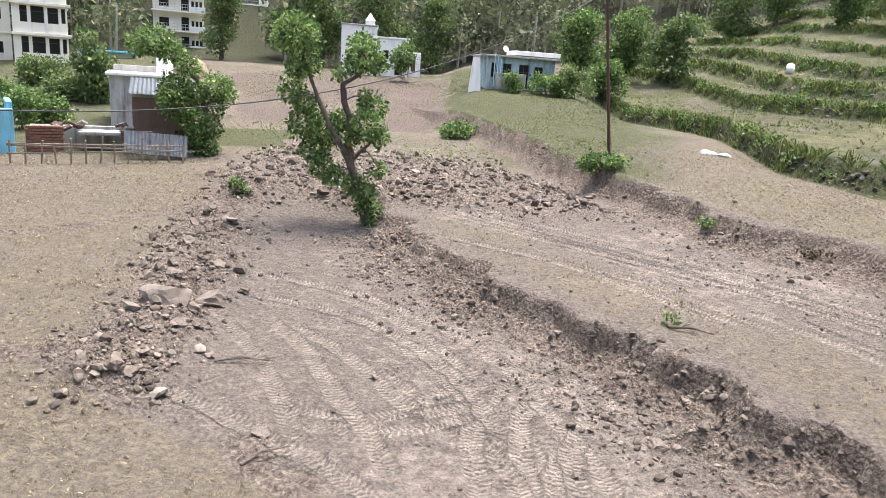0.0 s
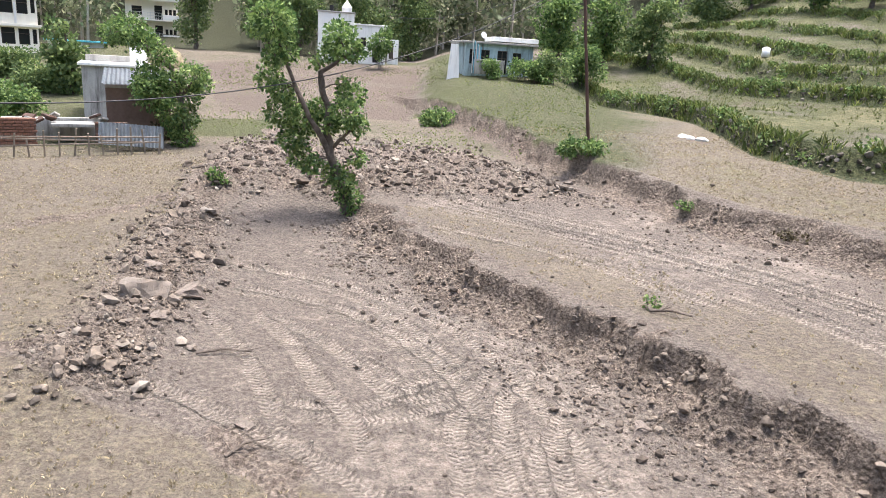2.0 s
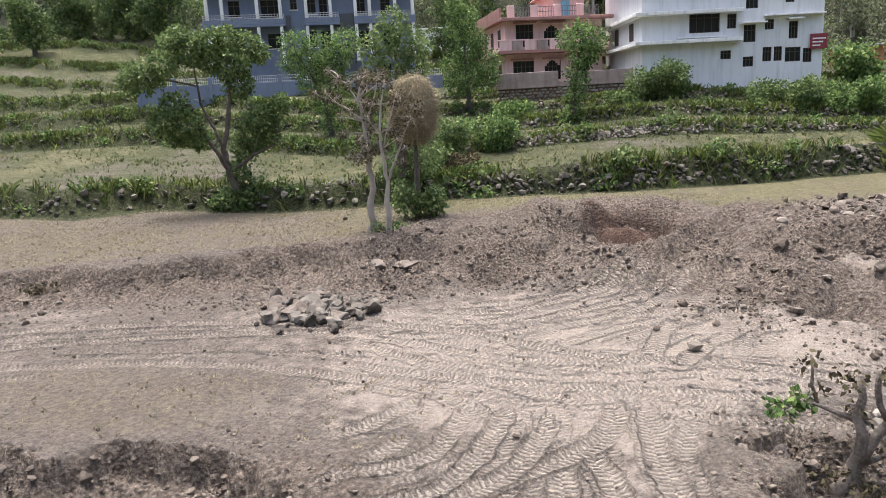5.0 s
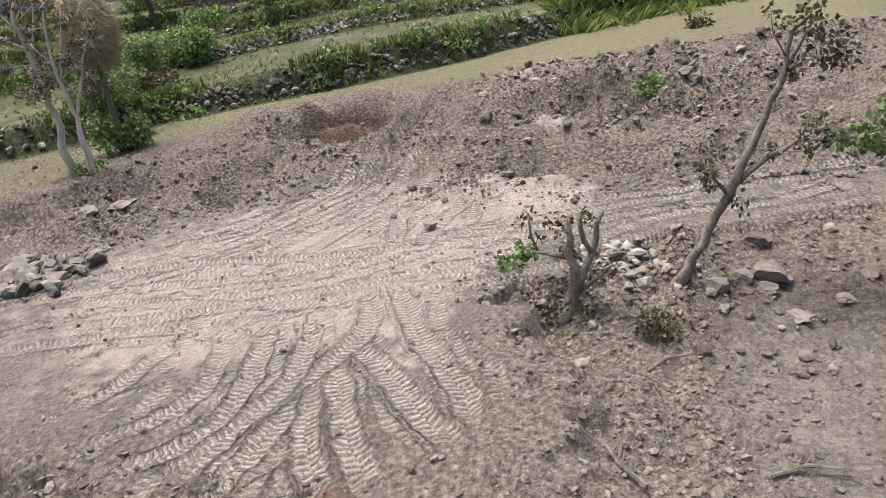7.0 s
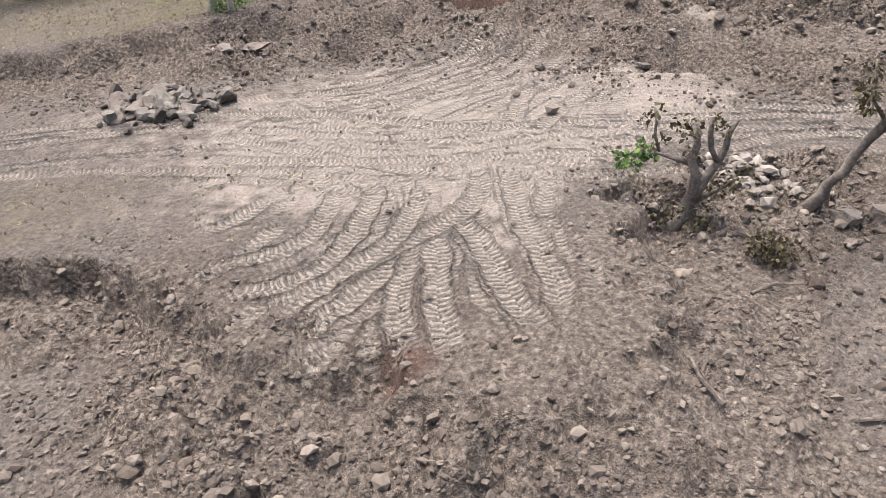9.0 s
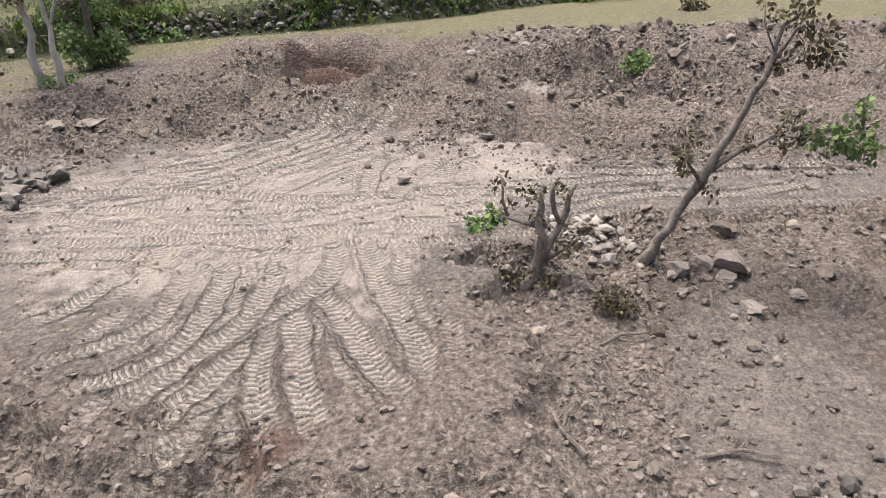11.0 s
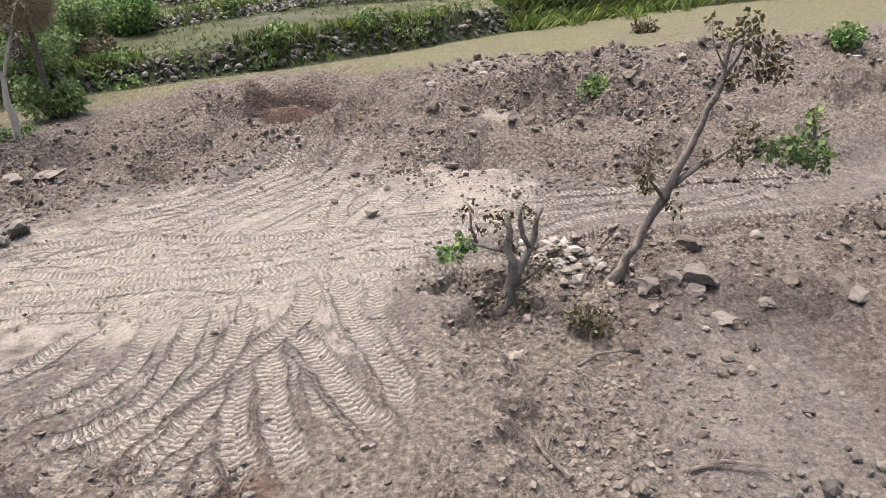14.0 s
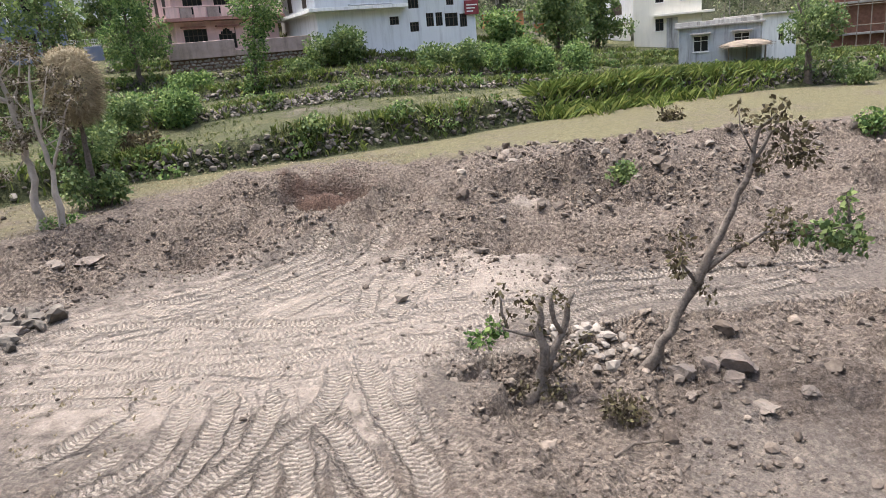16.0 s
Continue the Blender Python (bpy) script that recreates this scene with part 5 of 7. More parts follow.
def cabin_yard():
    a, b = at_angle(-25.75, 46.5), at_angle(-21.0, 46.5)
    ob, w = house("plaster_cabin", a, b, 1.4, 4.5, 4.6, [(2.6, 2.2, 3.3, 3.8)], M["stained"], "flat-roofed rain-stained plaster cabin", "cabin", sills=False, over=0.2, roof=M["white"])
    part("roof_rim", box(0.1, 3.4, 3.9, 4.4, 3.364, 3.75), M["concrete"], ob)
    tk = thing("water_tank", pose(a[0] + 2.5, a[1] + 2.0, 4.763), "white plastic water tank on the cabin roof", "tank")
    bm = bmesh.new()
    bmesh.ops.create_cone(bm, cap_ends=True, segments=24, radius1=0.5, radius2=0.48, depth=1.0, matrix=pose(0, 0, 0.5))
    part("body", bm, M["plastic"], tk, flat=False)
    bm = bmesh.new()
    bmesh.ops.create_cone(bm, cap_ends=True, segments=24, radius1=0.49, radius2=0.2, depth=0.14, matrix=pose(0, 0, 1.07))
    part("lid", bm, M["plastic"], tk, flat=False)
    hs = thing("roof_straw", pose(a[0] + 4.0, a[1] + 2.6, 4.763), "heap of yellow straw on the cabin roof", "straw heap")
    part("heap", straw_heap(1.0, 1.1, 500, 3), M["straw"], hs)
    # mud brick hut with a sheet roof
    a, b = at_angle(-24.3, 38), at_angle(-19.9, 38)
    ob, w = house("mud_hut", a, b, 0.9, 3.5, 3.9, [], M["mud"], "dark mud-brick hut with a ribbed tin roof", "hut", over=0.02)
    o = part("tin_roof", corrugated(w + 0.3, 4.3, 16), M["tin"], ob)
    o.location, o.rotation_euler = (-0.15, -0.4, 3.2), (radians(8), 0, 0)
    # ruin: low walls of brick, slab, leaning tin sheet, stick fence
    g = at_angle(-27, 36.5)
    ru = thing("ruined_shed", pose(g[0], g[1], height(*g) - 0.1, 0, 0, 27), "roofless brick shed with whitewashed slab and debris", "ruin")
    part("back_wall", box(-2.6, 2.2, 1.6, 1.85, 0, 1.2), M["stained"], ru)
    part("slab", box(-0.6, 1.2, 0.3, 1.5, 0.9, 1.05), M["stained"], ru)
    rnd = random.Random(8)
    for x0, x1, z1 in ((-2.7, -1.2, 1.35), (1.2, 2.6, 1.2)):
        part("wall", box(x0, x1, 0.12, 0.4, 0, z1 - 0.05), M["mud"], ru)
        for r in range(int(z1 / 0.13)):
            for c in range(int((x1 - x0) / 0.24)):
                o = part("brick", box(-0.11, 0.11, -0.06, 0.06, -0.05, 0.05, bevel=0.008), M["brick"], ru)
                o.location = (x0 + 0.13 + c * 0.24 + (0.1 if r % 2 else 0) + rnd.uniform(-0.02, 0.02), 0.09 + rnd.uniform(-0.02, 0.02), 0.07 + r * 0.13)
    for k in range(9):
        o = part("debris", box(-0.25, 0.25, -0.15, 0.15, -0.06, 0.06), M["concrete"] if k % 2 else M["rust"], ru)
        o.location, o.rotation_euler = (rnd.uniform(-2, 2), rnd.uniform(0.4, 1.4), 1.1 + rnd.uniform(0, 0.3)), (rnd.uniform(-0.6, 0.6), rnd.uniform(-0.6, 0.6), rnd.uniform(0, 3))
    g = at_angle(-25.0, 34.6)
    sh = thing("tin_sheet", pose(g[0], g[1], height(*g) + 0.35, 58, 4, 24), "weathered corrugated tin sheet leaning on its side", "sheet")
    part("sheet", corrugated(2.7, 1.1, 18, 0.03), M["tin"], sh)
    fence = thing("stick_fence", pose(*at_angle(-26.5, 33.8), 0, 0, 0, 27), "rough fence of grey sticks and rails", "fence")
    for k in range(13):
        x = -3.4 + k * 0.56
        p = at_angle(-26.5, 33.8)
        c, s = math.cos(radians(27)), math.sin(radians(27))
        z = height(p[0] + x * c, p[1] + x * s)
        o = part("stake", box(-0.035, 0.035, -0.035, 0.035, -0.3, rnd.uniform(0.7, 1.25), bevel=0.01), M["wood"], fence)
        o.location, o.rotation_euler = (x, rnd.uniform(-0.06, 0.06), z), (rnd.uniform(-0.12, 0.12), rnd.uniform(-0.12, 0.12), 0)
    for k, zz in enumerate((0.45, 0.75, 0.6)):
        o = part("rail", box(-3.5, 3.4, -0.03, 0.03, -0.03, 0.03, bevel=0.01), M["wood"], fence)
        o.location, o.rotation_euler = (0, 0.05 * k - 0.05, z + zz), (0, radians(1.5 * (k - 1)), 0)


M["brick"] = plain("old brick", (0.20, 0.105, 0.075), 0.95, 0.4, 3.0, 14.0)


def straw_heap(r, tall, count, seed, boxy=1.0, low=-0.05):
    """A dome of loose straws over a solid core."""
    rnd = random.Random(seed)
    bm = bmesh.new()
    bmesh.ops.create_icosphere(bm, subdivisions=3, radius=1.0)
    for v in bm.verts:
        k = max(0.02, math.hypot(v.co.x, v.co.y)) ** (boxy - 1)
        v.co = Vector((v.co.x * r * k, v.co.y * r * k, max(v.co.z, low) * tall)) * (1 + 0.16 * noise.noise(v.co * 3))
    for _ in range(count):
        d = Vector((rnd.gauss(0, 1), rnd.gauss(0, 1), abs(rnd.gauss(0, 1)) if low > -0.1 else rnd.gauss(0.3, 1))).normalized()
        k = max(0.02, math.hypot(d.x, d.y)) ** (boxy - 1)
        p = Vector((d.x * r * k, d.y * r * k, d.z * tall)) * rnd.uniform(0.95, 1.1)
        q = Vector((rnd.uniform(-1, 1) + d.x, rnd.uniform(-1, 1) + d.y, rnd.uniform(-1.6, 0.3))).normalized() * rnd.uniform(0.18, 0.45)
        s = d.cross(q).normalized() * 0.012
        f = [bm.verts.new(v) for v in (p - s, p + s, p + q)]
        bm.faces.new(f)
    return bm


def blue_corner():
    # blue house at the corner of the field, with its roof tanks
    a, b = at_angle(-39.5, 36.5), at_angle(-33.9, 38)
    ob, w = house("blue_house", a, b, 0.8, 9.0, 3.2, [(2.2, 1.4, 2.9, 2.9)], M["stained"], "low house with a sky blue parapet and pale stained walls", sills=False, over=0.12)
    part("parapet", box(-0.1, w + 0.1, -0.05, 0.12, 2.57, 3.0), M["stained"], ob)
    part("stair_parapet", box(w - 1.3, w - 0.1, 1.0, 1.2, 2.57, 3.6), M["blue"], ob, "sky blue stair wall")
    part("stair_wall", box(w - 2.6, w - 1.5, -0.6, -0.003, 0, 1.6), M["stained"], ob)
    a3, b3 = at_angle(-40.0, 44), at_angle(-32.5, 45)
    up, w3 = house("blue_roof_house", a3, b3, 1.0, 7.0, 4.1, [], M["blue"], "sky blue house with a tall roof parapet", over=0.05)
    part("parapet", box(0, w3, 0.0, 0.2, 3.264, 4.25), M["blue"], up, "sky blue parapet")
    part("parapet", box(w3 - 0.2, w3, 0.204, 6.8, 3.264, 4.25), M["blue"], up, "sky blue parapet")
    a2 = at_angle(-34.2, 36.6)
    bw = thing("blue_wall", pose(a2[0], a2[1], height(*a2) - 0.3, 0, 0, 34), "peeling sky blue yard wall", "wall")
    part("panel", box(0, 1.5, 0, 0.25, 0, 2.3), M["blue"], bw)
    part("return_panel", box(1.25, 1.5, 0.252, 2.6, 0, 2.6), M["blue"], bw)
    for x in (1.5,):
        c, s = math.cos(radians(11)), math.sin(radians(11))
        tk = thing("roof_tank", pose(a[0] + x + 1.6, a[1] + 2.0, 3.363), "black plastic water tank on a flat roof", "tank", "roof tanks")
        bm = bmesh.new()
        bmesh.ops.create_cone(bm, cap_ends=True, segments=24, radius1=0.52, radius2=0.5, depth=0.75, matrix=pose(0, 0, 0.38))
        part("body", bm, M["black"], tk, flat=False)
        bm = bmesh.new()
        bmesh.ops.create_cone(bm, cap_ends=True, segments=24, radius1=0.5, radius2=0.22, depth=0.16, matrix=pose(0, 0, 0.83))
        part("lid", bm, M["black"], tk, flat=False)
    # compound wall along the field, with a cyan gate pier
    p, q = (-13.9, 18.6), (-20.9, 32.6)
    L = math.hypot(q[0] - p[0], q[1] - p[1])
    cw = thing("compound_wall", pose(p[0], p[1], 0.3, 0, 0, math.degrees(math.atan2(q[1] - p[1], q[0] - p[0]))), "stained concrete compound wall with a pale coping", "wall")
    for k in range(4):
        part("panel", box(L * k / 4, L * (k + 1) / 4 - 0.004, -0.0, 0.2, 0, 1.15 + 0.14 * k), M["stained"], cw)
        part("coping", box(L * k / 4, L * (k + 1) / 4 - 0.004, -0.05, 0.4, 1.154 + 0.14 * k, 1.24 + 0.14 * k), M["concrete"] if k > 1 else M["white"], cw)
    part("pier", box(-0.75, -0.01, -0.1, 0.5, 0, 1.6), M["blue"], cw, "cyan painted pier")
    part("pier_cap", box(-0.85, 0.08, -0.2, 0.6, 1.604, 1.75), M["blue"], cw)


def right_village():
    a, b = (64.5, -14.2), (62.8, -20.4)
    ob, w = house("blue_grey_cottage", a, b, 2.2, 6.0, 6.5, [(1.2, 4.5, 2.4, 5.8), (4.4, 4.6, 5.6, 5.8)], M["grey_stained"], "single-storey blue-grey cottage with hooded windows", frame=M["frame_light"], bars=2, over=0.35)
    for x in (1.0, 4.2):
        part("window_hood", box(x, x + 1.6, -0.6, -0.003, 3.7, 3.83), M["concrete"], ob)
    part("roof_parapet", box(-0.3, w + 0.3, 0.4, 0.6, 4.47, 4.8), M["stained"], ob)
    a, b = at_angle(108.1, 66.2), at_angle(110.3, 69)
    house("white_annex", a, b, 2.2, 5.0, 7.0, [(1.8, 4.9, 2.4, 5.9)], M["white"], "white annex wall beside the cottage", sills=False, over=0.3)
    a, b = at_angle(99.2, 80), at_angle(104.0, 80)
    ob, w = house("cream_tall_house", a, b, 3.0, 8.0, 13.5, [(2.2, 6.6, 3.0, 7.8), (2.2, 9.4, 3.0, 10.6), (4.6, 9.4, 5.6, 10.6)], M["cream"], "plain tall cream house with few windows", over=0.4)
    part("ledge", box(2.0, w + 1.2, -0.9, -0.003, 5.0, 5.25), M["cream"], ob)
    part("recess", box(3.3, 4.4, -0.2, -0.003, 1.6, 4.8), M["stained"], ob)
    a, b = at_angle(95.2, 85), at_angle(99.0, 85)
    ob, w = house("white_low_house", a, b, 3.4, 6.0, 7.7, [(1.1, 5.9, 1.7, 6.7)], M["white"], "low white house at the edge of the village", over=0.25, sills=False)
    part("annex", box(1.0, w + 0.4, 2.0, 8.0, 4.47, 8.2), M["grey_wall"], ob)
    bm = bmesh.new()
    bmesh.ops.create_cone(bm, cap_ends=True, segments=20, radius1=0.62, radius2=0.62, depth=0.06, matrix=pose(4.1, 1.95, 6.3, 90))
    part("arched_window", bm, M["frame_dark"], ob)
    part("arched_window_base", box(3.48, 4.72, 1.93, 1.996, 5.4, 6.3, bevel=0.0), M["frame_dark"], ob)
    a, b = at_angle(87.8, 76), at_angle(91.0, 76)
    house("orange_house", a, b, 4.5, 6.0, 9.8, [(0.6, 7.8, 1.3, 9.0), (2.4, 7.2, 3.2, 8.9)], M["orange"], "small orange house between trees", over=0.3)
    a, b = at_angle(91.8, 84), at_angle(94.0, 84)
    house("ochre_house", a, b, 4.0, 6.0, 8.6, [(0.8, 6.0, 1.5, 7.2)], M["orange"], "small ochre house behind weeds", over=0.3)
    sk = thing("unfinished_building", pose(*at_angle(112.3, 78), 2.0, 0, 0, -111), "unfinished brick building with bamboo scaffolding", "building")
    part("wall", box(0, 9, 0.6, 7, 0, 9), M["brick"], sk)
    for z in (2.6, 5.4, 8.2):
        part("slab", box(-0.3, 9.3, 0.0, 7, z, z + 0.2), M["concrete"], sk)
    for k in range(9):
        part("scaffold_pole", box(k * 1.1, k * 1.1 + 0.09, -0.6, -0.5, 0, 9.5), M["wood"], sk)
    for z in (1.6, 3.4, 5.2, 7.0):
        part("scaffold_rail", box(-0.4, 9.4, -0.7, -0.62, z, z + 0.08), M["wood"], sk)
    # lean-to of thatch and poles by the cottage
    lt = thing("thatch_shelter", pose(62.0, -17.6, height(62.0, -17.6), 0, 0, -106), "low shelter of poles roofed with straw", "shelter")
    for x in (0, 1.4, 2.8):
        for y in (0, 1.5):
            part("pole", box(x, x + 0.08, y, y + 0.08, 0, 1.5), M["wood"], lt)
    o = part("thatch", straw_heap(1.9, 0.5, 1400, 9), M["wood"], lt)
    o.location = (1.4, 0.7, 1.45)
    # far low houses behind the slate house
    a, b = at_angle(58.4, 95), at_angle(62.0, 95)
    house("far_white_house", a, b, 10.0, 6.0, 16.5, [(1.0, 13.6, 1.9, 14.8), (3.4, 13.6, 4.3, 14.8)], M["grey_wall"], "far grey house with a white roof rim", over=0.5, roof=M["white"])


dark_house()
pink_house()
grey_house()
left_building()
hotel()
white_house()
blue_shed()
cabin_yard()
blue_corner()
right_village()
# ---------------------------------------------------------------- trees
def tube(bm, pts, sides=7, wob=0.0, seed=0):
    """A tapering limb through points (x, y, z, radius)."""
    rnd = random.Random(seed)
    fine = []
    for (x0, y0, z0, r0), (x1, y1, z1, r1) in zip(pts, pts[1:]):
        n = max(1, int(math.dist((x0, y0, z0), (x1, y1, z1)) / 0.22)) if sides > 4 else 1
        for k in range(n):
            t = k / n
            fine.append((x0 + (x1 - x0) * t, y0 + (y1 - y0) * t, z0 + (z1 - z0) * t, r0 + (r1 - r0) * t))
    fine.append(pts[-1])
    rings = []
    for i, (x, y, z, r) in enumerate(fine):
        p, q = Vector(fine[max(0, i - 1)][:3]), Vector(fine[min(len(fine) - 1, i + 1)][:3])
        d = (q - p).normalized()
        s = d.orthogonal().normalized() if abs(d.z) < 0.99 else Vector((1, 0, 0))
        s = (Vector((0, 1, 0)) - d * d.y).normalized() if abs(d.y) < 0.9 else s
        c = d.cross(s)
        o = Vector((x + rnd.uniform(-wob, wob) * r, y + rnd.uniform(-wob, wob) * r, z))
        rings.append([bm.verts.new(o + (s * math.cos(a) + c * math.sin(a)) * r * rnd.uniform(0.85, 1.15)) for a in (2 * math.pi * k / sides for k in range(sides))])
    for a, b in zip(rings, rings[1:]):
        for k in range(sides):
            bm.faces.new([a[k], a[(k + 1) % sides], b[(k + 1) % sides], b[k]])
    bm.faces.new(rings[0][::-1])
    bm.faces.new(rings[-1])


def leaf_cloud(blobs, size, seed, dense=1.0, droop=0.3):
    """Many small folded leaves filling round clumps (x, y, z, radius), thicker towards each clump's skin."""
    rng = np.random.default_rng(seed)
    V = []
    for x, y, z, r in blobs:
        n = int(dense * 300 * (r / 0.5) ** 2 * (0.12 / size) ** 1.8)
        d = rng.normal(size=(n, 3))
        d /= np.linalg.norm(d, axis=1)[:, None]
        rad = r * rng.uniform(0.25, 1.0, n) ** 0.45 * (1 + 0.13 * rng.normal(size=n))
        c = d * rad[:, None] * np.array([1, 1, 0.9]) + (x, y, z)
        a = d * 0.6 + rng.normal(size=(n, 3)) * 0.7 + np.array([0, 0, -droop])
        a /= np.linalg.norm(a, axis=1)[:, None]
        b = np.cross(a, rng.normal(size=(n, 3)))
        b /= np.linalg.norm(b, axis=1)[:, None]
        nrm = np.cross(a, b)
        s = size * rng.uniform(0.65, 1.35, n)[:, None]
        V.append(np.stack([c, c + a * s * 0.5 + b * s * 0.32 + nrm * s * 0.12, c + a * s, c + a * s * 0.5 - b * s * 0.32 + nrm * s * 0.12], 1))
    return np.concatenate(V) if V else np.zeros((0, 4, 3))


def quads_object(name, V, material, parent=None):
    me = bpy.data.meshes.new(name)
    n = len(V)
    me.vertices.add(n * 4)
    me.vertices.foreach_set("co", V.reshape(-1).astype(np.float32))
    me.loops.add(n * 4)
    me.loops.foreach_set("vertex_index", np.arange(n * 4, dtype=np.int32))
    me.polygons.add(n)
    me.polygons.foreach_set("loop_start", np.arange(0, n * 4, 4, dtype=np.int32))
    me.update(calc_edges=True)
    me.validate()
    me.materials.append(material)
    ob = new(name, me)
    ob.parent = parent
    return ob


def tree(name, d, label, leaf="leaf", bark="bark", size=0.12, dense=1.0, seed=1, twigs=2, category="tree", deep=0.55, slim=1.0, crook=0.25, extra=0, reach=1.0, full=1.0):
    """A tree from the run of its limbs and the clumps of its crown, both given across and up from its foot."""
    x, y = d["at"]
    rnd = random.Random(seed)
    ob = thing(name, pose(x, y, height(x, y) - 0.08, 0, 0, -math.degrees(math.atan2(x, y))), label, category)
    depth = {}

    def dep(k, h):
        return depth.setdefault(k, rnd.uniform(-0.35, 0.35)) * min(1.0, h / 2.0) * 2 * deep

    tips = []
    runs, clumps = list(d["stems"]), [(a, h, r * full) for a, h, r in d["clumps"]]
    top = max(q[1] for q in runs[0])
    spots = [q for s in runs for q in s if q[1] > 0.42 * top]
    for _ in range(extra):
        a, h, r = rnd.choice(spots)
        e, g, n = rnd.choice((-1, 1)) * rnd.uniform(0.2, 0.7) * reach, rnd.uniform(-0.05, 0.6) * reach, rnd.uniform(0.6, 1.3)
        w = min(0.035, 0.6 * r)
        runs.append([(a, h, w), (a + e * 0.5, h + g * 0.4, w * 0.7), (a + e * n, h + g, w * 0.3)])
        clumps.append((a + e * n, h + g, 0.2 * reach))
    for k, s in enumerate(runs):
        bm = bmesh.new()
        pts = [(a, dep(k, h) if k else 0.1 * dep(0, h), h + 0.02, r * slim) for a, h, r in s]
        if k:
            pts[0] = (s[0][0], 0.0, s[0][1] + 0.02, s[0][2] * slim)
        else:
            a, b_, h, r = pts[0]
            pts[0] = (a, b_, h - 0.15, r * 1.35)
        tube(bm, pts, 8 if k == 0 else 6, crook, seed + k)
        for q in pts[1:]:
            tips.append(q)
        part("trunk" if k == 0 else "limb", bm, M[bark], ob, flat=False)
    blobs = [(a, rnd.uniform(-deep, deep) * (1 if h > 1.2 else 0.5), h, r) for a, h, r in clumps]
    if twigs:
        bm = bmesh.new()
        for a, b_, h, r in blobs:
            near = min(tips, key=lambda q: (q[0] - a) ** 2 + (q[1] - b_) ** 2 + (q[2] - h) ** 2)
            tube(bm, [near[:3] + (0.028,), ((near[0] + a) / 2, (near[1] + b_) / 2 + 0.05, (near[2] + h) / 2 + 0.08, 0.022), (a, b_, h, 0.012)], 4)
            for _ in range(twigs):
                e = Vector((rnd.gauss(0, 1), rnd.gauss(0, 1), rnd.gauss(0.4, 1))).normalized() * r * 0.9
                tube(bm, [(a, b_, h, 0.012), (a + e.x, b_ + e.y, h + e.z, 0.005)], 3)
        tagged(part("branchwork", bm, M[bark], ob), kind="stuff")
    quads_object("crown", leaf_cloud(blobs, size, seed, dense), M[leaf], ob)
    return ob


BIG_TREE = dict(at=(-2.77, 24.54),
    stems=[[(0.00, -0.02, 0.170), (-0.24, 1.00, 0.160), (-0.64, 1.98, 0.150), (-0.81, 2.96, 0.130), (-0.74, 3.64, 0.120), (-0.99, 4.29, 0.110), (-1.01, 4.85, 0.090), (-0.24, 5.38, 0.040)],
           [(-0.64, 1.98, 0.130), (-1.00, 2.75, 0.110), (-1.30, 3.22, 0.100), (-1.61, 3.87, 0.090), (-1.82, 4.33, 0.080), (-2.22, 5.33, 0.060), (-2.51, 6.04, 0.030)],
           [(-0.65, 2.28, 0.080), (-0.22, 2.76, 0.060), (0.25, 3.22, 0.030)],
           [(-1.01, 4.85, 0.060), (-0.42, 5.27, 0.050), (0.32, 5.69, 0.030)]],
    clumps=[(-2.61, 6.48, 0.83), (-3.07, 6.18, 0.50), (-2.15, 6.25, 0.50), (-2.22, 5.51, 0.56), (-2.50, 5.31, 0.44), (-2.76, 4.55, 0.56), 
            (-2.29, 4.20, 0.50), (-2.27, 3.54, 0.76), (-1.59, 3.30, 0.79), (-1.96, 2.59, 0.60), (-1.65, 1.92, 0.56), (-0.35, 5.92, 0.76), 
            (-0.72, 5.53, 0.44), (0.14, 5.59, 0.40), (-0.46, 6.19, 0.56), (0.01, 4.17, 0.60), (-0.16, 3.58, 0.70), (0.25, 3.22, 0.44), 
            (-0.62, 3.16, 0.36), (-1.12, 3.61, 0.50), (-1.26, 1.75, 0.44), (-0.56, 1.49, 0.56), (-0.15, 1.21, 0.56), (-0.02, 0.60, 0.52), 
            (0.31, 2.04, 0.36), (0.10, 0.20, 0.32), (-1.18, 5.22, 0.28), (-0.29, 4.53, 0.28)])
HUT_TREE = dict(at=(-11.81, 34.38),
    stems=[[(0.00, -0.01, 0.160), (-0.11, 1.50, 0.140), (-0.22, 2.84, 0.120), (-0.47, 3.61, 0.100), (-1.22, 4.22, 0.080), (-1.70, 4.69, 0.060), (-2.30, 5.15, 0.030)],
           [(-0.18, 2.30, 0.080), (0.42, 3.14, 0.050), (0.69, 3.42, 0.030)]],
    clumps=[(-2.30, 5.28, 1.02), (-2.91, 5.11, 0.73), (-1.58, 4.83, 0.73), (-0.84, 4.24, 0.64), (-1.49, 3.29, 0.88), (-1.25, 2.51, 1.11), 
            (-1.75, 2.75, 0.73), (-0.48, 3.09, 0.64), (0.43, 3.41, 0.82), (0.81, 3.03, 0.64), (0.29, 2.33, 0.64), (-0.62, 1.74, 0.82), 
            (-0.38, 0.94, 0.73), (-0.12, 0.40, 0.70), (0.15, 1.37, 0.59)])
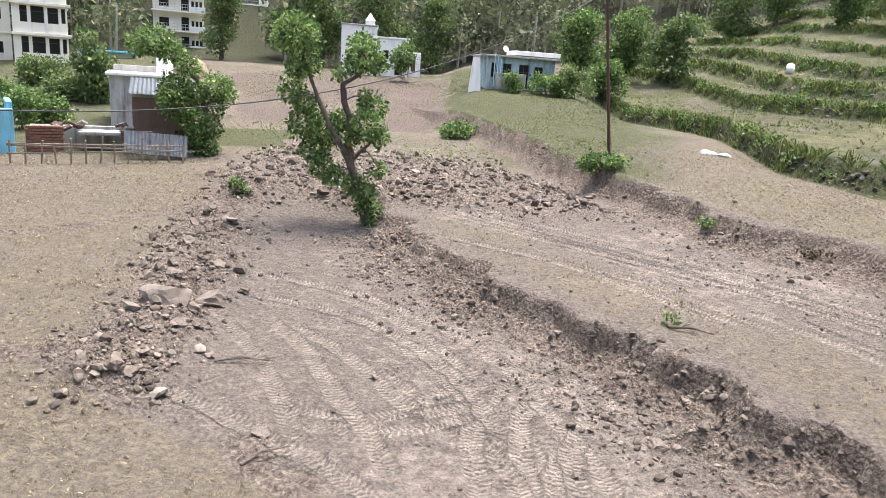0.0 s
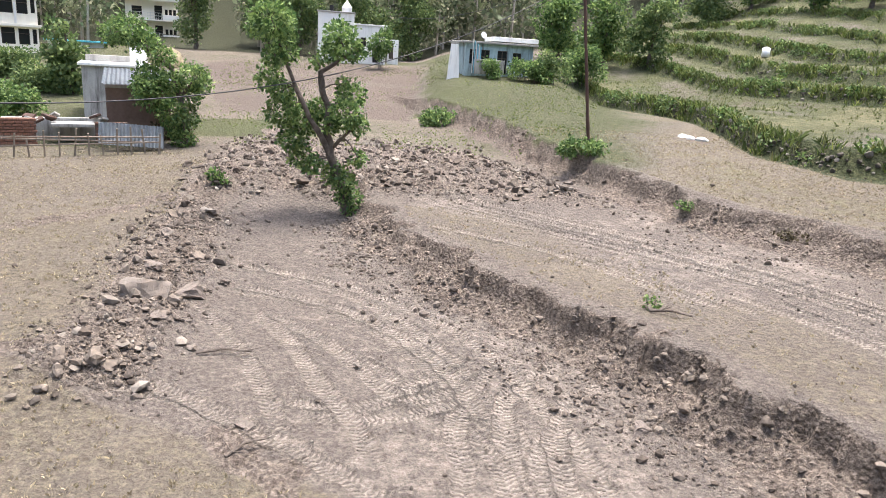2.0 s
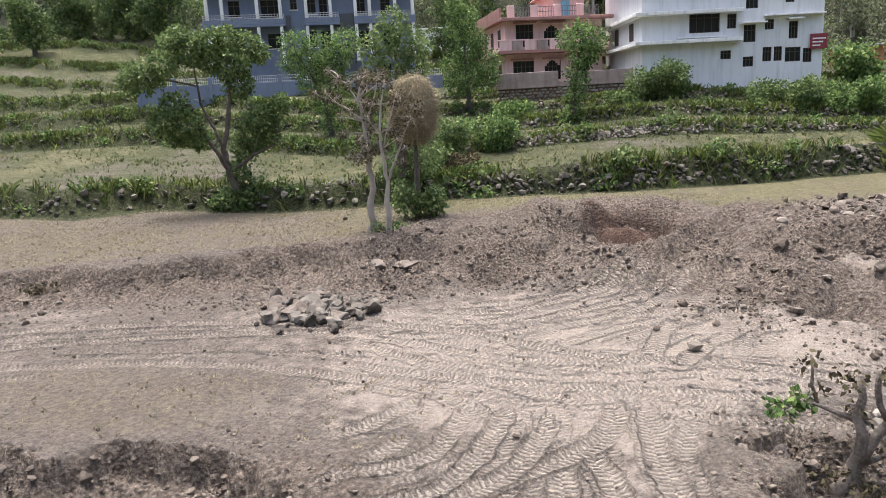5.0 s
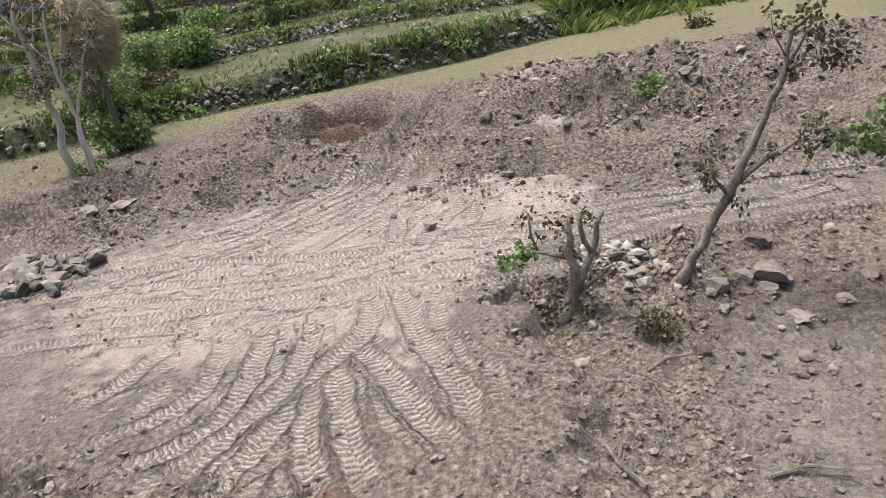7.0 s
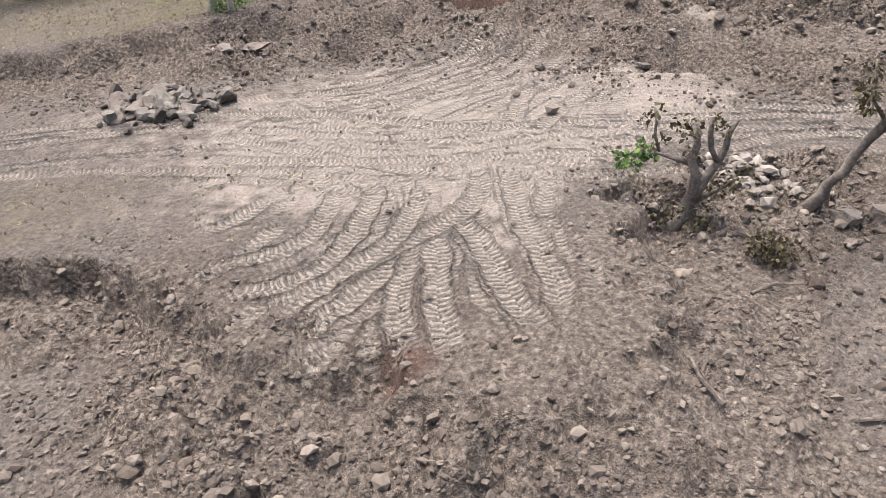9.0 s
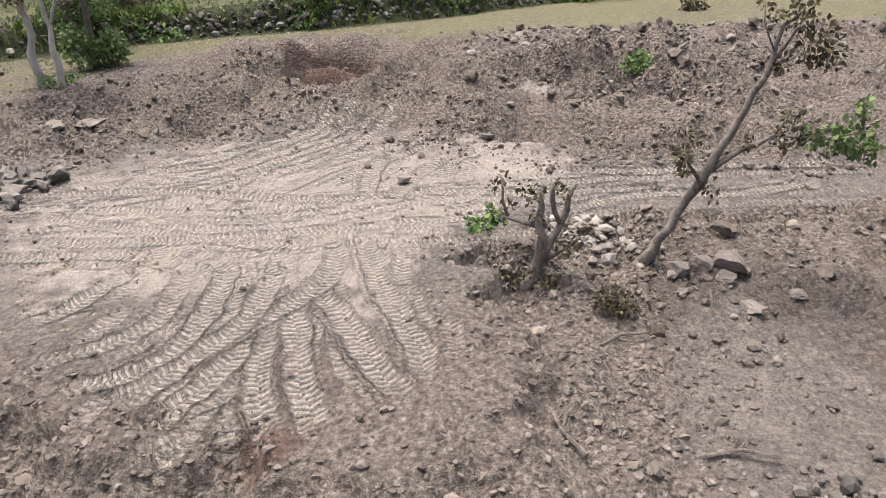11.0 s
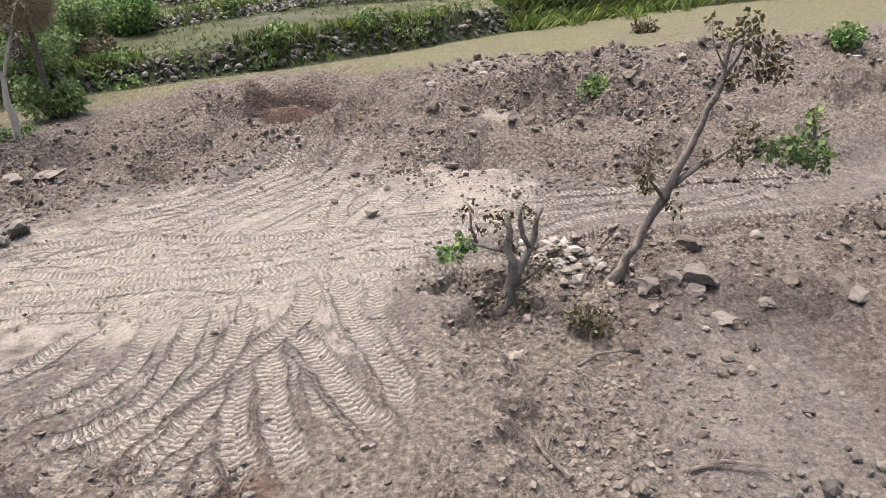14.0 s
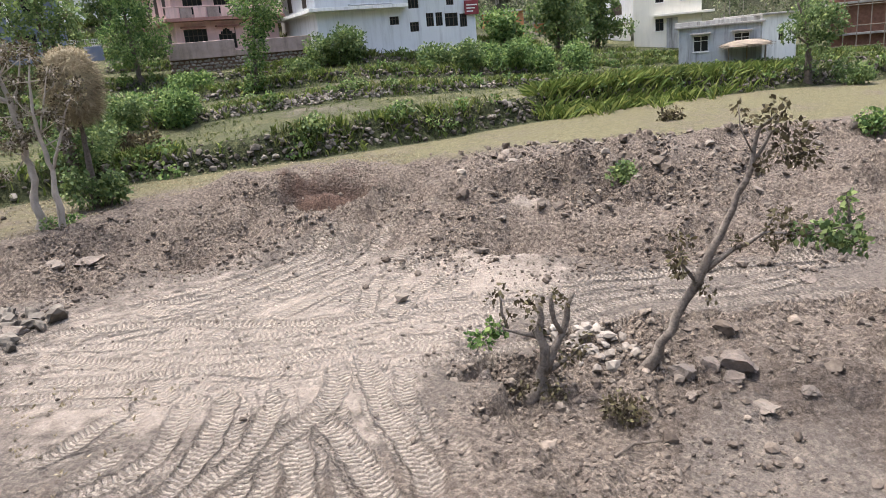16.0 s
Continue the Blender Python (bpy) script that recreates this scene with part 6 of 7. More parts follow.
SPREAD_TREE = dict(at=(22.43, 24.00),
    stems=[[(-0.01, -0.05, 0.180), (-0.23, 1.28, 0.160), (-0.48, 2.60, 0.130), (-0.13, 3.92, 0.100), (0.09, 5.22, 0.080), (0.05, 6.51, 0.040)],
           [(-0.24, 1.54, 0.120), (-0.75, 2.59, 0.100), (-1.30, 3.62, 0.080), (-1.59, 4.66, 0.040)],
           [(-0.32, 1.54, 0.090), (0.84, 2.37, 0.070), (1.88, 2.80, 0.030)],
           [(-0.49, 2.86, 0.080), (-1.20, 4.67, 0.060), (-1.32, 6.22, 0.030)],
           [(-1.30, 5.44, 0.050), (-2.67, 5.79, 0.040), (-3.46, 5.90, 0.020)]],
    clumps=[(-3.33, 5.91, 0.79), (-3.98, 5.76, 0.58), (-2.55, 6.31, 0.66), (-2.18, 7.22, 0.58), (-1.39, 6.98, 0.79), (-1.80, 7.48, 0.53), 
            (-0.62, 7.26, 0.66), (0.15, 7.41, 0.66), (0.94, 7.04, 0.79), (0.19, 6.38, 0.85), (1.47, 6.80, 0.53), (0.48, 5.49, 0.74), 
            (-0.60, 6.49, 0.58), (-2.25, 4.64, 0.74), (-2.76, 3.97, 0.66), (-1.84, 3.87, 0.74), (-1.43, 3.23, 0.58), (-2.35, 3.33, 0.53), 
            (1.18, 3.95, 0.79), (1.83, 4.23, 0.58), (0.82, 3.16, 0.74), (1.60, 3.18, 0.58), (2.20, 4.63, 0.48), (0.44, 2.62, 0.58), 
            (0.07, 1.69, 0.58), (-0.42, 0.47, 0.66), (0.91, 0.52, 0.74), (0.25, 0.23, 0.74), (-0.95, 0.19, 0.53)])
BARE_TREE = dict(at=(19.71, 14.64),
    stems=[[(-0.00, -0.00, 0.140), (0.01, 1.34, 0.130), (0.05, 2.71, 0.120), (-0.06, 3.86, 0.100), (-0.20, 4.62, 0.070), (0.05, 5.38, 0.030)],
           [(-0.06, 3.86, 0.070), (-0.75, 4.41, 0.050), (-1.24, 4.69, 0.020)],
           [(-0.17, 4.43, 0.050), (-0.60, 5.18, 0.030), (-0.90, 5.52, 0.015)],
           [(-0.02, 3.47, 0.050), (0.28, 4.44, 0.040), (0.51, 5.39, 0.020)],
           [(-0.02, 3.28, 0.030), (-0.38, 2.59, 0.020), (-0.77, 2.77, 0.010)],
           [(-0.00, 2.31, 0.030), (-0.43, 1.71, 0.020), (-0.82, 1.79, 0.010)]],
    clumps=[(-0.96, 4.70, 0.28), (-0.41, 5.18, 0.32), (0.14, 5.38, 0.36), (0.51, 5.39, 0.28), (-0.00, 4.53, 0.28), (-0.63, 1.80, 0.20), 
            (-0.47, 2.59, 0.16), (0.47, 4.44, 0.28), (0.32, 3.68, 0.24)])
BARE_TREE_B = dict(at=(19.40, 13.71),
    stems=[[(0.00, -0.01, 0.095), (-0.00, 1.51, 0.100), (-0.04, 2.45, 0.080), (-0.14, 3.37, 0.060), (-0.04, 4.30, 0.040), (0.13, 5.04, 0.020)],
           [(0.00, 1.70, 0.070), (0.28, 2.27, 0.060), (0.63, 3.22, 0.040), (0.91, 3.78, 0.020)],
           [(-0.07, 2.82, 0.040), (0.28, 3.94, 0.030), (0.51, 4.68, 0.015)]],
    clumps=[(0.14, 4.95, 0.27), (0.52, 4.50, 0.31), (0.91, 3.78, 0.38), (1.07, 4.15, 0.27), (0.40, 3.39, 0.27), (0.65, 3.77, 0.23), 
            (-0.15, -0.02, 0.23)])
BACK_TREE = dict(at=(38.51, 31.57),
    stems=[[(-0.00, -0.00, 0.160), (-0.21, 2.03, 0.130), (-0.96, 3.96, 0.080), (-2.01, 5.88, 0.040)],
           [(-0.21, 2.03, 0.090), (0.38, 4.38, 0.060), (1.43, 6.32, 0.030)]],
    clumps=[(-2.03, 6.27, 1.04), (-2.37, 5.10, 0.88), (-0.27, 5.91, 1.20), (0.36, 4.76, 1.08), (1.43, 6.32, 1.08), (-1.15, 3.96, 1.08), 
            (-0.31, 2.42, 1.08), (-0.04, 0.86, 0.88), (0.91, 5.35, 1.00), (0.80, 3.62, 0.88), (-1.40, 5.12, 0.96)])
DARK_TREE = dict(at=(26.49, 17.77),
    stems=[[(0.01, -0.07, 0.200), (-0.07, 2.66, 0.160), (-0.02, 4.62, 0.100), (-0.02, 6.79, 0.040)],
           [(-0.12, 3.40, 0.100), (-0.76, 5.10, 0.060), (-1.05, 5.95, 0.030)],
           [(-0.06, 4.13, 0.080), (0.63, 5.60, 0.050), (0.96, 5.96, 0.030)]],
    clumps=[(-0.03, 7.03, 0.69), (-0.47, 6.31, 0.77), (0.48, 6.20, 0.82), (-1.05, 5.95, 0.62), (0.97, 5.84, 0.62), (-0.18, 5.35, 0.82), 
            (0.79, 5.00, 0.72), (-1.12, 5.09, 0.56), (0.34, 0.45, 0.90), (0.91, 0.97, 0.77), (0.16, 1.43, 0.67), (0.37, 4.14, 0.77), 
            (-0.31, 3.39, 0.67), (0.33, 2.68, 0.72)])
POST_TREE = dict(at=(48.48, 25.97),
    stems=[[(-0.00, -0.05, 0.160), (-0.20, 2.32, 0.120), (-0.24, 4.75, 0.070), (-0.62, 7.57, 0.030)]],
    clumps=[(-0.03, 4.35, 1.33), (-1.12, 3.33, 1.15), (1.17, 3.55, 1.28), (-0.08, 2.32, 1.28), (-0.81, 7.57, 0.89), (-0.19, 6.76, 1.06), 
            (-0.90, 5.97, 0.97), (0.49, 5.15, 1.06), (-1.03, 1.90, 0.97), (1.44, 2.35, 0.97)])
GARDEN_TREE = dict(at=(47.00, 17.21),
    stems=[[(0.00, 0.00, 0.140), (0.18, 2.46, 0.110), (0.47, 4.53, 0.070), (0.66, 5.90, 0.030)]],
    clumps=[(0.54, 5.56, 1.13), (-0.36, 5.40, 0.81), (1.47, 5.21, 1.01), (0.65, 4.19, 1.01), (0.28, 3.15, 0.81), (0.23, 1.76, 0.73), 
            (0.02, 0.53, 0.73), (1.24, 4.36, 0.81), (0.49, 2.46, 0.68)])
CUT_TREE = dict(at=(11.15, 0.02),
    stems=[[(0.00, -0.03, 0.100), (0.22, 0.47, 0.090), (0.22, 1.01, 0.075), (0.23, 1.53, 0.060), (0.22, 1.88, 0.045)],
           [(0.22, 0.58, 0.070), (0.41, 0.99, 0.065), (0.68, 1.49, 0.055), (0.75, 1.94, 0.040)],
           [(0.53, 1.24, 0.050), (0.41, 1.72, 0.045), (0.38, 2.02, 0.040)],
           [(0.22, 0.47, 0.050), (0.65, 0.76, 0.035), (0.90, 1.01, 0.020)],
           [(0.24, 1.17, 0.050), (-0.10, 1.30, 0.040), (-0.39, 1.37, 0.025), (-0.73, 1.29, 0.012)],
           [(-0.34, 1.37, 0.030), (-0.43, 1.63, 0.025), (-0.45, 2.09, 0.020)]],
    clumps=[(-0.73, 1.29, 0.16), (-0.96, 1.26, 0.12), (-0.48, 1.38, 0.13), (-0.62, 1.49, 0.11)])
LEANING_TREE = dict(at=(11.54, -1.95),
    stems=[[(0.01, -0.01, 0.110), (0.31, 0.55, 0.100), (0.69, 1.30, 0.095), (0.97, 1.81, 0.090), (1.10, 2.21, 0.075), (1.40, 2.87, 0.065), (1.64, 3.51, 0.055), (1.74, 4.12, 0.035), (1.98, 4.32, 0.020)],
           [(0.97, 1.81, 0.060), (1.42, 2.20, 0.050), (1.86, 2.47, 0.035), (2.57, 2.45, 0.020), (3.08, 2.58, 0.010)],
           [(1.64, 3.51, 0.040), (1.84, 3.85, 0.030), (2.07, 4.37, 0.015)],
           [(0.83, 1.66, 0.040), (0.64, 1.92, 0.030), (0.57, 2.52, 0.020)],
           [(1.86, 2.47, 0.030), (2.02, 2.75, 0.020)],
           [(1.67, 3.77, 0.020), (1.49, 4.13, 0.015), (1.45, 4.52, 0.010)]],
    clumps=[(2.99, 2.53, 0.31), (2.79, 2.40, 0.23), (2.39, 2.46, 0.17), (3.04, 2.99, 0.13), (3.19, 2.29, 0.19)])
VILLAGE_TREE = dict(at=(45.64, -17.68),
    stems=[[(0.00, -0.01, 0.200), (-0.03, 1.98, 0.170), (-0.31, 3.63, 0.100), (-0.75, 4.79, 0.060)],
           [(-0.03, 2.14, 0.100), (0.75, 3.20, 0.060)],
           [(-0.10, 2.31, 0.080), (-1.05, 3.21, 0.040)]],
    clumps=[(0.14, 3.58, 1.10), (1.03, 3.33, 0.98), (-1.05, 3.21, 0.71), (0.55, 4.18, 0.87), (0.48, 2.58, 0.79), (0.02, 0.98, 0.55), 
            (-0.34, 4.27, 0.79), (1.29, 3.94, 0.71)])

tree("lopped_tree", BIG_TREE, "crooked lopped tree with bright green leaf clumps", seed=3, size=0.15, dense=1.9, full=0.84)
tree("lopped_tree", HUT_TREE, "leafy lopped tree beside the mud hut", seed=5, size=0.17, dense=1.8, full=0.86)
tree("spreading_tree", SPREAD_TREE, "spreading green tree standing on a field wall", "leaf_dark", seed=7, size=0.16, dense=2.2, full=0.95)
tree("bare_tree", BARE_TREE, "pale-barked nearly leafless tree on the cut bank", "leaf_dry", "pale_bark", seed=9, size=0.1, dense=0.7, twigs=14, slim=0.85, crook=0.6, extra=22)
tree("bare_tree", BARE_TREE_B, "slim pale-barked tree with few withered leaves", "leaf_dry", "pale_bark", seed=11, size=0.1, dense=0.7, twigs=14, slim=0.8, crook=0.6, extra=16)
tree("terrace_tree", BACK_TREE, "green lopped tree on a terrace below the slate house", seed=13, size=0.17)
tree("dark_tree", DARK_TREE, "dense dark green tree behind the bare trees", "leaf_dark", seed=15, size=0.16)
tree("garden_tree", POST_TREE, "green tree in front of far roofs", seed=17, size=0.19)
tree("garden_tree", GARDEN_TREE, "tall narrow leafy tree by the stone retaining wall", seed=19, size=0.19)
cut = tree("cut_tree", CUT_TREE, "small hacked-back tree with one leafy shoot", bark="cut_bark", seed=21, size=0.11, dense=1.7, twigs=4, deep=0.15, slim=1.05, crook=0.75)
lean = tree("leaning_tree", LEANING_TREE, "leaning cut-back tree with a leafy side branch", "leaf_dark", "cut_bark", seed=23, size=0.11, dense=1.4, twigs=7, deep=0.18, slim=0.86, crook=0.75)
tree("village_tree", VILLAGE_TREE, "dark leafy tree at the grass strip near the village", "leaf_dark", seed=25, size=0.2)

for owner, spots, sd in ((cut, [(0.07, 1.75, 0.13), (-0.05, 1.9, 0.12), (0.2, 1.9, 0.1), (0.62, 1.8, 0.08), (-0.2, 0.25, 0.16), (-0.6, 1.95, 0.09), (-0.35, 1.6, 0.1), (0.45, 1.95, 0.12), (0.85, 1.0, 0.16), (0.6, 0.8, 0.12), (-0.42, 2.1, 0.1), (0.15, 1.4, 0.12), (0.95, 1.2, 0.1)], 41),
                         (lean, [(1.95, 4.25, 0.22), (2.2, 3.85, 0.28), (2.4, 3.7, 0.22), (1.6, 4.3, 0.12), (2.05, 2.45, 0.2), (0.55, 2.1, 0.17), (1.0, 1.6, 0.12), (0.7, 2.4, 0.12), (2.0, 4.45, 0.16), (1.45, 4.5, 0.12), (1.8, 3.6, 0.14), (2.1, 2.8, 0.14), (1.5, 2.35, 0.12), (0.6, 1.9, 0.16), (0.52, 2.5, 0.12), (2.3, 4.1, 0.16), (2.3, 2.6, 0.14), (1.1, 1.4, 0.1)], 43)):
    quads_object("withered_foliage", leaf_cloud([(a, 0.0, h, r) for a, h, r in spots], 0.1, sd, 0.9), M["leaf_dry"], owner)


def bush(x, y, blobs, leaf, size, seed, label, name="bush", dense=1.0):
    ob = thing(name, pose(x, y, height(x, y) - 0.05, 0, 0, -math.degrees(math.atan2(x, y))), label, "bush", "bushes")
    rnd = random.Random(seed)
    for a, b_, h, r in blobs[:6]:
        bm = bmesh.new()
        tube(bm, [(a * 0.3 + rnd.uniform(-0.1, 0.1), b_ * 0.3, -0.1, 0.03), (a * 0.7, b_ * 0.7, h * 0.6, 0.02), (a + rnd.uniform(-r, r) * 0.5, b_, h + r * 0.4, 0.008)], 4)
        part("stem", bm, M["bark"], ob)
    quads_object("foliage", leaf_cloud(blobs, size, seed, dense), M[leaf], ob)
    return ob


rb = random.Random(77)


def heap_of(w, tall, n, r):
    return [(rb.uniform(-w, w), rb.uniform(-w, w) * 0.6, rb.uniform(0.25, 1.0) * tall, r * rb.uniform(0.7, 1.2)) for _ in range(n)]


for x, y, w, tall, r, leaf, lb in ((29.4, 19.0, 1.1, 1.5, 0.7, "leaf_dark", "dense dark bush on the field wall"), (32.0, 21.0, 1.4, 2.2, 0.8, "leaf_dark", "large dark green bush"),
                                   (36.0, 21.5, 1.6, 2.4, 0.8, "leaf_dark", "large dark green bush"), (39.5, 20.3, 1.5, 2.0, 0.8, "leaf", "rounded green bush on a terrace"),
                                   (47.0, 22.0, 1.4, 0.9, 0.6, "leaf", "rounded green bush below the retaining wall"), (51.5, 15.2, 1.0, 0.6, 0.5, "leaf_dark", "dark shrub against the stone wall"),
                                   (53.0, 13.0, 1.6, 2.3, 0.9, "leaf_dark", "dark shrub beside the grey house"), (55.5, 5.0, 2.0, 1.3, 0.8, "leaf_dark", "low shrub at the foot of the grey house"),
                                   (57.0, 1.0, 2.2, 1.5, 0.8, "leaf", "green shrub by the grey house"), (60.0, -3.0, 2.6, 1.4, 0.9, "leaf", "green weeds by the village"),
                                   (6.9, 31.4, 0.8, 0.5, 0.4, "leaf", "weedy clump at the foot of the pole"), (1.0, 47.5, 1.3, 1.0, 0.5, "leaf", "weedy clump at the field corner"),
                                   (-7.7, 25.9, 0.25, 0.45, 0.22, "leaf", "small green shrub among rubble"), (21.9, -3.1, 0.4, 0.6, 0.3, "leaf_dark", "small shrub on the dug slope"),
                                   (26.1, -12.3, 0.5, 0.6, 0.35, "leaf", "grassy tuft on the slope"), (34.2, -7.1, 0.4, 0.4, 0.25, "leaf_dry", "withered shrub at the grass edge"),
                                   (44.0, -19.5, 0.8, 1.0, 0.5, "leaf_dark", "shrub below the village"), (-24.0, 41.5, 1.0, 1.2, 0.7, "leaf", "green shrub behind the ruin"),
                                   (-29.0, 45.0, 1.2, 1.4, 0.7, "leaf", "tall green shrub by the blue house"), (-28.0, 52.0, 1.2, 1.7, 0.8, "leaf_dark", "tall dark shrub before the cream block"),
                                   (-24.6, 54.0, 1.0, 2.0, 0.7, "leaf_dark", "tall dark shrub before the cream block"), (-23.5, 38.0, 0.8, 2.0, 0.6, "leaf", "bright shrub behind the blue wall"),
                                   (-33.5, 58.0, 1.6, 1.8, 0.9, "leaf_dark", "tall dark shrub before the cream block"), (7.8, 61.0, 1.2, 1.6, 0.6, "leaf", "banana-like shrub by the blue shed"),
                                   (10.0, 60.0, 1.3, 2.4, 0.7, "leaf_dark", "dark shrub by the blue shed"), (5.0, 61.0, 0.8, 1.3, 0.5, "leaf", "shrub against the blue shed"),
                                   (-5.6, 74.0, 0.9, 3.8, 0.8, "leaf", "young tree against the white cottage"), (-13.4, 36.0, 0.9, 0.9, 0.5, "leaf_dry", "dry brushwood beside the hut"),
                                   (22.6, 14.4, 0.9, 1.3, 0.5, "leaf_dark", "dark shrub under the hay bundle"), (8.6, 59.5, 0.8, 1.7, 0.6, "leaf", "green shrub before the blue shed"), (31.0, 17.2, 0.9, 0.9, 0.45, "leaf_dry", "heap of dry brown brushwood"), (13.1, 64.0, 1.6, 3.0, 0.8, "leaf", "shrubs at the end of the terraces")):
    far = math.hypot(x, y)
    bush(x, y, heap_of(w, tall, int(6 + 5 * w), r), leaf, 0.1 + 0.0022 * far, int(900 + x * 7 + y), lb)

# hay stored in the fork of a tree
hx, hy = 22.6, 14.6
hay = thing("hay_bundle", pose(hx, hy, height(hx, hy), 0, 0, -57), "tall bundle of old hay stacked round a tree trunk", "hay")
bm = bmesh.new()
tube(bm, [(0, 0, -0.2, 0.16), (0.05, 0, 2.4, 0.08), (0, 0, 4.6, 0.05)], 7)
part("trunk", bm, M["bark"], hay, flat=False)
o = part("hay", straw_heap(0.78, 1.2, 7000, 15, 0.7, -0.9), M["straw"], hay)
o.location = (0.05, 0, 4.1)

# ---------------------------------------------------------------- pole and cables
px, py = 7.74, 34.03
pole = thing("power_pole", pose(px, py, height(px, py), 0, 0, 0), "leaning rust-brown steel pole with cables", "pole")
bm = bmesh.new()
tube(bm, [(0, 0, -0.4, 0.085), (-0.75, 0, 5.0, 0.075), (-1.23, 0, 8.6, 0.065)], 10)
part("shaft", bm, M["rust"], pole, flat=False)
part("bracket", box(-1.5, -0.8, -0.05, 0.05, 7.72, 7.8), M["iron"], pole)


def cable(name, p, q, sag, label, r=0.018, n=24):
    cu = bpy.data.curves.new(name, "CURVE")
    cu.dimensions, cu.bevel_depth = "3D", r
    s = cu.splines.new("POLY")
    s.points.add(n)
    for k in range(n + 1):
        t = k / n
        s.points[k].co = (p[0] + (q[0] - p[0]) * t, p[1] + (q[1] - p[1]) * t, p[2] + (q[2] - p[2]) * t - sag * 4 * t * (1 - t), 1)
    cu.materials.append(M["rubber"])
    return tagged(new(name, cu), label, "cable")


tip = (px - 1.1, py, height(px, py) + 7.7)
# ---------------------------------------------------------------- stones, clods, weeds
def ico(sub, seed, jag=0.22):
    bm = bmesh.new()
    if sub:
        bmesh.ops.create_icosphere(bm, subdivisions=sub, radius=1.0)
    else:
        v = [bm.verts.new(p) for p in ((1, 0, 0), (-1, 0, 0), (0, 1, 0), (0, -1, 0), (0, 0, 1), (0, 0, -1))]
        for a, b in ((0, 2), (2, 1), (1, 3), (3, 0)):
            bm.faces.new([v[a], v[b], v[4]])
            bm.faces.new([v[b], v[a], v[5]])
        bm.verts.index_update()
    rnd = random.Random(seed)
    cuts = [(Vector((rnd.gauss(0, 1), rnd.gauss(0, 1), rnd.gauss(0, 1))).normalized(), rnd.uniform(0.4, 0.75) if sub > 1 else rnd.uniform(0.55, 0.9)) for _ in range(7 if sub > 1 else 4)]
    for v in bm.verts:
        p = v.co.copy()
        for n_, d_ in cuts:
            k = p.dot(n_)
            if k > d_:
                p -= n_ * (k - d_)
        v.co = p * (1 + rnd.uniform(-jag, jag))
    bm.verts.ensure_lookup_table()
    out = np.array([v.co for v in bm.verts]), np.array([[v.index for v in f.verts] for f in bm.faces])
    bm.free()
    return out


def scattered(name, spots, sizes, material, label, sub=1, seed=0, flat=0.65, sink=0.2):
    """One mesh of many loose pieces lying on the ground."""
    rng = np.random.default_rng(seed)
    kinds = [ico(sub, seed + k) for k in range(6)]
    z, _ = land(spots[:, 0], spots[:, 1])
    VV, FF, base = [], [], 0
    pick = rng.integers(0, 6, len(spots))
    for k, (kv, kf) in enumerate(kinds):
        m = np.flatnonzero(pick == k)
        if not len(m):
            continue
        a = rng.uniform(0, 6.28, len(m))
        ca, sa = np.cos(a), np.sin(a)
        st = rng.uniform(0.7, 1.35, (len(m), 3)) * np.array([1, 1, flat])
        p = kv[None] * st[:, None]
        tl = rng.normal(size=len(m)) * 0.5
        p = np.stack([p[..., 0], p[..., 1] * np.cos(tl)[:, None] - p[..., 2] * np.sin(tl)[:, None], p[..., 1] * np.sin(tl)[:, None] + p[..., 2] * np.cos(tl)[:, None]], -1)
        p = np.stack([p[..., 0] * ca[:, None] - p[..., 1] * sa[:, None], p[..., 0] * sa[:, None] + p[..., 1] * ca[:, None], p[..., 2]], -1)
        p = p * sizes[m][:, None, None]
        p += np.stack([spots[m, 0], spots[m, 1], z[m] + sizes[m] * flat * (1 - 2 * sink) * 0.8], 1)[:, None]
        VV.append(p.reshape(-1, 3))
        FF.append((kf[None] + (base + np.arange(len(m)) * len(kv))[:, None, None]).reshape(-1, 3))
        base += len(m) * len(kv)
    me = bpy.data.meshes.new(name)
    me.from_pydata(np.concatenate(VV).tolist(), [], np.concatenate(FF).tolist())
    me.materials.append(material)
    return tagged(new(name, me), label, name.replace("_", " "), kind="stuff")


def sown(n, box_, weight, seed):
    """n places in a rectangle of the plan, thick where the weight is near 1."""
    rng = np.random.default_rng(seed)
    out, have = [], 0
    while have < n:
        x, y = rng.uniform(box_[0], box_[1], n * 3), rng.uniform(box_[2], box_[3], n * 3)
        _, q = land(x, y)
        w = weight(x, y, q)
        k = rng.uniform(0, 1, n * 3) < w
        out.append(np.stack([x[k], y[k]], 1))
        have += k.sum()
        if len(out) > 60:
            break
    return np.concatenate(out)[:n]


def powers(n, lo, hi, seed, p=3.0):
    return lo + (hi - lo) * np.random.default_rng(seed).uniform(0, 1, n) ** p


def soil_w(x, y, q):
    bank = np.clip(q["soil"], 0, 1) * (q["r"] < 45)
    toe = np.exp(-((q["d1"] + q["w1"] + 0.5) / 0.8) ** 2) + np.exp(-((q["d2"] + q["w2"] + 0.5) / 0.9) ** 2)
    return np.clip(0.8 * bank + 0.5 * toe + 0.7 * q["rubble"] + 0.004 + 0.1 * (q["k1"] < 0.05) * (x > 6), 0, 1) * np.clip(18 / np.maximum(q["r"], 6), 0.15, 1.2) * (q["ur"] < 0) * np.clip(0.5 + 0.9 * rough(x, y, 1.9, 106), 0.1, 1.2)


